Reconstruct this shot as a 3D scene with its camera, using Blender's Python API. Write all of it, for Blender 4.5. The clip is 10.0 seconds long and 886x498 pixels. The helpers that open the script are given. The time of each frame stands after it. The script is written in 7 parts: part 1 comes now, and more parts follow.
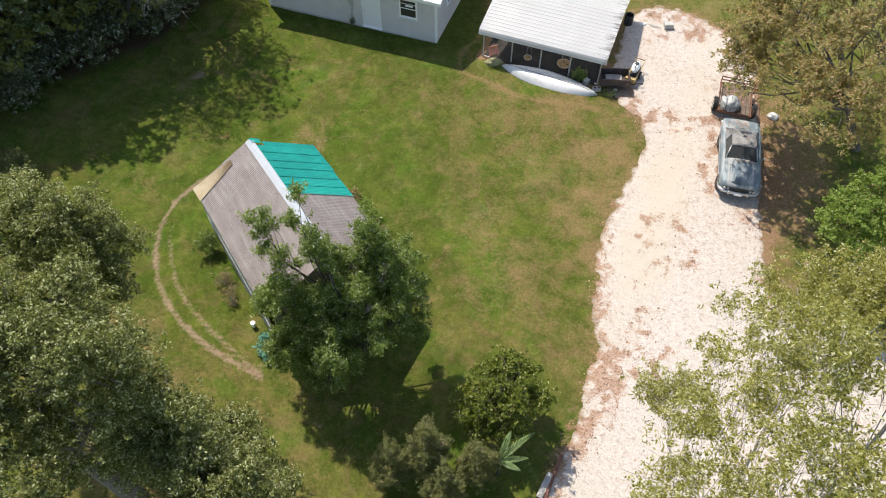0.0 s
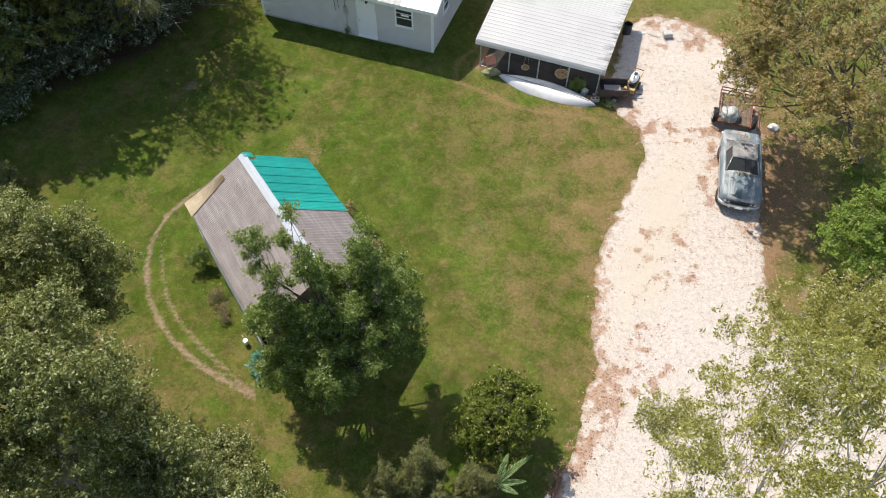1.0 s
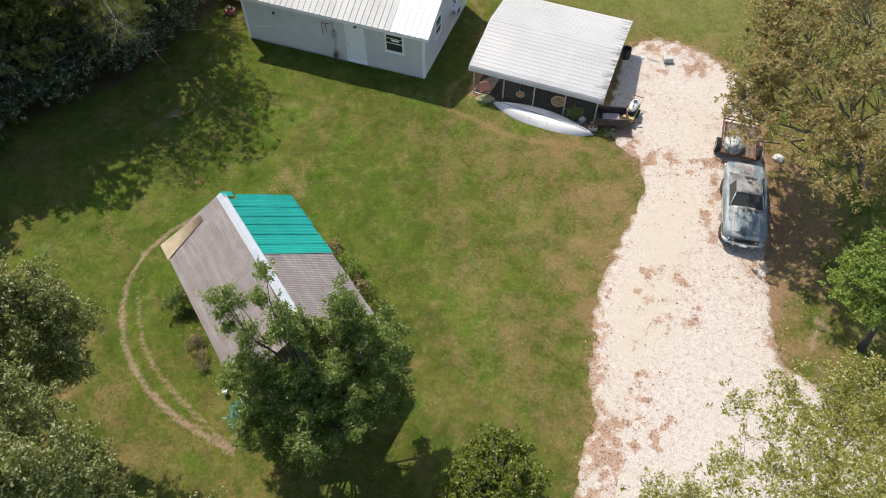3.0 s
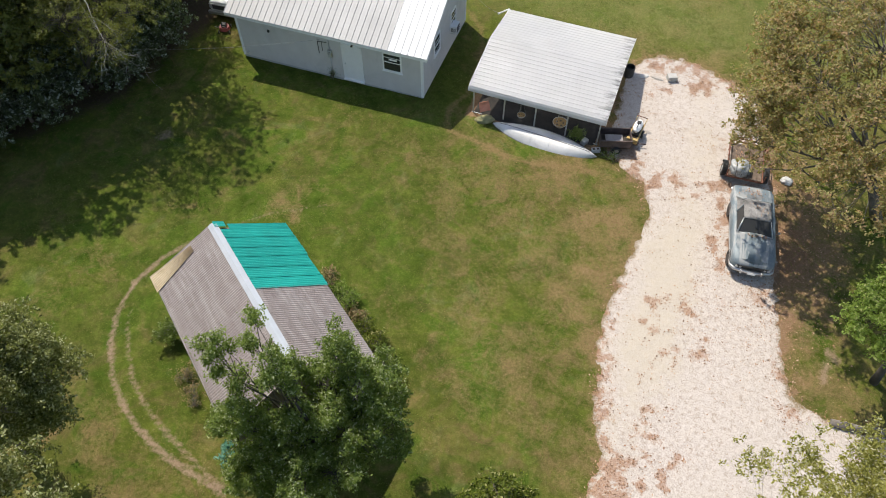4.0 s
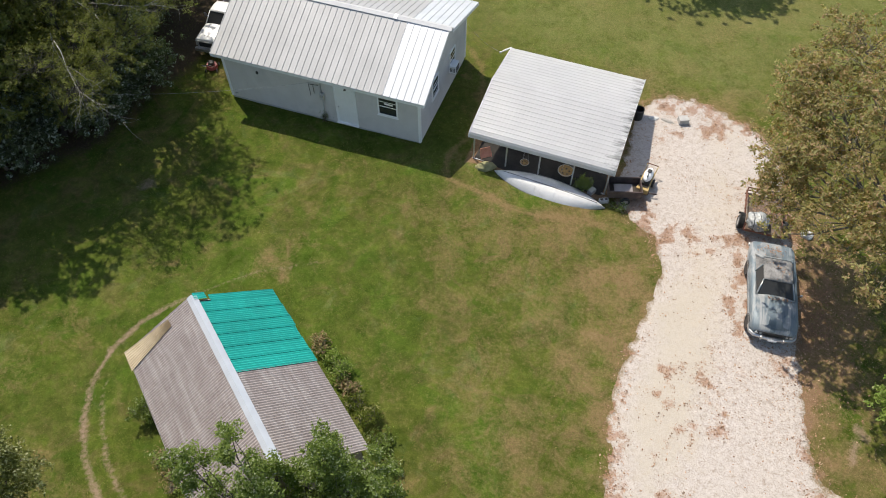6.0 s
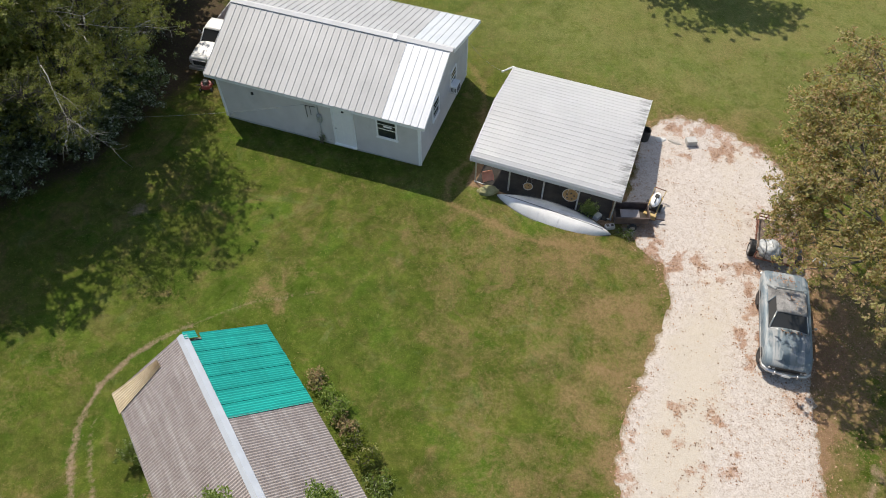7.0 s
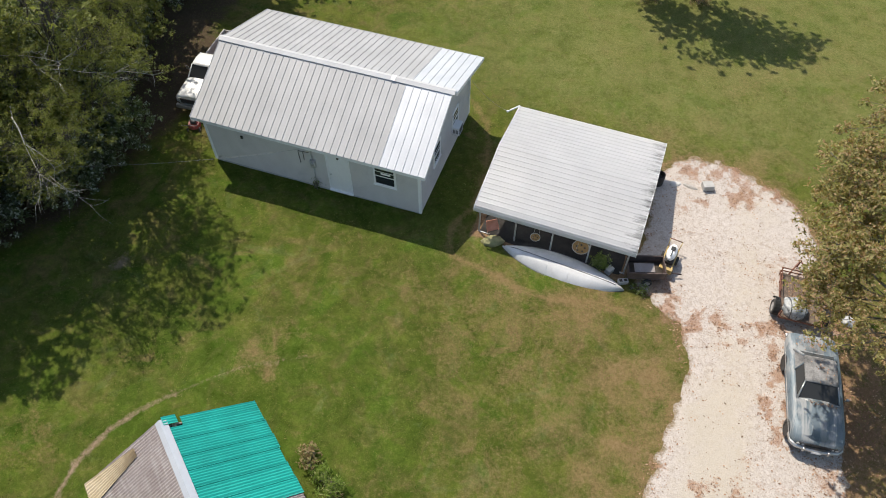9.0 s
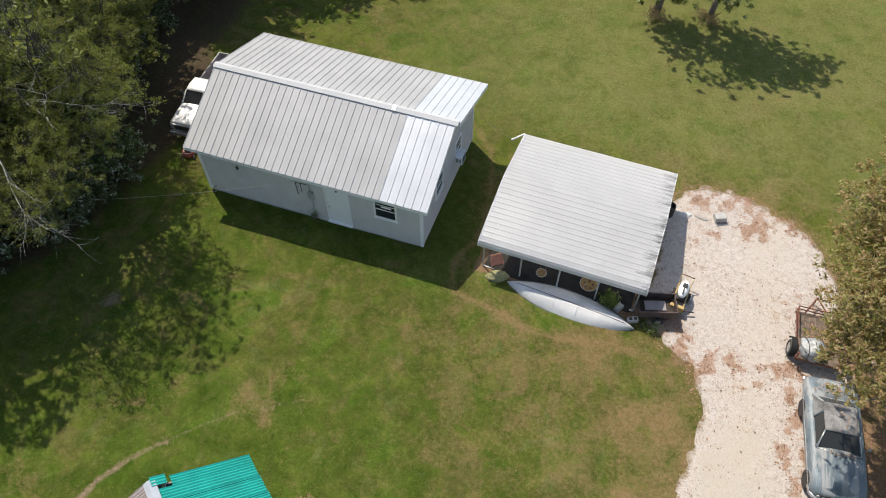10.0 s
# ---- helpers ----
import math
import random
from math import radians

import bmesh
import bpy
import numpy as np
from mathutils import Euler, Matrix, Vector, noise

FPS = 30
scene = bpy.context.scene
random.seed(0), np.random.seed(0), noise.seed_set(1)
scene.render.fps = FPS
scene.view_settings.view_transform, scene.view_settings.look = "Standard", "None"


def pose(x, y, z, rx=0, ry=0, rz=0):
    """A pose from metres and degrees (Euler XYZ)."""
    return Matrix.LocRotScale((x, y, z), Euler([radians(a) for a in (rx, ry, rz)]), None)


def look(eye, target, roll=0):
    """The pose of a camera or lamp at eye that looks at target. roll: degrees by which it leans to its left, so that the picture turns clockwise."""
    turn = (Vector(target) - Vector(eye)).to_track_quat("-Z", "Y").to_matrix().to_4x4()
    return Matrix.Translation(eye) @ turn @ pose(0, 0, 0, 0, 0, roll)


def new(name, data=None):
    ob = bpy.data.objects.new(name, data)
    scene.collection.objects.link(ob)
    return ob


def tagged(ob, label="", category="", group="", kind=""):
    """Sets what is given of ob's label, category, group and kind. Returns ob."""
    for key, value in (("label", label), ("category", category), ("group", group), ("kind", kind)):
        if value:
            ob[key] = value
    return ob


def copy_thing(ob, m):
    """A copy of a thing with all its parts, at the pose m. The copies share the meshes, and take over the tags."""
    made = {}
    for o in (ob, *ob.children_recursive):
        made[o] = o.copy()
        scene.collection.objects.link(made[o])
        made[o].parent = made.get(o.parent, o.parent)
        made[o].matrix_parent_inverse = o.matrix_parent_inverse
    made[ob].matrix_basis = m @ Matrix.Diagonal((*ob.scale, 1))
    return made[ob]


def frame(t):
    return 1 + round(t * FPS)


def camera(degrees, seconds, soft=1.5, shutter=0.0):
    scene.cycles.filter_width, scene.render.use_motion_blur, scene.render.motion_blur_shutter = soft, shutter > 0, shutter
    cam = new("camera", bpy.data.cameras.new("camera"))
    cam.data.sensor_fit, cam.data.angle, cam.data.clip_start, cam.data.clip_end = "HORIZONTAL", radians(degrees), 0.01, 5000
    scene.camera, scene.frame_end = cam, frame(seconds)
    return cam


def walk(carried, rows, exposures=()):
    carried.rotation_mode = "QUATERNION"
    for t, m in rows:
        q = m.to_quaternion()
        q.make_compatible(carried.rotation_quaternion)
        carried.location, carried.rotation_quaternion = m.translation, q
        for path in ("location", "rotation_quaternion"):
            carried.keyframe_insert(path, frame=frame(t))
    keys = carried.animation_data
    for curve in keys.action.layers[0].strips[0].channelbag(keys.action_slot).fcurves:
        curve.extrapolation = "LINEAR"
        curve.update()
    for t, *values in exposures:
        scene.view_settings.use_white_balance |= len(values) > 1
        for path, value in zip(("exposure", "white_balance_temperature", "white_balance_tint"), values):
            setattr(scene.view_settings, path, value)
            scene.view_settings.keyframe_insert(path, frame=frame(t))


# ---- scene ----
# seconds, place in metres, yaw, pitch, roll in degrees
PATH = [
    (0.0, 10.670, -28.823, 24.943, 19.878, -54.892, -0.137),
    (0.5, 10.617, -28.505, 24.883, 19.809, -54.758, -0.102),
    (1.0, 10.507, -28.114, 24.839, 19.654, -54.725, -0.029),
    (1.5, 10.462, -27.645, 24.776, 19.625, -54.688, 0.032),
    (2.0, 10.337, -27.180, 24.647, 19.498, -54.552, 0.091),
    (2.5, 10.243, -26.651, 24.608, 19.407, -54.526, 0.177),
    (4.0, 9.666, -24.771, 24.489, 19.358, -54.350, 0.118),
    (4.5, 9.423, -24.050, 24.467, 19.326, -54.285, 0.161),
    (5.0, 9.172, -23.363, 24.441, 19.388, -54.289, 0.029),
    (5.5, 8.953, -22.658, 24.341, 19.343, -54.109, 0.068),
    (7.0, 8.203, -20.544, 24.120, 19.379, -53.924, -0.015),
    (7.5, 7.948, -19.857, 24.052, 19.412, -53.888, -0.033),
    (8.0, 7.691, -19.210, 23.947, 19.364, -53.834, -0.067),
    (8.5, 7.439, -18.557, 23.932, 19.384, -53.864, -0.083),
    (9.0, 7.178, -17.843, 23.854, 19.388, -53.787, -0.125),
    (9.5, 6.838, -17.075, 23.829, 19.409, -53.781, -0.145),
    (10.0, 6.521, -16.225, 23.806, 19.460, -53.712, -0.202),
]
# seconds, stops, kelvin, tint: the picture darkens a little as the bright roofs come in
EXPOSURE = [(0.0, 0.54, 6900, 10), (1.5, 0.50, 6900, 10), (2.5, 0.45, 6900, 10), (4.0, 0.32, 6900, 10), (5.5, 0.27, 6900, 10), (7.0, 0.24, 6900, 10), (10.0, 0.24, 6900, 10)]
cam = camera(63.30, 10.0, 1.0)
walk(cam, [(t, pose(x, y, z, 90 + pitch, 0, yaw) @ pose(0, 0, 0, 0, 0, roll)) for t, x, y, z, yaw, pitch, roll in PATH], EXPOSURE)

# ---- light ----
SUN_DIR = Vector((-0.571, 0.429, 1.0)).normalized()
world = bpy.data.worlds.new("sky")
scene.world = world
world.use_nodes = True
wn = world.node_tree.nodes
sky = wn.new("ShaderNodeTexSky")
sky.sky_type, sky.sun_disc = "NISHITA", False
sky.sun_elevation = math.asin(SUN_DIR.z)
sky.sun_rotation = math.atan2(SUN_DIR.x, SUN_DIR.y)
world.node_tree.links.new(sky.outputs["Color"], wn["Background"].inputs["Color"])
wn["Background"].inputs["Strength"].default_value = 0.148
sun = new("sun", bpy.data.lights.new("sun", "SUN"))
sun.data.energy, sun.data.angle, sun.data.color = 4.2, radians(0.55), (1.0, 0.95, 0.87)
sun.matrix_world = look(SUN_DIR * 60, (0, 0, 0))

# ---- materials ----


def material(name, rough=0.7, metal=0.0, spec=0.5):
    m = bpy.data.materials.new(name)
    m.use_nodes = True
    p = m.node_tree.nodes["Principled BSDF"]
    p.inputs["Roughness"].default_value = rough
    p.inputs["Metallic"].default_value = metal
    p.inputs["Specular IOR Level"].default_value = spec
    return m, m.node_tree.nodes, m.node_tree.links, p


def ramp(nodes, links, src, stops):
    r = nodes.new("ShaderNodeValToRGB")
    while len(r.color_ramp.elements) < len(stops):
        r.color_ramp.elements.new(0.5)
    for e, (pos, col) in zip(r.color_ramp.elements, stops):
        e.position, e.color = pos, (*col, 1)
    links.new(src, r.inputs["Fac"])
    return r.outputs["Color"]


def noise_tex(nodes, links, vec, scale, detail=4.0, rough=0.55, distort=0.0):
    n = nodes.new("ShaderNodeTexNoise")
    n.inputs["Scale"].default_value, n.inputs["Detail"].default_value = scale, detail
    n.inputs["Roughness"].default_value, n.inputs["Distortion"].default_value = rough, distort
    if vec is not None:
        links.new(vec, n.inputs["Vector"])
    return n.outputs["Fac"]


def mixc(nodes, links, fac, a, b, blend="MIX"):
    m = nodes.new("ShaderNodeMix")
    m.data_type, m.blend_type = "RGBA", blend
    for sock, val in ((m.inputs["Factor"], fac), (m.inputs["A"], a), (m.inputs["B"], b)):
        if isinstance(val, (int, float)):
            sock.default_value = val
        elif isinstance(val, tuple):
            sock.default_value = (*val, 1)
        else:
            links.new(val, sock)
    return m.outputs["Result"]


def fmath(nodes, links, op, a, b=0.0, clamp=False):
    m = nodes.new("ShaderNodeMath")
    m.operation, m.use_clamp = op, clamp
    for sock, val in zip(m.inputs, (a, b)):
        if isinstance(val, (int, float)):
            sock.default_value = val
        else:
            links.new(val, sock)
    return m.outputs[0]


def bump(nodes, links, p, height, strength=0.3, dist=0.02):
    b = nodes.new("ShaderNodeBump")
    b.inputs["Strength"].default_value, b.inputs["Distance"].default_value = strength, dist
    links.new(height, b.inputs["Height"])
    links.new(b.outputs["Normal"], p.inputs["Normal"])


def coords(nodes, kind="Object"):
    return nodes.new("ShaderNodeTexCoord").outputs[kind]


def rough_mat(name, lo, hi, scale=6.0, rough=0.7, metal=0.0, bump_s=0.15, fine=60.0, spec=0.5, dirt=None, amount=0.35):
    """A paint, metal or wood with broad and fine variation, and stains where dirt gives a colour."""
    m, n, l, p = material(name, rough, metal, spec)
    v = coords(n)
    a = noise_tex(n, l, v, scale, 5)
    b = noise_tex(n, l, v, fine, 3)
    mixed = fmath(n, l, "ADD", fmath(n, l, "MULTIPLY", a, 0.7), fmath(n, l, "MULTIPLY", b, 0.3))
    col = ramp(n, l, mixed, [(0.32, lo), (0.68, hi)])
    if dirt:
        st = noise_tex(n, l, v, scale * 0.45, 7, 0.7, 0.6)
        f = ramp(n, l, st, [(0.52, (0, 0, 0)), (0.72, (amount,) * 3)])
        col = mixc(n, l, f, col, dirt)
    l.new(col, p.inputs["Base Color"])
    bump(n, l, p, mixed, bump_s, 0.01)
    return m


def leaf_mat(name, dark, light, dry=None, dry_amount=0.0, trans=0.3, rough=0.42):
    m, n, l, p = material(name, rough, 0, 0.18)
    geo = n.new("ShaderNodeNewGeometry")
    r = geo.outputs["Random Per Island"]
    stops = [(0.0, dark), (0.75, light)]
    col = ramp(n, l, r, stops)
    big = noise_tex(n, l, coords(n), 0.55, 3)
    col = mixc(n, l, ramp(n, l, big, [(0.35, (0, 0, 0)), (0.7, (0.55,) * 3)]), col, light)
    # dry is a second leaf tint; in L_UNDER it holds painted glints
    if dry:
        r2 = fmath(n, l, "FRACT", fmath(n, l, "MULTIPLY", r, 17.31))
        k = fmath(n, l, "LESS_THAN", r2, dry_amount)
        col = mixc(n, l, k, col, dry)
    l.new(col, p.inputs["Base Color"])
    t = n.new("ShaderNodeBsdfTranslucent")
    l.new(mixc(n, l, 1.0, col, (1.7, 1.75, 1.0), "MULTIPLY"), t.inputs["Color"])
    mx = n.new("ShaderNodeMixShader")
    mx.inputs["Fac"].default_value = trans
    l.new(p.outputs[0], mx.inputs[1])
    l.new(t.outputs[0], mx.inputs[2])
    l.new(mx.outputs[0], n["Material Output"].inputs["Surface"])
    return m


def ground_material():
    m, n, l, p = material("grass_ground", 1.0, 0, 0.04)
    v = coords(n)
    big = noise_tex(n, l, v, 0.16, 5, 0.6)
    mid = noise_tex(n, l, v, 1.1, 7, 0.7, 0.9)
    fine = noise_tex(n, l, v, 7.0, 6, 0.75)
    blade = noise_tex(n, l, v, 26.0, 3, 0.7)
    grit = noise_tex(n, l, v, 60.0, 3, 0.7)
    mix = fmath(n, l, "ADD", fmath(n, l, "MULTIPLY", fine, 0.3), fmath(n, l, "ADD", fmath(n, l, "MULTIPLY", blade, 0.4), fmath(n, l, "MULTIPLY", grit, 0.3)))

    def tone(dark, mean, light):
        return ramp(n, l, mix, [(0.28, dark), (0.5, mean), (0.73, light)])

    green = tone((0.040, 0.054, 0.010), (0.085, 0.105, 0.018), (0.166, 0.186, 0.050))
    olive = tone((0.052, 0.054, 0.016), (0.105, 0.105, 0.027), (0.200, 0.190, 0.068))
    straw = tone((0.115, 0.074, 0.034), (0.218, 0.146, 0.072), (0.35, 0.255, 0.14))
    deep = tone((0.028, 0.053, 0.008), (0.060, 0.102, 0.013), (0.128, 0.180, 0.036))
    thatch = tone((0.070, 0.050, 0.020), (0.158, 0.116, 0.050), (0.275, 0.215, 0.11))
    pale = tone((0.070, 0.085, 0.032), (0.150, 0.178, 0.078), (0.27, 0.30, 0.17))
    col = mixc(n, l, ramp(n, l, fmath(n, l, "ADD", fmath(n, l, "MULTIPLY", big, 0.55), fmath(n, l, "MULTIPLY", mid, 0.45)),
                          [(0.45, (0, 0, 0)), (0.60, (1, 1, 1))]), green, olive)
    lush = noise_tex(n, l, v, 0.5, 7, 0.68, 0.7)
    col = mixc(n, l, ramp(n, l, lush, [(0.49, (0, 0, 0)), (0.63, (0.9,) * 3)]), col, deep)
    thin = noise_tex(n, l, v, 0.8, 6, 0.62, 1.2)
    col = mixc(n, l, ramp(n, l, thin, [(0.50, (0, 0, 0)), (0.66, (0.66,) * 3)]), col, thatch)
    rich = n.new("ShaderNodeAttribute")
    rich.attribute_name = "lush"
    col = mixc(n, l, fmath(n, l, "MULTIPLY", rich.outputs["Fac"], ramp(n, l, mid, [(0.3, (0.95,) * 3), (0.68, (0.35,) * 3)])), col, deep)
    white = noise_tex(n, l, v, 0.62, 8, 0.72, 1.0)
    col = mixc(n, l, ramp(n, l, white, [(0.57, (0, 0, 0)), (0.76, (0.45,) * 3)]), col, pale)
    # thick and thin turf
    turf = fmath(n, l, "ADD", fmath(n, l, "MULTIPLY", noise_tex(n, l, v, 0.55, 6, 0.6, 0.8), 0.5), fmath(n, l, "MULTIPLY", noise_tex(n, l, v, 2.2, 6, 0.65, 0.6), 0.5))
    col = mixc(n, l, 1.0, col, ramp(n, l, turf, [(0.36, (0.58, 0.64, 0.56)), (0.5, (0.94, 0.94, 0.94)), (0.63, (1.30, 1.26, 1.24))]), "MULTIPLY")
    att = n.new("ShaderNodeAttribute")
    att.attribute_name = "wear"
    sep = n.new("ShaderNodeSeparateColor")
    l.new(att.outputs["Color"], sep.inputs["Color"])
    rag = fmath(n, l, "ADD", fmath(n, l, "MULTIPLY", mid, 0.9), fmath(n, l, "MULTIPLY", fine, 0.7))
    frays = fmath(n, l, "ADD", fmath(n, l, "MULTIPLY", mid, 0.9), fmath(n, l, "ADD", fmath(n, l, "MULTIPLY", fine, 1.0), fmath(n, l, "MULTIPLY", blade, 0.3)))
    dry = fmath(n, l, "ADD", fmath(n, l, "MULTIPLY", sep.outputs["Red"], 0.85), fmath(n, l, "MULTIPLY", fmath(n, l, "SUBTRACT", frays, 1.1), 1.3))
    col = mixc(n, l, ramp(n, l, dry, [(0.12, (0, 0, 0)), (0.90, (0.86,) * 3)]), col, straw)
    soil = tone((0.15, 0.095, 0.062), (0.29, 0.205, 0.145), (0.44, 0.34, 0.26))
    bare = fmath(n, l, "ADD", sep.outputs["Green"], fmath(n, l, "MULTIPLY", fmath(n, l, "SUBTRACT", frays, 1.1), 0.9))
    col = mixc(n, l, ramp(n, l, bare, [(0.22, (0, 0, 0)), (0.70, (0.85,) * 3)]), col, soil)
    litter = tone((0.085, 0.050, 0.030), (0.235, 0.146, 0.086), (0.42, 0.29, 0.19))
    lit = fmath(n, l, "ADD", sep.outputs["Blue"], fmath(n, l, "MULTIPLY", fmath(n, l, "SUBTRACT", rag, 0.8), 0.9))
    col = mixc(n, l, ramp(n, l, lit, [(0.35, (0, 0, 0)), (0.7, (0.92,) * 3)]), col, litter)
    far = n.new("ShaderNodeAttribute")
    far.attribute_name = "bleach"
    faded = tone((0.052, 0.062, 0.018), (0.150, 0.165, 0.050), (0.29, 0.29, 0.125))
    col = mixc(n, l, fmath(n, l, "MULTIPLY", far.outputs["Fac"], ramp(n, l, mid, [(0.3, (0.25,) * 3), (0.65, (0.85,) * 3)])), col, faded)
    # woodland soil, its colour lowered to carry the shade of the trees
    shaded_mould = tone((0.022, 0.015, 0.010), (0.075, 0.052, 0.036), (0.19, 0.14, 0.10))
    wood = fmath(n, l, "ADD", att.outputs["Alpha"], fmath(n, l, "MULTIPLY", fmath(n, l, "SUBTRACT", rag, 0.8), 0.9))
    col = mixc(n, l, ramp(n, l, wood, [(0.35, (0, 0, 0)), (0.7, (0.92,) * 3)]), col, shaded_mould)
    l.new(col, p.inputs["Base Color"])
    bump(n, l, p, mix, 0.7, 0.06)
    return m


def gravel_material():
    m, n, l, p = material("shell_gravel", 0.9, 0, 0.2)
    v = coords(n)
    stone = n.new("ShaderNodeTexVoronoi")
    stone.inputs["Scale"].default_value = 30.0
    l.new(v, stone.inputs["Vector"])
    tint = n.new("ShaderNodeSeparateColor")
    l.new(stone.outputs["Color"], tint.inputs["Color"])
    big = noise_tex(n, l, v, 0.35, 5, 0.6)
    mid = noise_tex(n, l, v, 2.2, 6, 0.7)
    grit = noise_tex(n, l, v, 60, 3, 0.7)
    base = ramp(n, l, fmath(n, l, "ADD", fmath(n, l, "MULTIPLY", tint.outputs["Red"], 0.5), fmath(n, l, "MULTIPLY", grit, 0.5)),
                [(0.12, (0.31, 0.265, 0.228)), (0.4, (0.47, 0.420, 0.374)), (0.8, (0.565, 0.517, 0.474))])
    base = mixc(n, l, 1.0, base, ramp(n, l, noise_tex(n, l, v, 5.0, 6, 0.75, 0.4), [(0.34, (0.78, 0.73, 0.69)), (0.48, (1.0, 0.99, 0.98)), (0.7, (1.07, 1.07, 1.08))]), "MULTIPLY")
    sand = ramp(n, l, grit, [(0.3, (0.42, 0.365, 0.29)), (0.7, (0.55, 0.495, 0.41))])
    att = n.new("ShaderNodeAttribute")
    att.attribute_name = "wear"
    sep = n.new("ShaderNodeSeparateColor")
    l.new(att.outputs["Color"], sep.inputs["Color"])
    rag = fmath(n, l, "ADD", fmath(n, l, "MULTIPLY", big, 0.8), fmath(n, l, "MULTIPLY", mid, 0.8))
    s = fmath(n, l, "ADD", sep.outputs["Red"], fmath(n, l, "MULTIPLY", fmath(n, l, "SUBTRACT", rag, 0.8), 1.2))
    col = mixc(n, l, ramp(n, l, s, [(0.3, (0, 0, 0)), (0.75, (0.8,) * 3)]), base, sand)
    spot = fmath(n, l, "ADD", fmath(n, l, "MULTIPLY", noise_tex(n, l, v, 7.0, 6, 0.8, 0.5), 0.45), fmath(n, l, "MULTIPLY", noise_tex(n, l, v, 24.0, 4, 0.8), 0.55))
    leafy = ramp(n, l, noise_tex(n, l, v, 30.0, 3, 0.6), [(0.3, (0.17, 0.078, 0.040)), (0.5, (0.34, 0.18, 0.105)), (0.7, (0.48, 0.31, 0.20))])
    s2 = fmath(n, l, "ADD", fmath(n, l, "MULTIPLY", sep.outputs["Green"], 0.9), fmath(n, l, "MULTIPLY", fmath(n, l, "SUBTRACT", rag, 0.8), 0.9))
    s3 = fmath(n, l, "ADD", fmath(n, l, "MULTIPLY", s2, 0.29), spot)
    # the gravel thins out into dry grass and soil
    thin = fmath(n, l, "ADD", sep.outputs["Blue"], fmath(n, l, "MULTIPLY", fmath(n, l, "SUBTRACT", fmath(n, l, "ADD", noise_tex(n, l, v, 3.0, 6, 0.75, 0.4), noise_tex(n, l, v, 16.0, 4, 0.8)), 1.0), 1.5))
    verge = ramp(n, l, noise_tex(n, l, v, 12.0, 6, 0.75), [(0.3, (0.075, 0.070, 0.022)), (0.5, (0.190, 0.135, 0.062)), (0.7, (0.34, 0.235, 0.145))])
    col = mixc(n, l, ramp(n, l, thin, [(0.48, (0, 0, 0)), (0.95, (0.9,) * 3)]), col, verge)
    col = mixc(n, l, ramp(n, l, s3, [(0.60, (0, 0, 0)), (0.74, (0.68,) * 3)]), col, leafy)
    l.new(col, p.inputs["Base Color"])
    bump(n, l, p, fmath(n, l, "ADD", stone.outputs["Distance"], grit), 0.45, 0.02)
    return m


M_GROUND, M_GRAVEL = ground_material(), gravel_material()
M_SIDING = rough_mat("grey_painted_siding", (0.60, 0.575, 0.555), (0.68, 0.655, 0.635), 1.5, 0.55, 0, 0.05, 40, 0.4, (0.38, 0.38, 0.36), 0.35)
M_WHITE = rough_mat("white_trim_paint", (0.86, 0.86, 0.85), (0.92, 0.92, 0.91), 3, 0.45, 0, 0.05, 60, 0.5, (0.5, 0.49, 0.46), 0.3)
M_ROOF = rough_mat("weathered_galvanised_roofing", (0.355, 0.355, 0.352), (0.435, 0.435, 0.432), 0.9, 0.55, 0.12, 0.05, 30, 0.5, (0.42, 0.42, 0.41), 0.4)
M_ROOFNEW = rough_mat("bright_new_roofing", (0.55, 0.57, 0.59), (0.63, 0.645, 0.66), 1.2, 0.42, 0.3, 0.03, 40)
def sheet_tones(m, width, low, high):
    """Gives neighbouring sheets slightly different tones, with faint streaks down the slope."""
    n, l = m.node_tree.nodes, m.node_tree.links
    p = n["Principled BSDF"]
    mp = n.new("ShaderNodeMapping")
    mp.inputs["Scale"].default_value = (1.0 / width, 0.05, 0.05)
    l.new(coords(n), mp.inputs["Vector"])
    tone = ramp(n, l, noise_tex(n, l, mp.outputs["Vector"], 1.0, 3, 0.7), [(0.35, (low,) * 3), (0.65, (high,) * 3)])
    l.new(mixc(n, l, 1.0, p.inputs["Base Color"].links[0].from_socket, tone, "MULTIPLY"), p.inputs["Base Color"])


sheet_tones(M_ROOF, 0.9, 0.95, 1.05)
sheet_tones(M_ROOFNEW, 0.9, 0.95, 1.03)


def carport_roofing():
    """White enamel, lightly soiled, with dark mildew smears at the open end."""
    m = rough_mat("white_enamelled_roofing", (0.78, 0.785, 0.79), (0.86, 0.86, 0.86), 0.8, 0.42, 0.1, 0.04, 30, 0.5, (0.5, 0.49, 0.47), 0.12)
    n, l = m.node_tree.nodes, m.node_tree.links
    p = n["Principled BSDF"]
    v = coords(n)
    xyz = n.new("ShaderNodeSeparateXYZ")
    l.new(v, xyz.inputs["Vector"])
    mp = n.new("ShaderNodeMapping")
    mp.inputs["Scale"].default_value = (1.2, 7.0, 1.0)
    l.new(v, mp.inputs["Vector"])
    smear = noise_tex(n, l, mp.outputs["Vector"], 1.0, 5, 0.7)
    end = fmath(n, l, "MULTIPLY", fmath(n, l, "SUBTRACT", xyz.outputs["X"], 5.35), 0.3, True)
    col = mixc(n, l, ramp(n, l, fmath(n, l, "ADD", end, smear), [(0.72, (0, 0, 0)), (0.92, (0.75,) * 3)]), p.inputs["Base Color"].links[0].from_socket, (0.16, 0.16, 0.155))
    l.new(col, p.inputs["Base Color"])
    return m


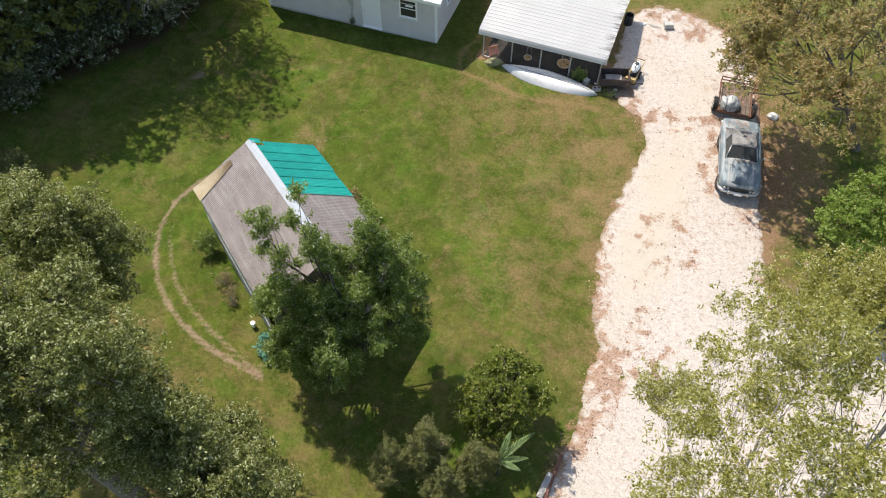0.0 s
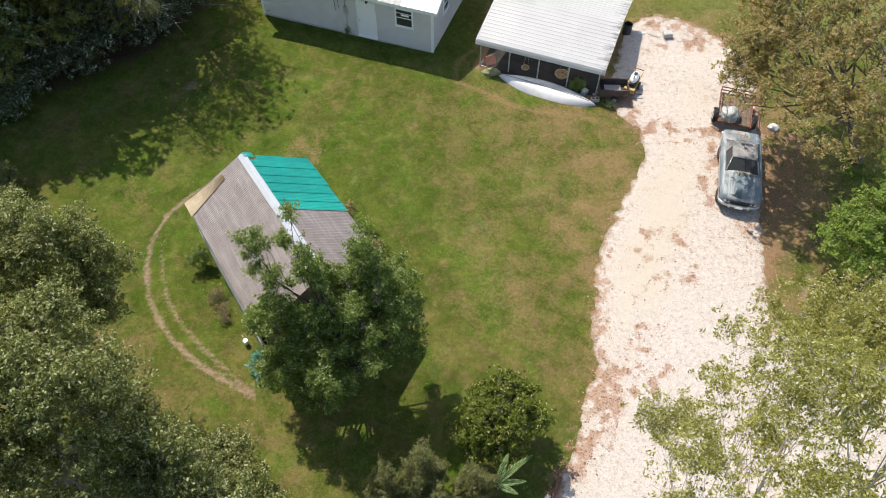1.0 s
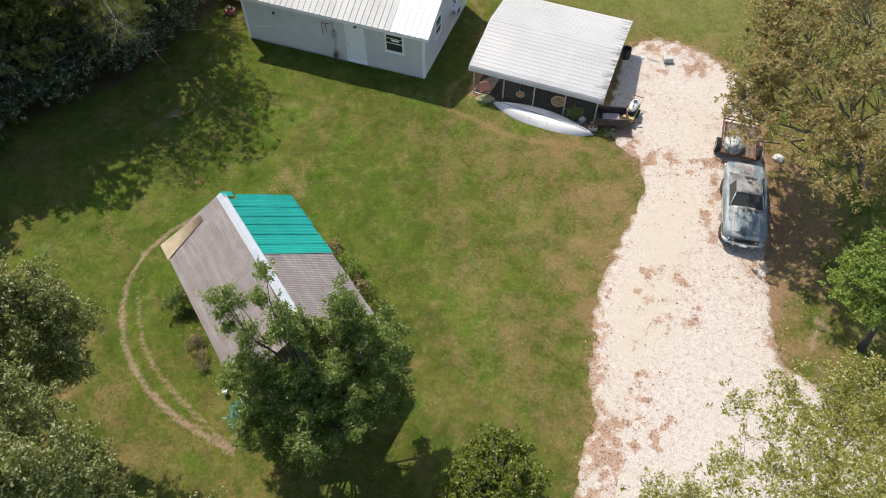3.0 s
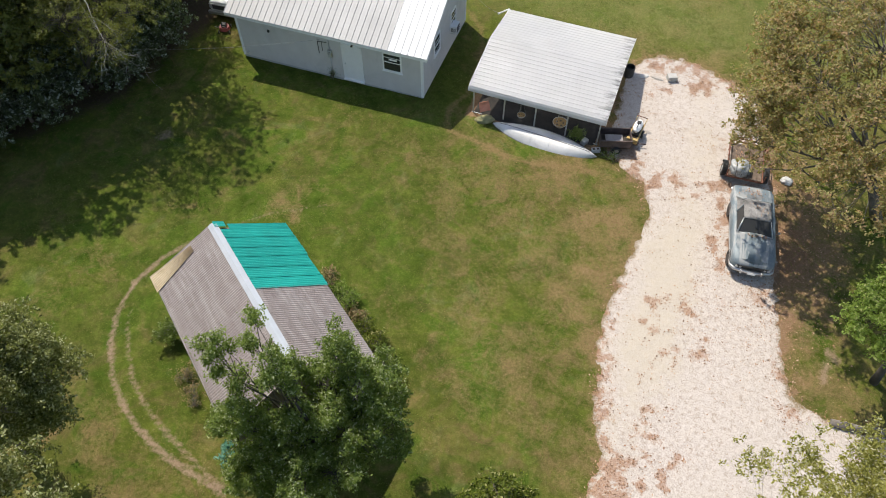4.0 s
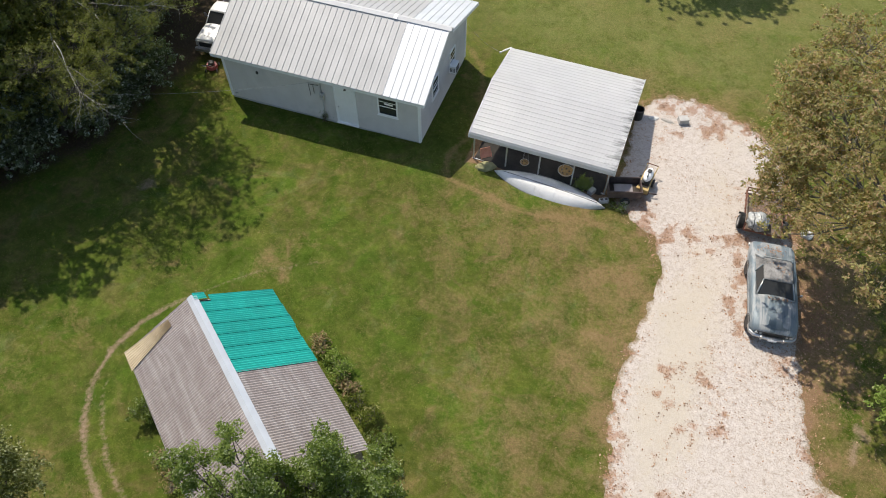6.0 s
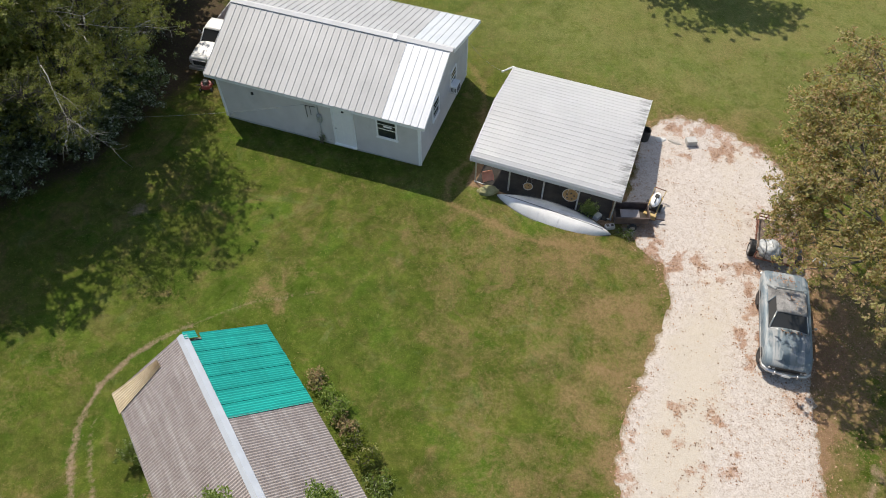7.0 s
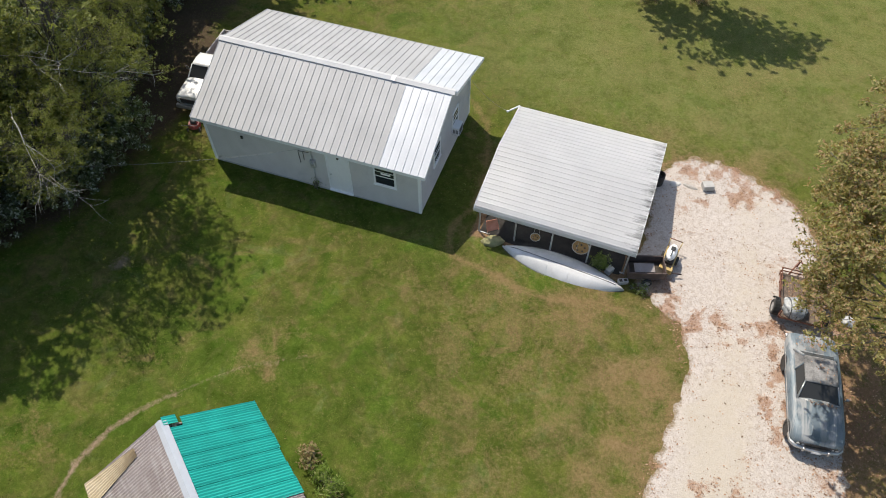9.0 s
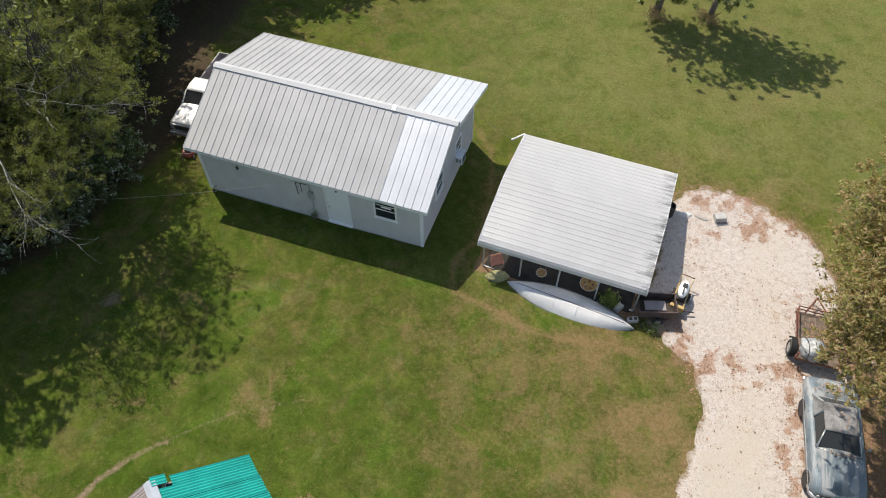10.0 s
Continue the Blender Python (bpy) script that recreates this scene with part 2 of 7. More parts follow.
M_CARPORT = carport_roofing()
M_GALV = rough_mat("galvanised_tube", (0.45, 0.46, 0.47), (0.6, 0.6, 0.61), 5, 0.4, 0.6, 0.05)
M_TEAL = rough_mat("teal_painted_roofing", (0.001, 0.295, 0.248), (0.004, 0.41, 0.345), 1.1, 0.55, 0, 0.05, 40, 0.5, (0.015, 0.2, 0.16), 0.3)
def old_roofing():
    """Weathered fibre sheets, stained, with pale streaks that run along the ridge."""
    m, n, l, p = material("weathered_fibre_roofing", 0.85, 0, 0.25)
    v = coords(n)
    st = n.new("ShaderNodeMapping")
    st.inputs["Scale"].default_value = (0.3, 5.2, 5.2)
    l.new(v, st.inputs["Vector"])
    streak = noise_tex(n, l, st.outputs["Vector"], 1.0, 4, 0.6, 0.3)
    blot = noise_tex(n, l, v, 1.4, 7, 0.7, 0.5)
    fine = noise_tex(n, l, v, 34.0, 4, 0.7)
    base = ramp(n, l, fmath(n, l, "ADD", fmath(n, l, "MULTIPLY", blot, 0.3), fmath(n, l, "MULTIPLY", fine, 0.7)),
                [(0.33, (0.16, 0.128, 0.118)), (0.5, (0.295, 0.255, 0.242)), (0.68, (0.43, 0.39, 0.372))])
    col = mixc(n, l, ramp(n, l, streak, [(0.47, (0, 0, 0)), (0.66, (0.30,) * 3)]), base, (0.54, 0.51, 0.49))
    l.new(col, p.inputs["Base Color"])
    bump(n, l, p, fine, 0.2, 0.01)
    return m


M_OLDROOF = old_roofing()
M_CAP = rough_mat("pale_ridge_flashing", (0.40, 0.425, 0.46), (0.50, 0.53, 0.57), 1.5, 0.45, 0.15, 0.05, 40, 0.5, (0.4, 0.4, 0.4), 0.3)
M_YELLOW = rough_mat("yellowed_fibreglass", (0.44, 0.35, 0.22), (0.60, 0.50, 0.35), 2, 0.6, 0, 0.1, 40, 0.4, (0.3, 0.2, 0.1), 0.5)
M_WOOD = rough_mat("grey_weathered_boards", (0.17, 0.14, 0.11), (0.34, 0.30, 0.26), 3, 0.8, 0, 0.25, 40)
M_BARK = rough_mat("grey_brown_bark", (0.10, 0.085, 0.07), (0.26, 0.23, 0.20), 3, 0.9, 0, 0.6, 25)
M_DARKBARK = rough_mat("dark_damp_bark", (0.035, 0.03, 0.024), (0.09, 0.08, 0.065), 3, 0.9, 0, 0.6, 25)
M_PALEBARK = rough_mat("pale_grey_bark", (0.20, 0.18, 0.155), (0.42, 0.39, 0.35), 3, 0.9, 0, 0.5, 25)
M_DEAD = rough_mat("bleached_dead_wood", (0.28, 0.26, 0.23), (0.5, 0.47, 0.43), 3, 0.85, 0, 0.4, 25)
M_DARK = rough_mat("dark_soil", (0.05, 0.04, 0.03), (0.12, 0.10, 0.08), 2, 0.95, 0, 0.4, 20)
M_GLASS, _n, _l, _p = material("dark_window_glass", 0.06, 0, 0.6)
_p.inputs["Base Color"].default_value = (0.03, 0.035, 0.04, 1)
L_OAK = leaf_mat("oak_leaves", (0.052, 0.064, 0.018), (0.190, 0.208, 0.070), (0.44, 0.45, 0.27), 0.20, 0.4, 0.5)
L_PALE = leaf_mat("pale_olive_leaves", (0.100, 0.104, 0.026), (0.318, 0.308, 0.098), (0.55, 0.53, 0.38), 0.12, 0.45, 0.45)
L_BROWN = leaf_mat("turning_oak_leaves", (0.120, 0.110, 0.046), (0.34, 0.310, 0.140), (0.40, 0.28, 0.17), 0.28, 0.42, 0.5)
L_SHED = leaf_mat("deep_green_leaves", (0.052, 0.086, 0.018), (0.178, 0.236, 0.058), (0.36, 0.40, 0.24), 0.12, 0.4, 0.5)
L_WOODS = leaf_mat("shaded_wood_leaves", (0.048, 0.074, 0.031), (0.145, 0.18, 0.076), (0.36, 0.40, 0.34), 0.17, 0.4, 0.38)
# leaf colour lowered for the understorey shade, pale glints painted among it
L_UNDER = leaf_mat("shade_darkened_leaves", (0.036, 0.053, 0.027), (0.138, 0.165, 0.084), (0.42, 0.46, 0.43), 0.17, 0.35, 0.32)
L_CITRUS = leaf_mat("glossy_yellow_green_leaves", (0.045, 0.072, 0.010), (0.15, 0.18, 0.030), (0.36, 0.35, 0.16), 0.08, 0.32, 0.36)
L_GREY = leaf_mat("grey_green_needles", (0.070, 0.084, 0.030), (0.185, 0.200, 0.075), (0.32, 0.28, 0.17), 0.12, 0.35, 0.6)
L_OLIVE = leaf_mat("olive_wood_leaves", (0.060, 0.078, 0.020), (0.225, 0.240, 0.068), (0.30, 0.28, 0.16), 0.08, 0.36, 0.5)
L_FRESH = leaf_mat("fresh_green_leaves", (0.075, 0.125, 0.024), (0.235, 0.315, 0.075), (0.36, 0.38, 0.17), 0.1, 0.4, 0.5)

# ---- mesh helpers ----


def part(name, bm, mat, parent=None, label=""):
    me = bpy.data.meshes.new(name)
    bm.to_mesh(me)
    bm.free()
    me.materials.append(mat)
    ob = new(name, me)
    if parent is not None:
        ob.parent = parent
    if label:
        ob["label"] = label
    return ob


def empty(name, m, label, category, group="", kind=""):
    e = new(name)
    e.matrix_world = m
    e.empty_display_size = 0.3
    return tagged(e, label, category, group, kind)


def np_mesh(name, verts, faces, mat, smooth=False):
    """A mesh from arrays; all faces have the same number of corners."""
    me = bpy.data.meshes.new(name)
    verts, faces = np.asarray(verts, np.float32), np.asarray(faces, np.int32)
    k = faces.shape[1]
    me.vertices.add(len(verts))
    me.vertices.foreach_set("co", verts.ravel())
    me.loops.add(faces.size)
    me.loops.foreach_set("vertex_index", faces.ravel())
    me.polygons.add(len(faces))
    me.polygons.foreach_set("loop_start", np.arange(0, faces.size, k, dtype=np.int32))
    me.polygons.foreach_set("use_smooth", np.full(len(faces), smooth))
    me.materials.append(mat)
    me.update(calc_edges=True)
    return me


def box_bm(x0, x1, y0, y1, z0, z1, bevel=0.0, bm=None):
    own = bm if bm is not None else bmesh.new()
    b = bmesh.new()
    bmesh.ops.create_cube(b, size=1)
    for v in b.verts:
        v.co = Vector((x0 + (v.co.x + 0.5) * (x1 - x0), y0 + (v.co.y + 0.5) * (y1 - y0), z0 + (v.co.z + 0.5) * (z1 - z0)))
    if bevel:
        bmesh.ops.bevel(b, geom=b.edges[:], offset=bevel, segments=2, affect="EDGES", profile=0.5)
    me = bpy.data.meshes.new("tmp")
    b.to_mesh(me)
    b.free()
    own.from_mesh(me)
    bpy.data.meshes.remove(me)
    return own


def tube_bm(a, b, r0, r1=None, sides=10, bm=None, caps=True):
    own = bm if bm is not None else bmesh.new()
    a, b = Vector(a), Vector(b)
    r1 = r0 if r1 is None else r1
    q = (b - a).to_track_quat("Z", "Y")
    rings = []
    for c, r in ((a, r0), (b, r1)):
        rings.append([own.verts.new(c + q @ Vector((r * math.cos(k * math.tau / sides), r * math.sin(k * math.tau / sides), 0))) for k in range(sides)])
    for k in range(sides):
        f = own.faces.new((rings[0][k], rings[0][(k + 1) % sides], rings[1][(k + 1) % sides], rings[1][k]))
        f.smooth = True
    if caps:
        own.faces.new(rings[0][::-1])
        own.faces.new(rings[1])
    return own


def prism_bm(profile, x0, x1, bm=None):
    """A closed profile of (y, z), drawn along x."""
    own = bm if bm is not None else bmesh.new()
    a = [own.verts.new((x0, y, z)) for y, z in profile]
    b = [own.verts.new((x1, y, z)) for y, z in profile]
    k = len(profile)
    for i in range(k):
        own.faces.new((a[i], a[(i + 1) % k], b[(i + 1) % k], b[i]))
    own.faces.new(a[::-1])
    own.faces.new(b)
    bmesh.ops.recalc_face_normals(own, faces=own.faces[:])
    return own


def ribbed_sheet(x0, x1, y0, z0, y1, z1, pitch, height, thick=0.012, style="rib"):
    """A roofing sheet from the edge (y0, z0) to (y1, z1) whose ribs run from one to the other and repeat along x."""
    xs, hs = [], []
    n = max(1, round((x1 - x0) / pitch))
    p = (x1 - x0) / n
    for i in range(n):
        if style == "rib":
            for f, h in ((0.0, 1), (0.05, 1), (0.09, 0), (0.5, 0.06), (0.91, 0), (0.95, 1)):
                xs.append(x0 + (i + f) * p)
                hs.append(h * height)
        else:
            for f, h in ((0.0, 1), (0.25, 0.5), (0.5, 0), (0.75, 0.5)):
                xs.append(x0 + (i + f) * p)
                hs.append(h * height)
    xs.append(x1)
    hs.append(height)
    ln = math.hypot(y1 - y0, z1 - z0)
    ny, nz = -(z1 - z0) / ln, (y1 - y0) / ln
    if nz < 0:
        ny, nz = -ny, -nz
    bm = bmesh.new()
    rows = []
    for y, z, off in ((y0, z0, 0), (y1, z1, 0), (y1, z1, -thick), (y0, z0, -thick)):
        rows.append([bm.verts.new((x, y + ny * (h + off), z + nz * (h + off))) for x, h in zip(xs, hs)])
    for r in range(4):
        a, b = rows[r], rows[(r + 1) % 4]
        for i in range(len(xs) - 1):
            bm.faces.new((a[i], a[i + 1], b[i + 1], b[i]))
    bm.faces.new([rows[k][0] for k in range(4)])
    bm.faces.new([rows[k][-1] for k in range(4)][::-1])
    bmesh.ops.recalc_face_normals(bm, faces=bm.faces[:])
    return bm


def inside(poly, x, y):
    """Signed distance of arrays x, y from a polygon, positive inside."""
    px, py = np.array([p[0] for p in poly]), np.array([p[1] for p in poly])
    d = np.full(x.shape, 1e9)
    odd = np.zeros(x.shape, bool)
    for i in range(len(poly)):
        ax, ay, bx, by = px[i], py[i], px[(i + 1) % len(poly)], py[(i + 1) % len(poly)]
        dx, dy = bx - ax, by - ay
        t = np.clip(((x - ax) * dx + (y - ay) * dy) / (dx * dx + dy * dy), 0, 1)
        d = np.minimum(d, np.hypot(x - ax - t * dx, y - ay - t * dy))
        with np.errstate(divide="ignore", invalid="ignore"):
            cross = ((ay > y) != (by > y)) & (x < (bx - ax) * (y - ay) / (by - ay + 1e-12) + ax)
        odd ^= cross
    return np.where(odd, d, -d)


def near_line(line, x, y):
    d = np.full(x.shape, 1e9)
    for (ax, ay), (bx, by) in zip(line, line[1:]):
        dx, dy = bx - ax, by - ay
        t = np.clip(((x - ax) * dx + (y - ay) * dy) / (dx * dx + dy * dy), 0, 1)
        d = np.minimum(d, np.hypot(x - ax - t * dx, y - ay - t * dy))
    return d


def fractal(x, y, scale, seed=0.0, octaves=4):
    """Smooth noise over arrays, about -1 to 1."""
    rng = np.random.default_rng(int(seed * 1000) + 5)
    out, amp = np.zeros(x.shape), 1.0
    for _ in range(octaves):
        g = rng.uniform(-1, 1, (64, 64))
        u, v = x * scale + rng.uniform(0, 64), y * scale + rng.uniform(0, 64)
        iu, iv = np.floor(u).astype(int), np.floor(v).astype(int)
        fu, fv = u - iu, v - iv
        fu, fv = fu * fu * (3 - 2 * fu), fv * fv * (3 - 2 * fv)
        at = lambda i, j: g[i % 64, j % 64]
        out += amp * ((at(iu, iv) * (1 - fu) + at(iu + 1, iv) * fu) * (1 - fv) + (at(iu, iv + 1) * (1 - fu) + at(iu + 1, iv + 1) * fu) * fv)
        amp, scale = amp * 0.55, scale * 2.03
    return out


def smooth(a, lo, hi):
    t = np.clip((a - lo) / (hi - lo), 0, 1)
    return t * t * (3 - 2 * t)


# ---- ground ----
DRIVE = [(10.2, -39), (11.0, -30), (11.2, -24), (11.45, -20.5), (11.8, -17.8), (12.0, -15.2), (11.1, -11.8), (10.9, -8.8), (11.2, -6.6), (11.65, -3.7), (11.0, -1.9),
         (9.9, -1.2), (9.35, -0.4), (8.95, 1.0), (8.95, 5.9), (10.3, 7.1), (11.5, 7.25), (13.2, 6.75), (15.0, 5.8), (15.9, 3.9), (16.3, 1.5),
         (17.0, -2.0), (17.15, -5.6), (17.6, -8.4), (18.1, -10.5), (19.8, -10.8), (23.5, -10.6), (26, -14), (25.5, -24), (18, -30), (16, -39)]
TRACK_A = [(-5.6, -10.6), (-6.33, -11.42), (-7.02, -12.5), (-7.40, -13.87), (-7.26, -15.31), (-6.66, -16.68), (-5.75, -17.86), (-4.9, -18.56), (-3.88, -19.16), (-2.85, -19.59), (-1.81, -19.87), (-0.86, -20.04), (0.23, -20.22)]
TRACK_B = [(-7.0, -14.4), (-6.64, -15.58), (-5.85, -16.7), (-5.09, -17.62), (-4.15, -18.29), (-3.01, -18.9), (-1.69, -19.44), (-0.45, -19.89), (0.14, -20.05)]


# dry spots of the lawn: x, y, half-widths, strength
DRY = ((4.1, -2.2, 0.9, 0.5, 0.4), (5.5, -2.7, 0.9, 0.6, 0.5), (7.0, -3.2, 0.8, 0.9, 0.45), (8.2, -2.2, 1.2, 0.8, 0.3), (9.5, -4.5, 1.0, 0.7, 0.6), (8.6, -5.3, 0.8, 0.7, 0.5), (10.5, -5.1, 0.6, 0.9, 0.6),
       (9.8, -7.4, 0.8, 0.6, 0.5), (9.4, -8.7, 0.6, 0.6, 0.5), (5.8, -10.1, 0.7, 0.5, 0.35), (8.76, -12.7, 0.7, 0.5, 0.4), (7.0, -14.7, 0.6, 0.6, 0.35), (2.0, -2.4, 1.2, 0.5, 0.3), (-3.9, -8.4, 0.6, 0.8, 1.1), (0.3, -3.6, 1.5, 0.7, 0.3), (5.2, -4.9, 1.3, 0.8, 0.32),
       (-2.2, -7.6, 0.6, 0.25, 0.5), (-3.6, -5.2, 1.4, 0.8, 0.22), (-9.4, -13.7, 0.9, 0.6, 0.45), (-9.9, -15.6, 0.7, 1.0, 0.4), (-8.0, -9.3, 0.8, 0.4, 0.35), (3.2, -5.0, 1.6, 1.0, 0.2), (18.7, -7.8, 1.5, 2.4, 0.6),
       (18.2, -10.6, 0.8, 0.3, 0.5), (11.2, 13.2, 2.2, 1.2, 0.3), (14.2, 14.1, 1.2, 0.8, 0.4), (12.7, 18.8, 1.4, 0.7, 0.5), (15.5, 15.5, 2.5, 2.0, 0.25), (-6.5, -20, 1.6, 1.2, 0.3), (10.2, -10.6, 0.6, 1.2, 0.45),
       (10.6, -13.4, 0.7, 0.9, 0.5), (10.9, -15.6, 0.7, 0.7, 0.5), (7.6, -7.0, 1.0, 0.5, 0.25), (11.5, 9.0, 1.6, 0.9, 0.3))


def ground_sheet():
    # a fine middle and a coarse surround in one sheet
    ax = np.concatenate([np.linspace(-600, -40, 15)[:-1], np.linspace(-40, -24, 17)[:-1], np.arange(-24, 26, 0.15), np.linspace(26, 40, 15), np.linspace(60, 600, 14)])
    ay = np.concatenate([np.linspace(-600, -50, 14)[:-1], np.linspace(-50, -32, 19)[:-1], np.arange(-32, 26, 0.15), np.linspace(26, 45, 15), np.linspace(60, 600, 14)])
    x, y = np.meshgrid(ax, ay, indexing="ij")
    z = 0.05 * fractal(x, y, 0.12, 1, 3) + 0.012 * fractal(x, y, 1.1, 2, 2)
    near = np.exp(-((x - 3) / 40) ** 2 - (y / 40) ** 2)
    z *= near
    nx, ny = len(ax), len(ay)
    idx = np.arange(nx * ny).reshape(nx, ny)
    faces = np.stack([idx[:-1, :-1], idx[1:, :-1], idx[1:, 1:], idx[:-1, 1:]], -1).reshape(-1, 4)
    d = inside(DRIVE, x, y)
    z = np.where(d > 0.7, z - 0.03, z)
    # dry grass along the drive and in patches, bare ruts and spots, leaf litter under the trees, woods floor darkened
    # for shade
    xw = x + 0.8 * fractal(x, y, 0.45, 21, 4)
    yw = y + 0.8 * fractal(x, y, 0.45, 22, 4)
    dry = 0.24 * smooth(d, -2.6, 0.3) * smooth(y, -16, -9) + 0.40 * smooth(d, -0.6, 0.2)
    dry += 0.30 * smooth(x, 0, 8) * smooth(y, -17, -12) + 0.26 * smooth(-y, 17, 20.5) * smooth(-x, -9, -3) + 0.12 * smooth(y, 7, 14) * smooth(-x, -12, -4)
    for px, py, rx, ry, a in DRY:
        dry += 0.98 * a * np.exp(-((xw - px) / rx) ** 2 - ((yw - py) / ry) ** 2)
    dry *= np.clip(0.85 + 0.75 * fractal(x, y, 0.9, 23, 5), 0.1, 1.7)
    w = 0.85 + 0.22 * fractal(x, y, 0.8, 3, 2)
    path = [(-0.3, 7.6), (0.02, 7.23), (0.85, 6.37), (1.33, 5.16), (1.8, 3.0), (1.88, 1.09), (1.46, 0.18), (1.4, -0.61), (1.76, -1.58), (3.2, -1.8), (4.6, -2.2), (6.0, -2.3), (7.6, -2.0), (9.2, -1.9)]
    dry += 0.75 * np.exp(-(near_line(path, x, y) / 0.15) ** 2)
    faint = [(-5.6, -10.6), (-4.72, -9.67), (-3.67, -8.74), (-2.91, -8.39), (-1.82, -7.76)]
    bare = 0.9 * w * (0.42 + 0.58 * smooth(-y, 10.6, 13.2)) * np.exp(-(near_line(TRACK_A, x, y) / 0.135) ** 2)
    bare = np.maximum(bare, 0.68 * w * smooth(-y, 13.6, 16.0) * np.exp(-(near_line(TRACK_B, x, y) / 0.115) ** 2))
    bare = np.maximum(bare, 0.42 * w * np.exp(-(near_line(faint, x, y) / 0.12) ** 2))
    for px, py, r in ((0.3, -20.25, 0.35), (1.95, -21.95, 0.3), (19.0, -9.3, 0.4), (19.4, -8.4, 0.45), (2.7, -0.2, 0.35), (-10.4, -6.3, 0.5)):
        bare += 0.6 * np.exp(-((xw - px) ** 2 + (yw - py) ** 2) / r ** 2)
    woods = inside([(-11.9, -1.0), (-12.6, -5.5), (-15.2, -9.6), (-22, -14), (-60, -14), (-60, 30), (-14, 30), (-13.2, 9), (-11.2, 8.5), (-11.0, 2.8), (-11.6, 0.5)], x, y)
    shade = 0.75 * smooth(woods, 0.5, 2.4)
    oak = np.exp(-(((x - 18.0) / 2.6) ** 2 + ((y + 3.4) / 6.0) ** 2))
    litter = 0.66 * oak + 0.42 * np.exp(-((d + 0.1) / 0.5) ** 2) * np.clip(0.5 + 1.2 * fractal(x, y, 1.6, 28, 3), 0, 1.3)
    litter += 0.95 * smooth(inside([(2.2, -0.3), (8.7, -0.55), (8.7, 5.6), (2.3, 6.2)], x, y), -0.3, 0.25)
    me = np_mesh("ground", np.stack([x, y, z], -1).reshape(-1, 3), faces, M_GROUND, True)
    col = me.color_attributes.new("wear", "FLOAT_COLOR", "POINT")
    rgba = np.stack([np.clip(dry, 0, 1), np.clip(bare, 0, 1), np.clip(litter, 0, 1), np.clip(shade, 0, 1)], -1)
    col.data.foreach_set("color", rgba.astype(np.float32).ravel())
    rich = me.attributes.new("lush", "FLOAT", "POINT")
    lush = 1.0 * np.exp(-((x + 4.5) / 7.5) ** 4 - ((y + 12.0) / 6.0) ** 4) + 0.7 * np.exp(-((x + 4.5) / 8.0) ** 4 - ((y + 1.5) / 2.2) ** 4) + 0.3 * np.exp(-((x - 3.0) / 4.5) ** 2 - ((y + 8.5) / 4.0) ** 2)
    rich.data.foreach_set("value", np.clip(lush * (0.8 + 0.4 * fractal(x, y, 0.5, 31, 4)), 0, 1).astype(np.float32).ravel())
    pale = me.attributes.new("bleach", "FLOAT", "POINT")
    pale.data.foreach_set("value", (smooth(y, 5.5, 11) * smooth(x, -12, 4)).astype(np.float32).ravel())
    return tagged(new("ground", me), "mown green lawn with dry patches and bare ruts", "lawn", kind="structure")


# where leaves gather on the gravel: line, half-width, strength
DRIFTS = (([(10.8, -8.5), (11.05, -11.0), (11.7, -13.2), (12.4, -15.4)], 0.34, 0.75), ([(12.5, -15.3), (12.2, -17.3), (11.9, -18.9), (11.4, -21.2)], 0.5, 1.0), ([(13.05, -11.8), (13.3, -13.0), (13.45, -13.9), (13.1, -15.0)], 0.30, 0.8),
          ([(14.5, -13.2), (14.2, -14.2)], 0.22, 0.7), ([(13.76, -14.7), (13.9, -14.9)], 0.3, 1.1), ([(12.6, -7.6), (12.7, -8.9)], 0.36, 0.8), ([(13.7, -7.5), (14.3, -8.3), (14.5, -9.2)], 0.34, 0.8),
          ([(13.2, -10.6), (13.7, -10.0), (14.2, -9.8)], 0.3, 0.75), ([(13.0, -16.2), (13.6, -17.5)], 0.3, 0.4), ([(11.2, -1.9), (12.0, -1.2), (13.0, -1.15), (14.2, -0.8)], 0.46, 1.1), ([(12.2, -2.0), (12.9, -1.7)], 0.3, 0.5),
          ([(14.55, -0.9), (14.8, -2.6), (14.9, -5.4)], 0.30, 1.8), ([(10.1, 6.2), (10.6, 6.6), (12.0, 6.7), (13.0, 5.6), (14.2, 5.9)], 0.50, 1.05), ([(12.0, 5.6), (12.9, 5.1)], 0.45, 1.1), ([(10.5, 4.1), (10.9, 4.15)], 0.3, 1.0),
          ([(9.6, -0.2), (10.6, -0.8), (10.9, -1.6)], 0.62, 1.5), ([(17.2, 1.0), (17.0, -2.5), (17.2, -6.0)], 0.7, 1.0), ([(17.6, -8.8), (18.2, -10.7)], 0.3, 0.8), ([(15.6, 2.5), (15.0, 0.5)], 0.8, 0.5), ([(15.2, 6.0), (16.4, 3.0)], 0.3, 0.5))


def leaf_litter(x, y):
    xw = x + 0.35 * fractal(x, y, 1.1, 24, 5)
    yw = y + 0.35 * fractal(x, y, 1.1, 25, 5)
    out = (0.16 + 0.2 * smooth(-y, 6, 10)) * np.exp(-((inside(DRIVE, x, y) - 0.1) / 0.38) ** 2) + 0.26 * smooth(fractal(x, y, 0.8, 26, 5), -0.1, 1.0)
    for line, w, a in DRIFTS:
        out = out + 0.95 * a * np.exp(-(near_line(line, xw, yw) / (1.15 * w)) ** 2)
    return out * np.clip(0.55 + 1.3 * fractal(x, y, 2.8, 27, 4), 0.08, 1.9)


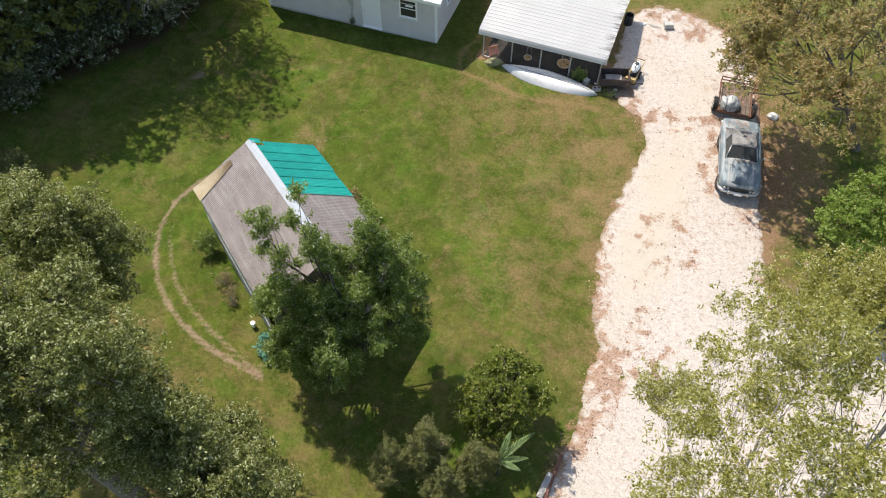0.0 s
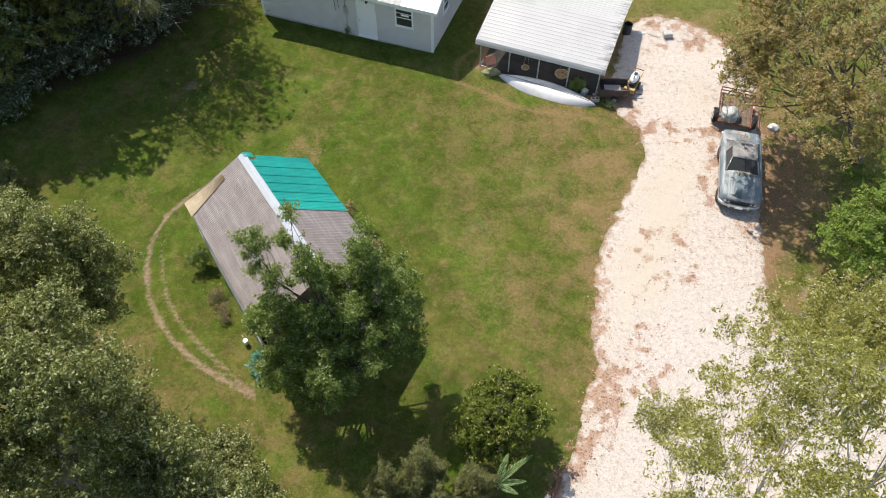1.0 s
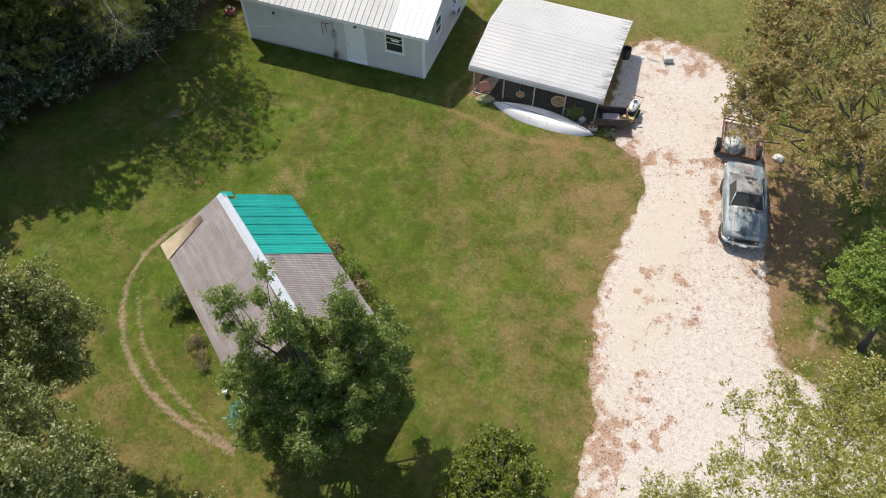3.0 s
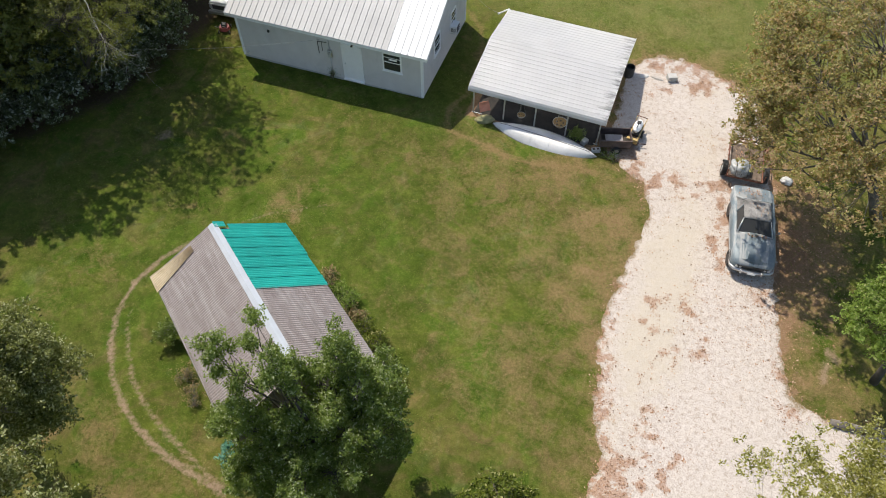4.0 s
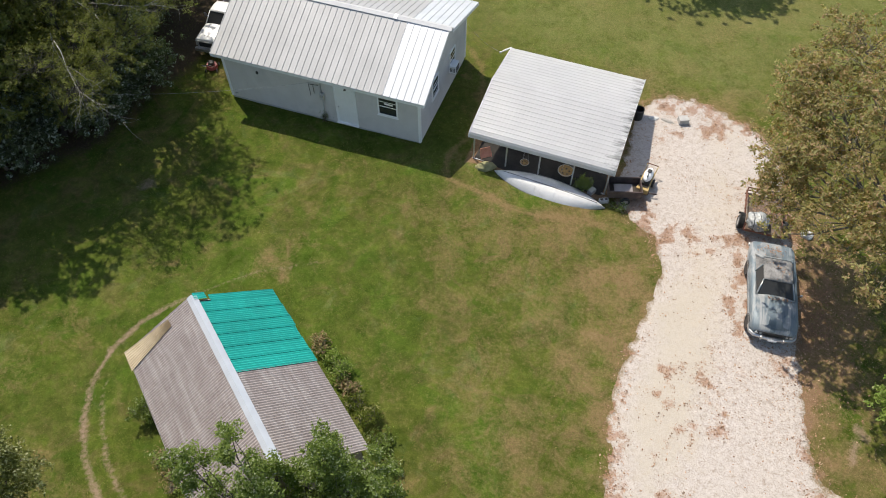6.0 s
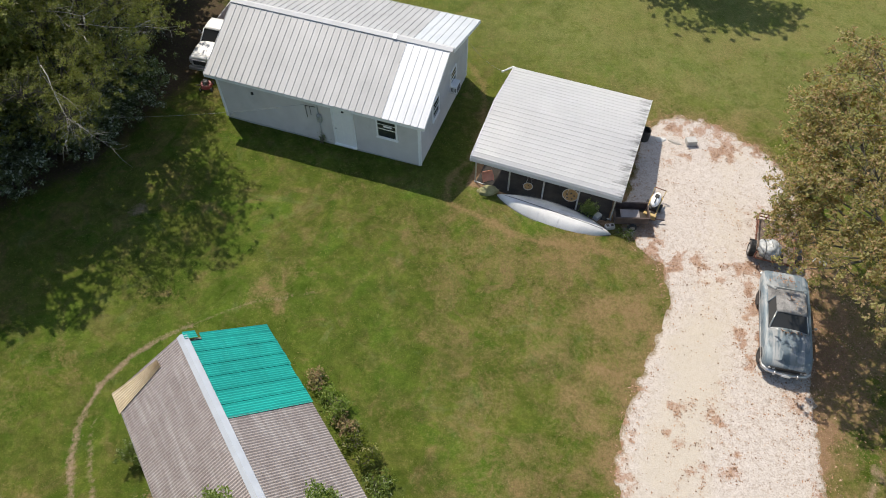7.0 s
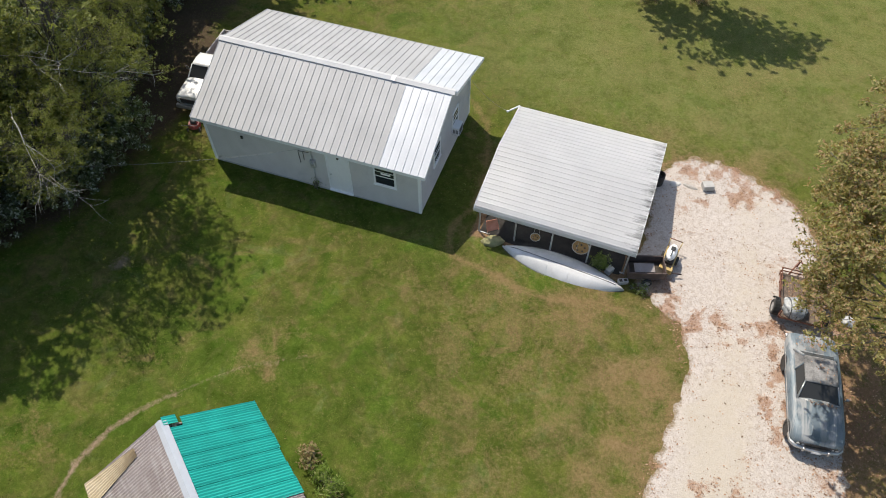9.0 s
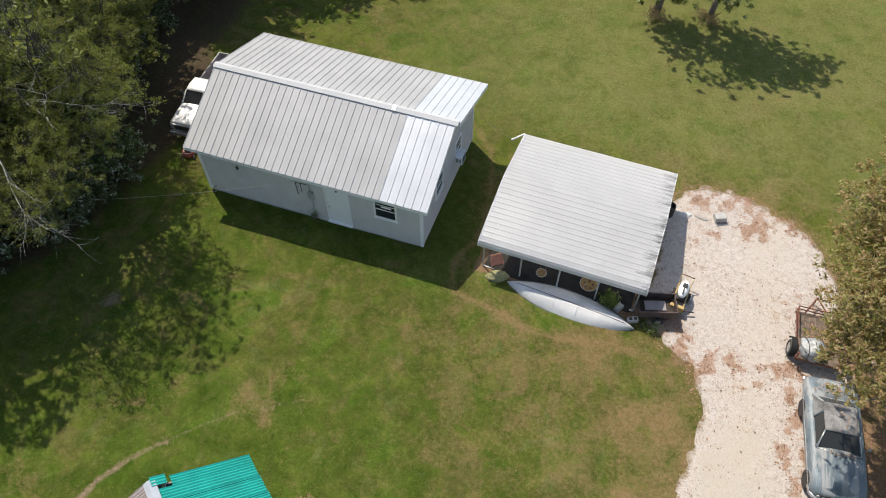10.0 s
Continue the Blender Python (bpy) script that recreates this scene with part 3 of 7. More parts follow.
def drive_sheet():
    step = 0.075
    ax, ay = np.arange(8.6, 27, step), np.arange(-40, 8, step)
    x, y = np.meshgrid(ax, ay, indexing="ij")
    d = inside(DRIVE, x, y) + 0.12 * fractal(x, y, 0.8, 4, 3) + 0.11 * fractal(x, y, 2.6, 5, 4)
    z = 0.05 * fractal(x, y, 0.12, 1, 3) * np.exp(-((x - 3) / 40) ** 2 - (y / 40) ** 2)
    z = z + np.clip(d * 0.08, -0.06, 0.03) + 0.006 * fractal(x, y, 3.0, 6, 3) * smooth(d, 0.1, 0.6) + 0.002 * fractal(x, y, 6.0, 8, 2) * smooth(0.9 - d, 0, 0.8)
    keep = d > -0.7
    idx = np.full(x.shape, -1)
    idx[keep] = np.arange(keep.sum())
    q = np.stack([idx[:-1, :-1], idx[1:, :-1], idx[1:, 1:], idx[:-1, 1:]], -1).reshape(-1, 4)
    q = q[(q >= 0).all(1)]
    me = np_mesh("drive", np.stack([x, y, z], -1)[keep], q, M_GRAVEL, True)
    sandy = 0.55 * np.exp(-(((x - 13.3) / 1.4) ** 2)) * smooth(y, -15, -10) + 0.45 * np.exp(-(((x - 12.3) / 1.3) ** 2)) * smooth(-y, 2, 6)
    leafy = leaf_litter(x, y)
    col = me.color_attributes.new("wear", "FLOAT_COLOR", "POINT")
    rgba = np.stack([np.clip(sandy, 0, 1), np.clip(leafy, 0, 1), 1 - smooth(d, -0.12, 0.5), 0 * x + 1], -1)[keep]
    col.data.foreach_set("color", rgba.astype(np.float32).ravel())
    return tagged(new("driveway", me), "white shell gravel driveway littered with brown leaves", "driveway", kind="structure")


ground, drive = ground_sheet(), drive_sheet()

# ---- trees ----


def unit(v):
    return v / (np.linalg.norm(v, axis=-1, keepdims=True) + 1e-9)


def leaves_mesh(name, centres, normals, sizes, mat, rng, narrow=0.5):
    """One small folded leaf at each centre."""
    n = len(centres)
    a = unit(np.cross(normals, rng.normal(size=(n, 3))))
    b = np.cross(normals, a)
    s = sizes[:, None]
    tip, tail = centres + a * s, centres - a * s
    l, r = centres + b * s * narrow + normals * s * 0.18, centres - b * s * narrow + normals * s * 0.18
    verts = np.stack([tail, l, tip, r], 1).reshape(-1, 3)
    i = np.arange(n)[:, None] * 4
    faces = np.concatenate([i + [[0, 2, 1]], i + [[0, 3, 2]]], 1).reshape(-1, 3)
    return np_mesh(name, verts, faces, mat)


def branch(bm, pts, radii, sides=7):
    rings = []
    for k, (p, r) in enumerate(zip(pts, radii)):
        d = Vector(pts[min(k + 1, len(pts) - 1)]) - Vector(pts[max(k - 1, 0)])
        q = d.to_track_quat("Z", "Y")
        rings.append([bm.verts.new(Vector(p) + q @ Vector((r * math.cos(j * math.tau / sides), r * math.sin(j * math.tau / sides), 0))) for j in range(sides)])
    for a, b in zip(rings, rings[1:]):
        for j in range(sides):
            f = bm.faces.new((a[j], a[(j + 1) % sides], b[(j + 1) % sides], b[j]))
            f.smooth = True
    bm.faces.new(rings[-1])
    bm.faces.new(rings[0][::-1])


def tree(name, place, label, mat, lobes, seed, leaves=16000, size=0.13, trunk=0.16, clusters=70, spread=0.55, narrow=0.5,
         category="tree", group="", bark=None, up=1.0, fill=0.35, spray=22, shoot=0.30, droop=0.0, fat=0.24, limb=1.0):
    """A tree of a tapered trunk, limbs that reach into every clump, and clumps of leaves that fill the lobes.
    lobes: (x, y, z, rx, ry, rz) from the foot."""
    rng = np.random.default_rng(seed)
    root = empty(name, pose(*place), label, category, group)
    vol = np.array([(l[3] * l[4] * l[5]) ** 0.67 for l in lobes])
    cents, picks = [], rng.choice(len(lobes), clusters, p=vol / vol.sum())
    for k in picks:
        lx, ly, lz, rx, ry, rz = lobes[k]
        d = unit(rng.normal(size=3))
        if d[2] < -0.55:
            d[2] *= -0.5
        rad = rng.uniform(fill, 1.0) ** 0.5
        cents.append((lx + d[0] * rx * rad, ly + d[1] * ry * rad, lz + d[2] * rz * rad))
    cents = np.array(cents)
    top = max(l[2] for l in lobes)
    cx, cy = np.average(cents[:, 0]), np.average(cents[:, 1])
    bm = bmesh.new()
    stem = []
    hgt = top * 0.85
    for k in range(6):
        f = k / 5
        stem.append(((cx * f + rng.normal(0, 0.05) * f), (cy * f + rng.normal(0, 0.05) * f), f * hgt - 0.05 * (k == 0)))
    branch(bm, stem, [trunk * (1.25 - 1.05 * k / 5) + (0.08 * trunk if k == 0 else 0) for k in range(6)], 9)
    limbs = []
    for lx, ly, lz, rx, ry, rz in lobes:
        # one limb from the stem up into each lobe
        e = np.array((lx, ly, lz + 0.2 * rz))
        s = max(0.12, min(0.9, (lz / hgt) * rng.uniform(0.35, 0.6)))
        base = np.array(stem[0]) * (1 - s) + np.array(stem[-1]) * s
        ln = np.linalg.norm(e - base)
        pts = [base + (e - base) * f + rng.normal(0, 0.05 * ln * (0 < f < 1), 3) + [0, 0, 0.14 * ln * f * (1 - f)] for f in (0, 0.35, 0.7, 1)]
        r = trunk * 0.42 * (1 - 0.5 * s) * limb
        branch(bm, [tuple(q) for q in pts], [r, r * 0.75, r * 0.5, r * 0.25], 6)
        limbs.append((pts, r))
    for c, k in zip(cents, picks):
        pts, r0 = limbs[k]
        f = rng.uniform(0.3, 1.0)
        base = pts[1] * (1 - f) + pts[3] * f if rng.uniform() < 0.5 else pts[2] * (1 - f) + pts[3] * f
        mid = base * 0.5 + c * 0.5 + rng.normal(0, 0.08, 3) + [0, 0, 0.08 * np.linalg.norm(c - base)]
        r = max(0.012 * limb, r0 * 0.32)
        branch(bm, [tuple(base), tuple(mid), tuple(c)], [r, r * 0.6, max(0.006, r * 0.2)], 4)
        for _ in range(2):
            e = c + rng.normal(0, spread * 0.6, 3)
            branch(bm, [tuple(mid * 0.3 + c * 0.7), tuple(e)], [r * 0.35, 0.006], 4)
    part("trunk", bm, bark or M_BARK, root)
    per = rng.poisson(leaves / clusters, clusters)
    # each clump is a handful of sprays: short leafy shoots that point outwards and up
    pts, lean = [], []
    for c, k, j in zip(cents, per, picks):
        sc = spread * rng.uniform(0.7, 1.3)
        m = max(2, k // spray)
        out = unit(c - np.array(lobes[j][:3]) + [0, 0, 0.35])
        base = c + rng.normal(size=(m, 3)) * [sc, sc, sc * 0.65] * 0.6
        way = unit(rng.normal(size=(m, 3)) * 0.75 + out * 0.7 + [0, 0, 0.15 - droop])
        ln = shoot * rng.uniform(0.5, 1.25, m)
        w = rng.integers(0, m, k)
        f = rng.uniform(0, 1, k) ** 0.8
        pts.append(base[w] + way[w] * (ln[w] * f)[:, None] + rng.normal(size=(k, 3)) * (shoot * fat * (1.2 - 0.7 * f))[:, None])
        lean.append(way[w])
    pts, lean = np.concatenate(pts), np.concatenate(lean)
    ok = pts[:, 2] > 0.1
    pts, lean = pts[ok], lean[ok]
    nrm = unit(rng.normal(size=pts.shape) * 0.8 + lean * 0.5 + [0, 0, 0.8 * up])
    sizes = size * rng.uniform(0.55, 1.25, len(pts))
    crown = new("crown", leaves_mesh("crown", pts, nrm, sizes, mat, rng, narrow))
    crown.parent = root
    return root

# ---- house ----


def window_unit(parent, w, h, m, label):
    """A white sash window with dark panes; m places its lower middle on the wall, its face to -y."""
    e = new("window")
    e.parent = parent
    e.matrix_local = m
    e["label"] = label
    bm = bmesh.new()
    t = 0.075
    for a in ((-w / 2, w / 2, 0, t), (-w / 2, w / 2, h - t, h), (-w / 2, -w / 2 + t, t, h - t), (w / 2 - t, w / 2, t, h - t)):
        box_bm(a[0], a[1], -0.05, 0.05, a[2], a[3], 0.006, bm)
    part("frame", bm, M_WHITE, e, "white painted window frame")
    part("sash_rail", box_bm(-w / 2 + t, w / 2 - t, -0.038, 0.03, h * 0.5 - 0.025, h * 0.5 + 0.025, 0.004), M_WHITE, e)
    for z0, z1, y in ((t, h * 0.5 - 0.025, -0.02), (h * 0.5 + 0.025, h - t, -0.03)):
        part("pane", box_bm(-w / 2 + t, w / 2 - t, y, y + 0.006, z0, z1), M_GLASS, e)
    part("sill", box_bm(-w / 2 - 0.03, w / 2 + 0.03, -0.07, 0.03, -0.045, 0.0, 0.006), M_WHITE, e)
    return e


HX0, HX1, HY1 = -9.92, -0.08, 6.52
HE, HR, HN = 2.84, 4.42, 3.27          # eave, ridge and rear eave heights
HRY = 3.05


def siding(height, lap=0.19):
    """Lapped boards as (y, z) steps; the face looks to -y."""
    prof = [(0.1, 0.0)]
    z = 0.0
    while z < height - 1e-3:
        z2 = min(height, z + lap)
        prof += [(-0.012, z), (0.0, z2)]
        z = z2
    prof += [(0.1, height)]
    return prof


M_RIDGE = rough_mat("dull_ridge_metal", (0.52, 0.52, 0.515), (0.62, 0.62, 0.615), 1.2, 0.5, 0.1, 0.04)
M_DOOR = rough_mat("clean_white_door_paint", (0.84, 0.84, 0.83), (0.9, 0.9, 0.89), 3, 0.4, 0, 0.03)


def house():
    root = empty("house", pose(0, 0, 0), "small grey house with white trim and ribbed metal roof", "house")
    part("foundation", box_bm(HX0 + 0.02, HX1 - 0.02, 0.02, HY1 - 0.02, -0.1, 0.16, 0.01), rough_mat("pale_block", (0.40, 0.40, 0.39), (0.52, 0.52, 0.50), 4, 0.9), root)
    wall_h = 2.62
    part("front_wall", prism_bm([(y, z + 0.16) for y, z in siding(wall_h)], HX0, HX1), M_SIDING, root)
    part("rear_wall", prism_bm([(HY1 - y, z + 0.16) for y, z in siding(wall_h + 0.35)][::-1], HX0, HX1), M_SIDING, root)
    # gable walls with their peaks
    for x, s, nm in ((HX1, 1, "gable_wall"), (HX0, -1, "gable_wall")):
        bm = bmesh.new()
        pr = [(0.01, 0.16), (HY1 - 0.01, 0.16), (HY1 - 0.01, 3.12), (HRY, HR - 0.12), (0.01, wall_h + 0.16)]
        a = [bm.verts.new((x - s * 0.1, y, z)) for y, z in pr]
        b = [bm.verts.new((x, y, z)) for y, z in pr]
        for i in range(5):
            bm.faces.new((a[i], a[(i + 1) % 5], b[(i + 1) % 5], b[i]))
        bm.faces.new(a)
        bm.faces.new(b)
        bmesh.ops.recalc_face_normals(bm, faces=bm.faces[:])
        gw = part(nm, bm, M_SIDING, root)
        z = 0.16
        while z < HR - 0.4:
            lo = 0.05 if z < wall_h + 0.16 else (z - wall_h - 0.16) / (HR - 0.12 - wall_h - 0.16) * HRY + 0.05
            hi = HY1 - 0.05 if z < 3.1 else HY1 - (z - 3.1) / (HR - 0.12 - 3.1) * (HY1 - HRY) - 0.05
            x0, x1 = sorted((x + s * 0.002, x + s * 0.012))
            if hi - lo > 0.3:
                part("lap_board", box_bm(x0, x1, lo, hi, z, z + 0.03), M_SIDING, gw)
            z += 0.19
    for x in (HX0, HX1):
        for y in (0.0, HY1):
            sx, sy = (1 if x == HX1 else -1), (1 if y > 1 else -1)
            bm = box_bm(min(x - sx * 0.09, x + sx * 0.022), max(x - sx * 0.09, x + sx * 0.022), min(y, y + sy * 0.03), max(y, y + sy * 0.03), 0.14, 2.78, 0.004)
            box_bm(min(x, x + sx * 0.03), max(x, x + sx * 0.03), min(y - sy * 0.09, y + sy * 0.028), max(y - sy * 0.09, y + sy * 0.028), 0.14, 2.78, 0.004, bm)
            part("corner_board", bm, M_WHITE, root)
    # roof: weathered sheets and a newer bright strip at one end
    x0, x1, ov = HX0 - 0.32, HX1 + 0.36, 0.34
    xr = x1 + 0.16
    for cut, end, ye, ze in ((-1.70, x1, -ov, HE), (-1.55, xr, HY1 + 0.34, HN)):
        part("roof_sheet", ribbed_sheet(x0, cut, ye, ze, HRY, HR, 0.305, 0.022), M_ROOF, root, "weathered galvanised ribbed sheets")
        part("roof_sheet", ribbed_sheet(cut + 0.01, end, ye, ze, HRY, HR, 0.305, 0.022), M_ROOFNEW, root, "bright newer ribbed sheets")
    bm = bmesh.new()
    for s, ye, ze in ((-1, -ov, HE), (1, HY1 + 0.34, HN)):
        k = 0.17 / math.hypot(ye - HRY, ze - HR)
        ya, za = HRY + (ye - HRY) * k, HR + (ze - HR) * k
        prof = [(HRY, HR + 0.075), (ya, za + 0.055), (ya, za + 0.035), (HRY, HR + 0.05)]
        prism_bm(prof if s < 0 else prof[::-1], x0 - 0.03, x1 + 0.10, bm)
    part("ridge_cap", bm, M_RIDGE, root, "pale metal ridge cap")
    part("ridge_patch", prism_bm([(HRY - 0.17, HR + 0.0), (HRY - 0.17, HR + 0.012), (HRY, HR + 0.09), (HRY + 0.1, HR + 0.07), (HRY, HR + 0.07)], -2.35, -2.18), M_WHITE, root)
    # fascia and soffit
    for y, z, end in ((-ov + 0.03, HE - 0.02, x1), (HY1 + 0.31, HN - 0.02, xr)):
        part("fascia", box_bm(x0 + 0.02, end - 0.02, y - 0.012, y + 0.012, z - 0.17, z - 0.02, 0.004), M_WHITE, root)
    part("soffit", box_bm(x0 + 0.03, x1 - 0.03, -ov + 0.05, 0.0, HE - 0.19, HE - 0.165), M_WHITE, root)
    part("soffit", box_bm(x0 + 0.03, x1 - 0.03, HY1, HY1 + 0.29, HN - 0.19, HN - 0.165), M_WHITE, root)
    for ya, za, yb, zb, end in ((-ov, HE, HRY, HR, x1), (HY1 + 0.34, HN, HRY, HR, xr)):
        for x in (x0 + 0.02, end - 0.02):
            part("rake_board", prism_bm([(ya, za - 0.03), (yb, zb - 0.03), (yb, zb - 0.17), (ya, za - 0.17)], x - 0.012, x + 0.012), M_WHITE, root)
    # door
    d = new("door")
    d.parent = root
    d.matrix_local = pose(-3.72, -0.012, 0.22)
    d["label"] = "closed white panelled door"
    bm = bmesh.new()
    for a in ((-0.54, -0.455, 0, 2.13), (0.455, 0.54, 0, 2.13), (-0.54, 0.54, 2.045, 2.15)):
        box_bm(a[0], a[1], -0.03, 0.02, a[2], a[3], 0.006, bm)
    part("door_frame", bm, M_WHITE, d)
    part("door_leaf", box_bm(-0.453, 0.453, -0.008, 0.02, 0.02, 2.04, 0.004), M_DOOR, d)
    for i in range(2):
        for za, zb in ((0.2, 0.85), (1.0, 1.85)):
            part("door_panel", box_bm(-0.36 + i * 0.4, -0.04 + i * 0.4, -0.016, -0.004, za, zb, 0.006), M_DOOR, d)
    bm = bmesh.new()
    bmesh.ops.create_uvsphere(bm, u_segments=10, v_segments=8, radius=0.035, matrix=Matrix.Translation((-0.38, -0.05, 0.98)))
    tube_bm((-0.38, -0.05, 0.98), (-0.38, 0, 0.98), 0.015, None, 8, bm)
    part("door_knob", bm, M_GALV, d, "dull metal door knob")
    part("threshold", box_bm(-0.55, 0.55, -0.10, 0.02, -0.05, 0.02, 0.006), M_WHITE, d)
    w1 = window_unit(root, 0.98, 1.08, pose(-1.61, -0.012, 1.36), "white sash window with dark panes")
    part("glazing_bar", box_bm(-0.41, 0.41, -0.042, -0.031, 0.80, 0.83, 0.003), M_WHITE, w1)
    part("sticker", box_bm(-0.16, 0.26, -0.036, -0.031, 0.66, 0.76), M_WHITE, w1, "pale paper sticker on the glass")
    w3 = window_unit(root, 0.86, 1.05, pose(HX1 + 0.012, 1.95, 1.42, 0, 0, 90), "white sash window with dark panes")
    w4 = window_unit(root, 0.82, 1.0, pose(HX1 + 0.012, 4.35, 1.25, 0, 0, 90), "white sash window above an air conditioner")
    # louvre bars across the gable windows
    for wdw in (w3, w4):
        for k in range(3):
            part("bar", box_bm(-0.34, 0.34, -0.042, -0.034, 0.2 + k * 0.25, 0.225 + k * 0.25), M_WHITE, wdw)
    return root


house()


M_GRILLE = rough_mat("dark_grille", (0.08, 0.08, 0.08), (0.14, 0.14, 0.14), 6, 0.6)


def air_conditioner():
    e = empty("air_conditioner", pose(HX1 + 0.012, 4.2, 1.14, 0, 0, 90), "white window air conditioner in the gable wall", "air conditioner")
    part("case", box_bm(-0.28, 0.28, -0.34, 0.02, 0, 0.42, 0.015), M_DOOR, e)
    bm = bmesh.new()
    for k in range(7):
        box_bm(-0.22, 0.22, -0.352, -0.339, 0.04 + k * 0.05, 0.062 + k * 0.05, 0, bm)
    part("grille", bm, M_GRILLE, e, "dark grey grille")
    bm = bmesh.new()
    for k in range(4):
        box_bm(-0.288, -0.279, -0.30 + k * 0.065, -0.265 + k * 0.065, 0.10, 0.32, 0, bm)
    part("side_vent", bm, M_GRILLE, e, "dark side vents")
    part("bracket", box_bm(-0.25, 0.25, -0.36, 0, -0.03, -0.003), M_GALV, e)
    return e


air_conditioner()

# ---- carport ----
def carport():
    L, D = 6.3, 6.0
    root = empty("carport", pose(2.40, 0.0, 0, 0, 0, -1.5), "open carport with white ribbed metal roof on slim posts", "carport")
    # roof cross profile: rolled eaves and a low ridge
    prof = [(-0.14, 1.42), (-0.16, 1.52), (-0.13, 1.62), (-0.05, 1.70), (0.10, 1.76)]
    ridge = (D / 2, 2.22)
    half = prof + [(D * 0.28, 1.76 + (ridge[1] - 1.76) * 0.52), (D * 0.46, 2.185), ridge]
    full = half + [(D - y, z) for y, z in half[-2::-1]]
    # ribs run with the length; the sheet is folded along its cross profile with a fine rib at every 0.23 m
    pts = []
    acc = 0.0
    for (ya, za), (yb, zb) in zip(full, full[1:]):
        ln = math.hypot(yb - ya, zb - za)
        k = max(1, int(ln / 0.018))
        ny, nz = -(zb - za) / ln, (yb - ya) / ln
        for i in range(k):
            f = i / k
            s = acc + f * ln
            ph = (s % 0.235) / 0.235
            h = 0.016 * max(0.0, min(1.0, 2.2 - abs(ph - 0.25) * 14))
            pts.append((ya + (yb - ya) * f + ny * h, za + (zb - za) * f + nz * h))
        acc += ln
    pts.append(full[-1])
    bm = bmesh.new()
    n = 13
    rows = []
    for j in range(n):
        x = -0.12 + (L + 0.24) * j / (n - 1)
        rows.append([bm.verts.new((x, y, z)) for y, z in pts])
    for a, b in zip(rows, rows[1:]):
        for i in range(len(pts) - 1):
            bm.faces.new((a[i], b[i], b[i + 1], a[i + 1]))
    bmesh.ops.solidify(bm, geom=bm.faces[:], thickness=0.006)
    bmesh.ops.recalc_face_normals(bm, faces=bm.faces[:])
    part("roof", bm, M_CARPORT, root, "white ribbed metal roof with rolled eaves")
    for x in (-0.13, L + 0.13):
        bm = bmesh.new()
        for (ya, za), (yb, zb) in zip(full, full[1:]):
            tube_bm((x, ya, za + 0.012), (x, yb, zb + 0.012), 0.02, None, 6, bm)
        part("edge_trim", bm, M_CARPORT, root)
    # frames of square tube
    for k in range(5):
        x = 0.1 + (L - 0.2) * k / 4
        for y in (0.0, D):
            part("post", box_bm(x - 0.03, x + 0.03, y - 0.03, y + 0.03, 0, 1.66, 0.004), M_GALV, root)
        bm = bmesh.new()
        inner = [(0, 1.64), (D * 0.28, 1.92), ridge[:1] + (2.14,), (D * 0.72, 1.92), (D, 1.64)]
        for (ya, za), (yb, zb) in zip(inner, inner[1:]):
            tube_bm((x, ya, za), (x, yb, zb), 0.03, None, 4, bm)
        part("rafter", bm, M_GALV, root)
    for y in (0.0, D):
        part("base_rail", box_bm(0.05, L - 0.05, y - 0.03, y + 0.03, 0.0, 0.06, 0.004), M_GALV, root)
    return root


carport()

# ---- shed ----
SU, SN = Vector((0.788, -0.616, 0)), Vector((0.616, 0.788, 0))


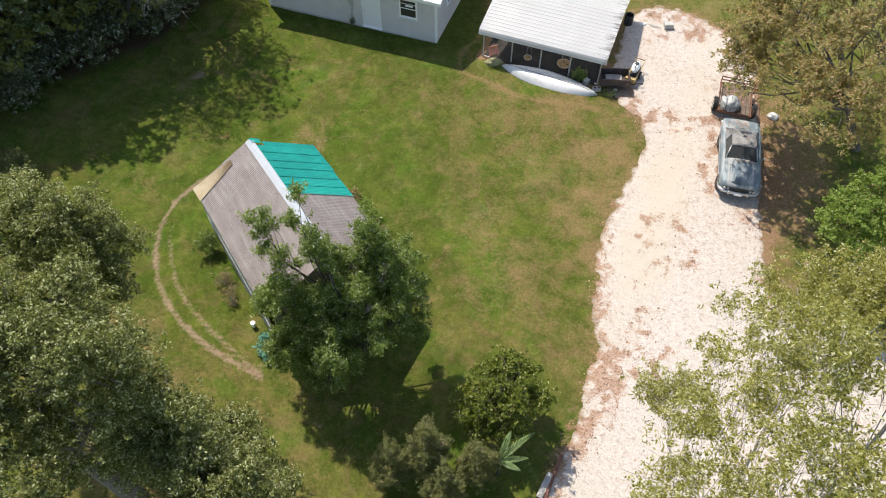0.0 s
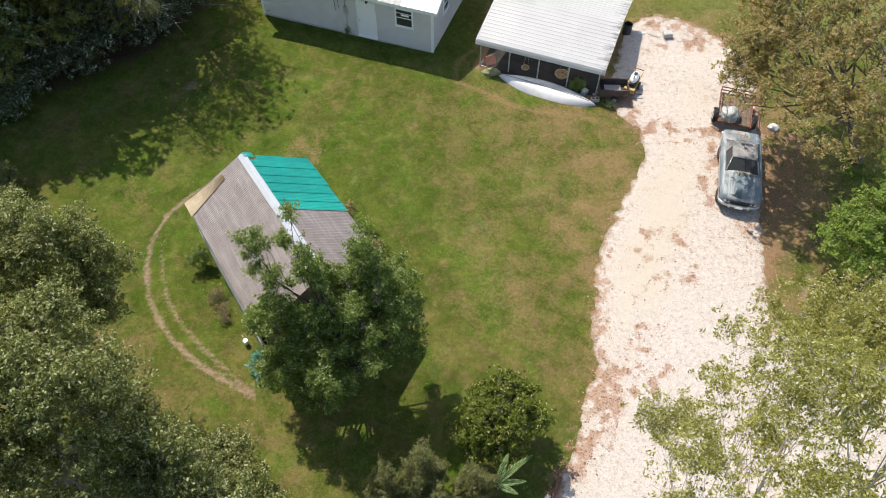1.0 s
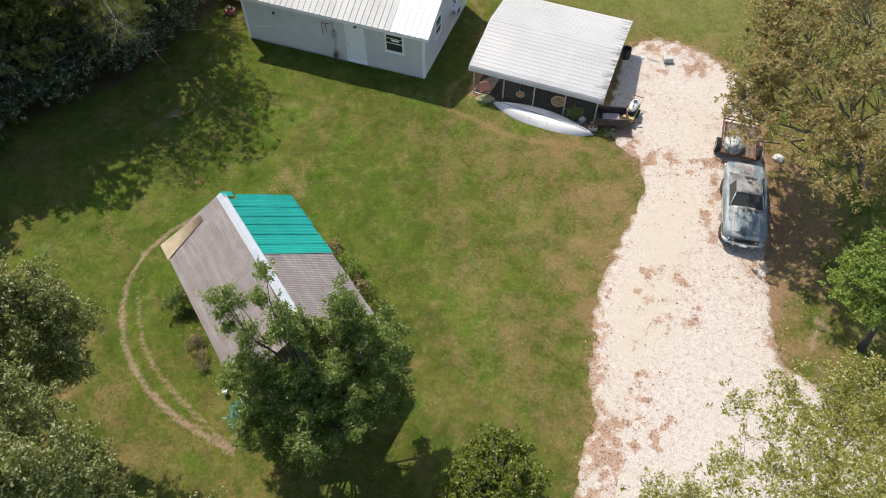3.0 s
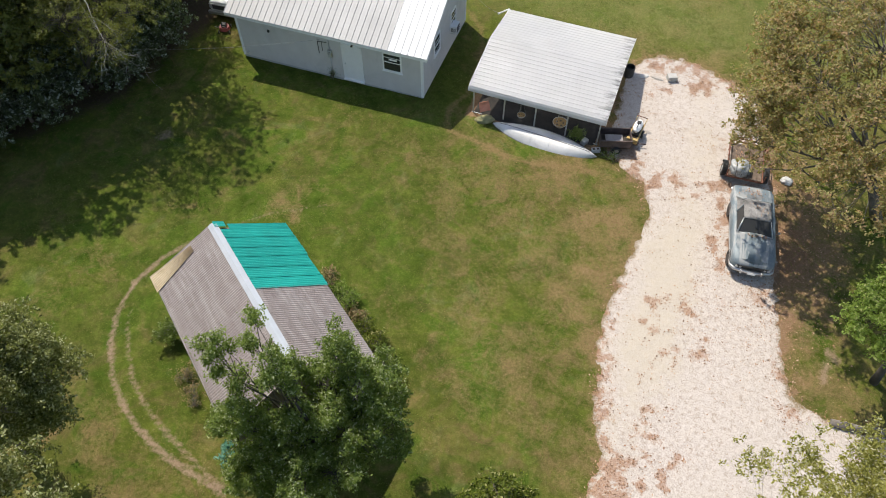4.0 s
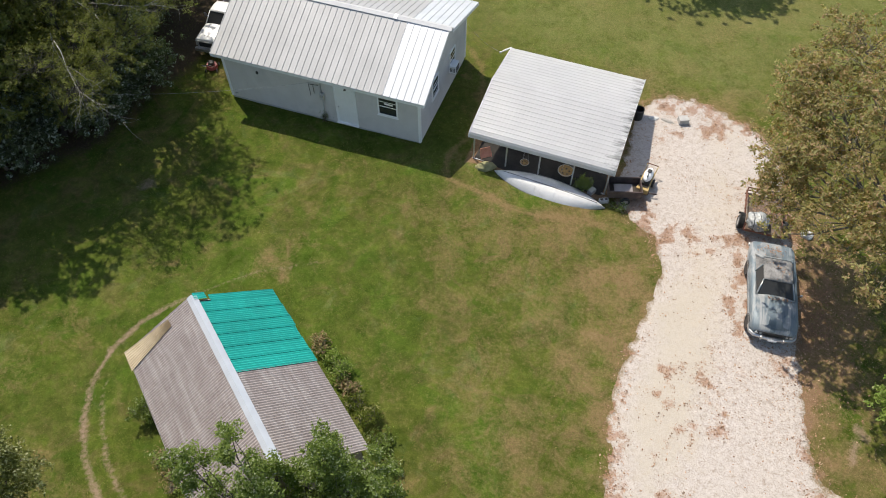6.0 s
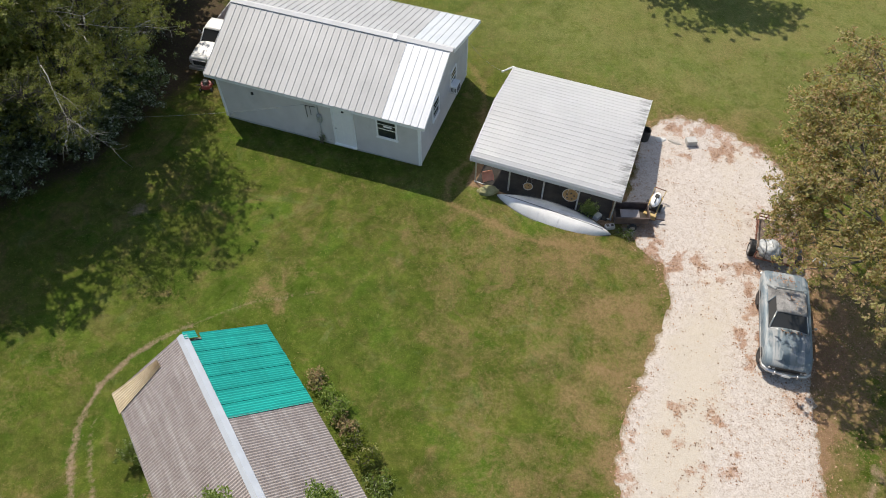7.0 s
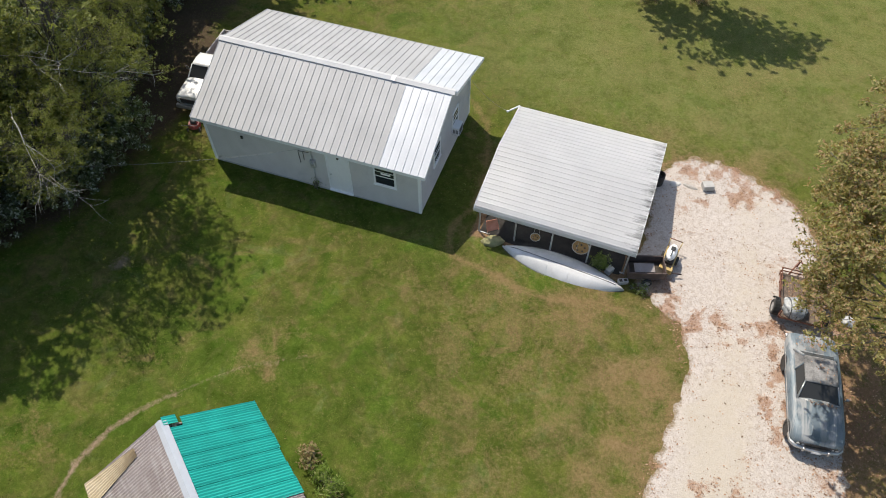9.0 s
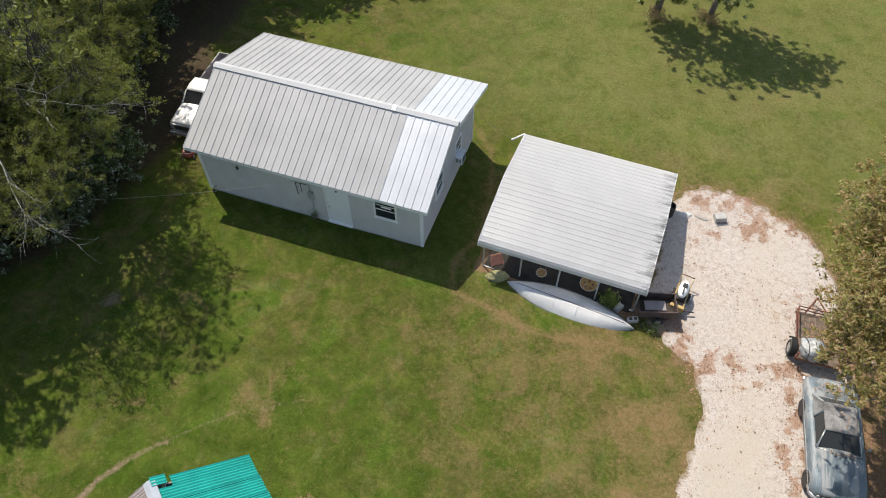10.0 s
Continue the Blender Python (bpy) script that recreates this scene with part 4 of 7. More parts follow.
def shed():
    # local x runs down the ridge, local y across to the teal side
    u0, n0 = 5.24, -12.11
    o = SU * u0 + SN * n0
    root = empty("shed", pose(o.x, o.y, 0, 0, 0, math.degrees(math.atan2(SU.y, SU.x))), "old corrugated shed with a partly teal metal roof", "shed")
    L, W, hr = 7.25, 2.6, 4.16
    low = {-1: 2.88, 1: 2.42}
    wy = W - 0.22
    M_SHEDWALL = rough_mat("pale_corrugated_wall", (0.60, 0.60, 0.59), (0.76, 0.76, 0.74), 1.5, 0.7, 0, 0.1, 30, 0.3, (0.25, 0.22, 0.18), 0.5)
    for s in (-1, 1):
        bm = bmesh.new()
        n = int((L - 0.4) / 0.1)
        a, b = [], []
        for i in range(n * 2 + 1):
            x = 0.2 + (L - 0.4) * i / (n * 2)
            y = s * ((W - 0.035 if s < 0 else wy) + (0.02 if i % 2 else 0))
            a.append(bm.verts.new((x, y, 0.0)))
            b.append(bm.verts.new((x, y, low[s] + 0.08)))
        for i in range(n * 2):
            bm.faces.new((a[i], a[i + 1], b[i + 1], b[i]))
        bmesh.ops.solidify(bm, geom=bm.faces[:], thickness=0.02)
        part("side_wall", bm, M_SHEDWALL, root)
    for x in (0.2, L - 0.2):
        part("end_wall", prism_bm([(-wy, 0), (wy, 0), (wy, low[1] + 0.115), (0, hr - 0.022), (-wy, low[-1] + 0.078)], x - 0.03, x + 0.03), M_WOOD, root)
    pitch, hgt = 0.094, 0.026
    # sheets lap one another in courses along the ridge; the lower course lies under the upper
    def slope(xa, xb, s, mat, fa, fb, lift, nm="roof_sheet", lab=""):
        ya, za = s * W * fb, hr + (low[s] - hr) * fb + lift
        yb, zb = s * W * fa, hr + (low[s] - hr) * fa + lift
        return part(nm, ribbed_sheet(xa, xb, ya, za, yb, zb, pitch, hgt, 0.008, "wave"), mat, root, lab)
    # weathered side
    k = 7
    for i in range(k):
        xa, xb = L * i / k, L * (i + 1) / k
        lift = 0.002 * (i % 2)
        slope(xa, min(xb, L), -1, M_OLDROOF, 0.5, 1.0, lift)
        slope(xa, min(xb, L), -1, M_OLDROOF, 0.02, 0.52, lift + 0.006)
    loose = slope(-0.06, 0.66, -1, M_YELLOW, 0.36, 1.02, 0.035, "loose_sheet", "yellowed fibreglass sheet, bent and loose")
    for v in loose.data.vertices:
        up = (1.02 + v.co.y / W) / 0.66
        f = (v.co.x + 0.06) / 0.72
        v.co.x = (1 - f) * (0.22 * up - 0.03) + f * (0.82 - 0.34 * up)
        v.co.z += 0.05 * math.sin(up * 2.4) * (1 - f) + 0.07 * max(0, up - 0.55) * math.sin(f * 3.1)
    # teal half, then weathered
    cut = 3.52
    laps = (0.35, 0.78, 1.36, 1.86, 2.44, 2.98, cut)
    for i, (xa, xb) in enumerate(zip(laps, laps[1:])):
        slope(xa, xb + 0.04, 1, M_TEAL, 0.02, 1.0 + 0.008 * (i % 3), 0.046 - 0.006 * i, "roof_sheet", "teal painted ribbed sheet")
    slope(0.0, 0.345, 1, M_TEAL, 0.2, 1.0, 0.012, "roof_sheet", "teal painted ribbed sheet")
    part("rafter", box_bm(0.16, 0.34, 0.24, 0.36, hr - 0.30, hr - 0.24, 0.01), M_YELLOW, root, "bare tan timber under the roof gap")
    slope(-0.06, 0.24, 1, M_TEAL, 0.03, 0.17, 0.10, "roof_sheet", "teal painted ribbed sheet")
    for i in range(4):
        xa, xb = cut + (L - cut) * i / 4, cut + (L - cut) * (i + 1) / 4
        slope(xa, min(xb, L), 1, M_OLDROOF, 0.5, 1.0, 0.003 * (i % 2))
        slope(xa, min(xb, L), 1, M_OLDROOF, 0.02, 0.52, 0.006 + 0.002 * (i % 2))
    part("ridge_cap", prism_bm([(-0.13, hr - 0.005), (0.02, hr + 0.085), (0.20, hr - 0.02), (0.20, hr - 0.04), (0.02, hr + 0.065), (-0.13, hr - 0.025)], 0.02, L + 0.03), M_CAP, root, "pale metal ridge flashing")
    for s in (-1, 1):
        part("eave_board", box_bm(0.4 if s < 0 else 0.02, L, *((-W + 0.004, -W + 0.03) if s < 0 else (W - 0.075, W - 0.045)), low[s] - (0.30 if s < 0 else 0.14), low[s] - 0.02, 0.003), M_WHITE if s < 0 else M_WOOD, root)
    part("wall_ledge", box_bm(0.4, L - 0.1, -W + 0.0, -W + 0.1, 1.55, 1.6, 0.005), M_SHEDWALL, root, "white painted ledge on the shed wall")
    part("purlin", box_bm(0.05, L - 0.1, 0.15, 0.22, hr - 0.30, hr - 0.20), M_WOOD, root)
    # the roof climbs a little towards the tree
    for ob in root.children:
        for v in ob.data.vertices:
            if v.co.z > 1.0:
                v.co.z += (0.07 + 0.045 * min(1, max(0, (v.co.z - 2.6) / 1.5))) * v.co.x
    return root


shed()

# ---- trees and shrubs ----
M_OAKBARK = rough_mat("lichened_oak_bark", (0.07, 0.06, 0.05), (0.22, 0.20, 0.17), 3, 0.9, 0, 0.6, 25)
tree("shade_tree", (3.5, -18.6, 0), "dense deep green tree beside the shed", L_SHED,
     [(-2.3, 0.1, 6.9, 0.36, 0.36, 2.1), (-1.95, 0.1, 5.8, 0.45, 0.4, 1.5), (-1.35, 0.7, 7.2, 0.36, 0.36, 2.3), (-0.75, 0.2, 6.3, 0.42, 0.42, 2.1), (-1.8, -0.6, 4.6, 0.8, 0.7, 2.0), (0.25, 1.8, 5.6, 0.45, 0.45, 2.1), (0.9, 1.6, 5.0, 0.5, 0.5, 2.2),
      (1.5, 1.4, 4.4, 0.55, 0.6, 1.9), (1.8, 0.8, 3.6, 0.6, 0.8, 1.6), (1.0, -0.7, 3.4, 0.8, 0.8, 1.6), (0.0, -1.2, 3.2, 0.8, 0.8, 1.6), (0.3, 0.4, 3.8, 1.2, 1.0, 2.0), (-0.9, -1.1, 3.1, 0.9, 0.7, 1.5), (-1.6, -1.3, 2.7, 0.8, 0.6, 1.1), (-1.2, -0.7, 3.9, 0.6, 0.5, 1.0), (-0.5, -0.3, 4.6, 0.6, 0.5, 1.4),
      (-2.8, -0.3, 3.2, 0.45, 0.4, 1.1), (-2.2, -1.0, 2.2, 0.6, 0.5, 0.9), (-1.3, -1.5, 1.5, 0.7, 0.5, 0.8), (-0.2, -1.5, 1.6, 0.7, 0.5, 0.9), (1.3, 2.3, 4.4, 0.45, 0.45, 1.3), (1.7, 1.9, 3.2, 0.5, 0.6, 1.1), (0.0, 2.3, 5.2, 0.35, 0.35, 1.0), (0.4, -1.9, 4.2, 0.4, 0.35, 0.7), (-0.95, 1.05, 5.2, 0.5, 0.45, 1.0), (-0.3, 1.4, 4.7, 0.6, 0.5, 1.1), (0.3, 1.0, 4.8, 0.6, 0.6, 1.1)],
     3, 108000, 0.045, 0.14, 420, 0.15, bark=M_DARKBARK, shoot=0.30, spray=22, droop=-0.6)
tree("oak_tree", (-6.7, -21.3, 0), "grey-green oak tree with a broad open crown", L_OAK,
     [(1.9, 0.9, 7.5, 1.8, 1.1, 1.5), (-0.1, -0.3, 7.2, 2.4, 2.0, 1.9), (3.5, 1, 6.3, 1.1, 1, 1.1), (1.9, 0.1, 5.4, 1.7, 1.5, 1.3), (0.7, 0.2, 4.0, 1.2, 1.0, 0.9), (0.45, -0.2, 2.6, 1.1, 1.0, 0.8)], 11, 110000, 0.046, 0.2, 140, 0.37)
tree("oak_tree", (-1.6, -25.6, 0), "tall grey-green oak tree with a dense crown", L_OAK,
     [(0.3, 1.0, 9.2, 2.7, 2.2, 2.2), (-2.6, 0.5, 8.8, 2.6, 2.6, 2.2), (1.4, 0.2, 6.8, 1.8, 1.9, 2.0), (-1.0, -2.2, 9.2, 3.2, 2.2, 2.2)], 12, 200000, 0.047, 0.28, 230, 0.40)
tree("oak_tree", (3.3, -26.5, 0), "smaller grey-green oak with a rounded crown", L_OAK,
     [(-0.4, 0.9, 6.9, 1.3, 1.0, 1.3), (-1.2, 1.8, 7.4, 1.0, 0.8, 1.2), (0.4, 1.0, 6.0, 1.1, 1.0, 1.1), (-1.8, 3.2, 2.8, 0.9, 0.6, 0.6), (-0.6, 2.9, 2.9, 0.9, 0.7, 0.6), (0.5, 2.1, 3.4, 0.8, 0.7, 0.7), (0.0, 0.2, 4.6, 1.5, 1.3, 1.5)], 13, 80000, 0.050, 0.16, 150, 0.36)
tree("pecan_tree", (15.4, -25.6, 0), "tall sparse yellow-green tree over the gravel drive", L_PALE,
     [(-2.1, 5.6, 8.2, 0.7, 0.6, 0.5), (-1.8, 6.2, 8.4, 0.6, 0.6, 0.5), (-1.2, 6.3, 9.2, 0.7, 0.5, 0.5), (-0.7, 8.0, 9.0, 0.6, 0.6, 0.5), (-1.5, 4.9, 9.8, 0.8, 0.6, 0.5), (-0.9, 5.6, 10.6, 0.8, 0.6, 0.6), (-0.5, 6.3, 11.1, 0.8, 0.7, 0.6),
      (-0.7, 4.6, 12.2, 0.8, 0.7, 0.6), (-1.2, 4.0, 11.6, 0.8, 0.7, 0.6), (0.3, 6.6, 11.0, 0.8, 0.8, 0.6), (-0.5, 4.8, 13.4, 0.8, 0.7, 0.7), (0.2, 5.2, 12.5, 0.9, 0.8, 0.7), (-0.4, 3.9, 14.2, 0.9, 0.8, 0.7), (-1.9, 3.2, 9.3, 0.8, 0.7, 0.5), (-1.5, 2.4, 10.3, 0.9, 0.8, 0.6), (-1.0, 2.0, 11.7, 1.0, 0.9, 0.6),
      (-0.4, 2.6, 12.3, 1.0, 0.9, 0.7), (-0.2, 1.9, 13.8, 1.1, 1.0, 0.8), (0.2, 3.0, 13.8, 1.0, 0.9, 0.8), (0.4, 1.4, 14.8, 1.1, 1.0, 0.8), (-1.8, 3.9, 10.4, 0.8, 0.6, 0.5)],
     21, 44000, 0.041, 0.085, 210, 0.33, 0.45, bark=M_PALEBARK, shoot=0.24, spray=18, limb=0.5)
tree("pecan_tree", (18.8, -20.8, 0), "tall sparse yellow-green tree beside the drive", L_PALE,
     [(-3.5, 2.8, 11.0, 0.85, 0.7, 0.6), (-2.6, 3.1, 11.4, 0.95, 0.8, 0.8), (-2.4, 1.9, 12.0, 0.95, 0.85, 0.85), (-1.6, 2.4, 12.6, 1.1, 1.0, 1.0), (-1.0, 1.1, 13.0, 1.2, 1.0, 1.0), (0.3, 1.8, 13.6, 1.5, 1.4, 1.2), (1.3, 0.8, 13.6, 1.5, 1.5, 1.4)], 22, 50000, 0.041, 0.11, 230, 0.30, 0.45, bark=M_PALEBARK, shoot=0.25, spray=18, limb=0.6)
tree("small_tree", (20.9, -8.6, 0), "small fresh green tree beside the drive", L_FRESH,
     [(-0.6, 0.7, 4.2, 1.3, 1.2, 1.3), (0.2, 1.7, 4.8, 1.2, 1.0, 1.1), (-1.9, -0.1, 4.1, 0.8, 0.85, 0.95), (-1.1, -0.4, 3.6, 0.9, 0.9, 1.0), (0.7, -0.2, 4.6, 1.3, 1.2, 1.2)], 23, 36000, 0.056, 0.13, 140, 0.26, bark=M_DARKBARK)
tree("oak_tree", (21.0, -0.4, 0), "spreading oak with browning leaves above the parked car", L_BROWN,
     [(-5, -0.8, 6.4, 1.8, 2.4, 1.4), (-5.8, 1.6, 6.6, 1.6, 1.8, 1.2), (-5.5, -0.6, 5.8, 0.9, 1.1, 0.8), (-5.9, 0.7, 5.4, 0.9, 0.9, 0.6), (-4.8, 3.6, 7.2, 2.2, 1.8, 1.4), (-3, -4.4, 5.6, 1.9, 1.8, 1.4), (-4.7, -3.4, 5.4, 1.3, 1.4, 1.2), (-6.4, 0.4, 5.6, 1, 1.6, 0.9), (-6.8, -0.6, 5.4, 0.6, 0.8, 0.5), (-6.7, -1.7, 5.4, 0.7, 0.8, 0.5), (-6.6, -2.5, 5.2, 1, 1.2, 0.8), (-6.7, -3.0, 5.2, 0.6, 0.8, 0.45), (-5.9, -3.4, 5.3, 0.8, 0.9, 0.6), (-6.3, -4.0, 5.0, 0.5, 0.5, 0.35), (-6.9, -1, 6, 0.9, 1.4, 0.9), (-6.7, 2.2, 6.4, 1, 1.4, 1), (-2, -2.8, 7, 2.6, 2.6, 1.7), (-1.2, 1.2, 8, 3.2, 3.2, 1.8), (-3.6, 0.2, 8, 2.6, 2.6, 1.4), (-0.6, -4.2, 6, 1, 1, 0.7)],
     24, 60000, 0.070, 0.19, 500, 0.34, bark=M_OAKBARK, shoot=0.30, spray=16)
tree("citrus_tree", (9.3, -18.62, 0), "round glossy citrus tree near the drive", L_CITRUS,
     [(0, 0, 2.0, 1.35, 1.3, 1.45), (-0.5, -0.5, 1.3, 1.1, 1.1, 0.9)], 25, 22000, 0.058, 0.09, 120, 0.24, category="tree", shoot=0.24, spray=20)
for k, (x, y, h) in enumerate(((7.4, -21.3, 3.6), (6.35, -21.9, 2.4), (9.05, -21.0, 2.5), (8.3, -22.2, 3.0))):
    tree("cedar_shrub", (x, y, 0), "grey-green feathery cedar shrub", L_GREY,
         [(0, 0, h * 0.34, 0.66, 0.66, h * 0.30), (0.0, 0, h * 0.76, 0.16, 0.16, h * 0.30), (0.45, 0.2, h * 0.55, 0.13, 0.13, h * 0.32), (-0.42, -0.1, h * 0.5, 0.13, 0.13, h * 0.32), (0.1, -0.45, h * 0.46, 0.14, 0.14, h * 0.3), (-0.2, 0.4, h * 0.58, 0.13, 0.13, h * 0.32)], 31 + k, 20000, 0.042, 0.06, 150, 0.12, 0.28, "shrub", "cedar shrubs", shoot=0.28, spray=34, fat=0.17, droop=-0.5)

# woods along the edge
wood_proto = []
for k in range(4):
    t = tree("forest_tree", (-14.5, -4.5, 0), "dark crowded woodland tree" if k % 2 else "olive green woodland tree", L_WOODS if k % 2 else L_OLIVE,
             [(0, 0, 5.2, 2.2, 2.2, 2.0), (1.0, -1.0, 3.0, 1.8, 1.8, 2.0), (-1.0, -0.8, 2.8, 1.8, 1.8, 1.8), (0.2, 1.3, 2.8, 1.7, 1.6, 1.8), (-0.6, 0.6, 6.4, 1.5, 1.5, 1.3)], 41 + k, 30000, 0.078, 0.15, 140, 0.5, group="woodland edge", bark=M_DARKBARK)
    wood_proto.append(t)
# those near (-20, -12) and (-23, -14) are unseen, added to shade the south-west ground
SPOTS = [(-16.6, -3.4, 1.02), (-15.8, -0.8, 0.95), (-18.6, -6.6, 1.48), (-19.9, -9.6, 1.32), (-17.4, -3.2, 1.25), (-18.2, 1.0, 1.05), (-19.8, -6.0, 1.2), (-21.4, -10.2, 1.1),
         (-19.3, 4.4, 1.1), (-20.6, -0.4, 1.25), (-19.4, 8.0, 1.1), (-23.4, 11.0, 1.3), (-22.4, -3.2, 1.3), (-23.6, 5.4, 1.3), (-24.2, -6.6, 1.3), (-24.2, -12.6, 1.2),
         (-17.6, 3.8, 1.0), (-18.4, 12.4, 1.0), (-17.4, 13.8, 1.2), (-14.6, 16.8, 1.1), (-11.6, 19.6, 1.0), (-25.5, 9.0, 1.4), (-19.8, -11.8, 1.35), (-22.6, -13.8, 1.4), (-19.6, -7.7, 1.35), (-21.0, -5.0, 1.45)]
rng_w = random.Random(7)
for k, (x, y, s) in enumerate(SPOTS):
    src = wood_proto[k % 4]
    m = pose(x, y, 0, 0, 0, rng_w.uniform(0, 360))
    if k < 4:
        src.matrix_world = m @ Matrix.Diagonal((s, s, s, 1))
    else:
        c = copy_thing(src, m)
        c.scale = (s, s, s * rng_w.uniform(0.9, 1.1))
edge_proto = None
for k, (x, y, s) in enumerate(((-14.7, -2.3, 1.15), (-16.0, -4.7, 1.1), (-16.7, -6.6, 1.2), (-15.2, -3.6, 1.1), (-17.2, -7.7, 1.1), (-17.9, -9.0, 1.1), (-18.6, -10.4, 1.1), (-19.2, -11.8, 1.1), (-20.6, -12.6, 1.0), (-14.6, -1.2, 1.1), (-16.6, 2.6, 0.9), (-18.0, 5.8, 1.0), (-18.6, 8.6, 0.9), (-18.0, -11.0, 0.8), (-22.6, -14.2, 1.0), (-18.6, 11.4, 1.0))):
    if edge_proto is None:
        edge_proto = tree("understorey_shrub", (x, y, 0), "dense dark shrub at the edge of the woods", L_UNDER,
                          [(0, 0, 1.2, 1.3, 1.3, 1.2), (0.3, -0.2, 2.2, 0.9, 0.9, 0.9)], 101, 12000, 0.075, 0.06, 60, 0.4, 0.5, "shrub", "woodland edge shrubs")
    else:
        copy_thing(edge_proto, pose(x, y, 0, 0, 0, k * 67)).scale = (s, s, s)
for k, (x, y, lobes, nl) in enumerate((
        (-13.4, -2.2, [(1.3, 0.2, 5.9, 1.3, 1.5, 0.8), (0.6, 1.0, 6.6, 1.4, 1.2, 0.8), (-0.6, -0.6, 6.2, 1.4, 1.4, 0.9), (1.2, -1.0, 4.8, 1.1, 1.2, 0.8), (2.6, 0.4, 6.0, 0.9, 0.9, 0.5), (2.5, -1.2, 6.0, 0.8, 0.9, 0.5), (2.9, 1.4, 6.2, 0.9, 0.8, 0.5)], 4000),
        (-14.3, -4.4, [(1.0, 0.2, 5.6, 1.4, 1.4, 0.9), (-0.4, 0.8, 6.8, 1.4, 1.3, 0.8), (1.6, -1.0, 4.8, 1.2, 1.1, 0.8), (3.4, -0.9, 6.0, 0.9, 0.9, 0.5), (2.4, -0.2, 6.6, 0.9, 0.9, 0.5)], 4200),
        (-14.2, -0.6, [(1.0, 0.0, 5.8, 1.3, 1.3, 0.8), (0.0, -0.5, 7.6, 1.4, 1.3, 0.8), (1.8, -0.8, 7.0, 1.2, 1.2, 0.7)], 2800),
        (-13.2, -6.2, [(0.8, 0.4, 4.6, 1.2, 1.2, 0.8), (0.2, -0.6, 6.2, 1.2, 1.2, 0.8), (2.0, -0.6, 5.6, 0.8, 0.9, 0.5)], 1700),
        (-15.0, 2.0, [(0.6, 0.2, 5.2, 1.1, 1.1, 0.7), (0.2, -0.6, 6.4, 1.2, 1.2, 0.8), (-0.2, 1.6, 6.2, 1.2, 1.2, 0.8)], 3200))):
    lobes = [(lx + 3.0, ly - 1.2, lz, rx, ry, rz) for lx, ly, lz, rx, ry, rz in lobes]
    tree("cedar_tree", (x - 3.0, y + 1.2, 0), "feathery olive cedar at the edge of the woods", L_OLIVE, lobes, 111 + k, int(nl * 2.8), 0.06, 0.13, 110, 0.30, 0.22, "tree", "cedars", M_DARKBARK, shoot=0.62, spray=60, droop=0.2, fat=0.11)

# high crowns, mostly unseen, added to throw shadow on lawn and truck side
for k, (x, y, r) in enumerate(((-13.2, -1.8, 2.1), (-17.3, 2.9, 1.5), (-20.0, 7.0, 1.8))):
    tree("shadow_oak", (x - 3.4, y + 1.0, 0), "tall thin-crowned oak above the view, added to shade the ground", L_OLIVE if k % 2 == 0 else L_WOODS,
         [(3.4, -1.0, 10.2, r, r, 0.9), (4.1, -1.6, 9.2, r * 0.8, r * 0.7, 0.8), (2.8, -0.5, 11.0, r * 0.7, r * 0.7, 0.7)], 121 + k, 800, 0.1, 0.15, 60, 0.62, 0.5, "tree", "tall oaks", M_DARKBARK)


def dead_limb(place, turn, seed, ln=3.2, dip=0):
    """A bleached bare branch that forks again and again."""
    rng = random.Random(seed)
    root = empty("dead_branch", pose(*place, 0, dip, turn), "bleached bare branch reaching out of the woods", "branch", "dead branches")
    bm = bmesh.new()

    def grow(p, d, length, r, depth):
        pts, q = [p], d
        for _ in range(4):
            q = (q + Vector((rng.gauss(0, 0.16), rng.gauss(0, 0.16), rng.gauss(-0.03, 0.12)))).normalized()
            pts.append(pts[-1] + q * length / 4)
        branch(bm, [tuple(a) for a in pts], [r * (1 - 0.17 * k) for k in range(5)], 5)
        if depth:
            for k in (1, 2, 3, 4):
                for _ in range(1 if k < 4 else 2):
                    e = (q + Vector((rng.gauss(0, 0.6), rng.gauss(0, 0.6), rng.gauss(-0.05, 0.35)))).normalized()
                    grow(pts[k], e, length * rng.uniform(0.4, 0.62), r * 0.5, depth - 1)

    grow(Vector((0, 0, 0)), Vector((1, 0, 0.1)).normalized(), ln, 0.024, 2)
    part("limb", bm, M_DEAD, root)
    return root


dead_limb((-12.9, -5.5, 6.6), -20, 5, 2.3, 24)
dead_limb((-14.2, -4.5, 5.9), -32, 6, 3.2, 12)
dead_limb((-15.6, -3.0, 6.6), -15, 8, 2.8)
dead_limb((-13.6, -2.6, 6.2), 10, 7, 2.4)
# trees behind the lawn
tree("oak_tree", (6.3, 18.8, 0), "spreading oak standing on the rear lawn", L_OAK,
     [(0.2, 0.4, 6.2, 2.8, 2.2, 2.0), (2.0, 0.8, 6.4, 2.0, 1.8, 1.7), (0.2, -0.2, 3.4, 1.6, 1.2, 1.1), (0.3, -0.4, 1.8, 1.2, 0.9, 0.8)], 61, 13500, 0.09, 0.17, 90, 0.65)
tree("oak_tree", (9.1, 19.3, 0), "forked oak standing on the rear lawn", L_OAK,
     [(-0.2, -0.2, 5.8, 2.2, 1.8, 1.8), (0.6, 0.8, 6.8, 1.7, 1.5, 1.3), (0.4, -0.2, 3.4, 1.5, 1.2, 1.1), (0.2, -0.5, 1.8, 1.2, 0.9, 0.8)], 62, 12000, 0.09, 0.15, 70, 0.65)

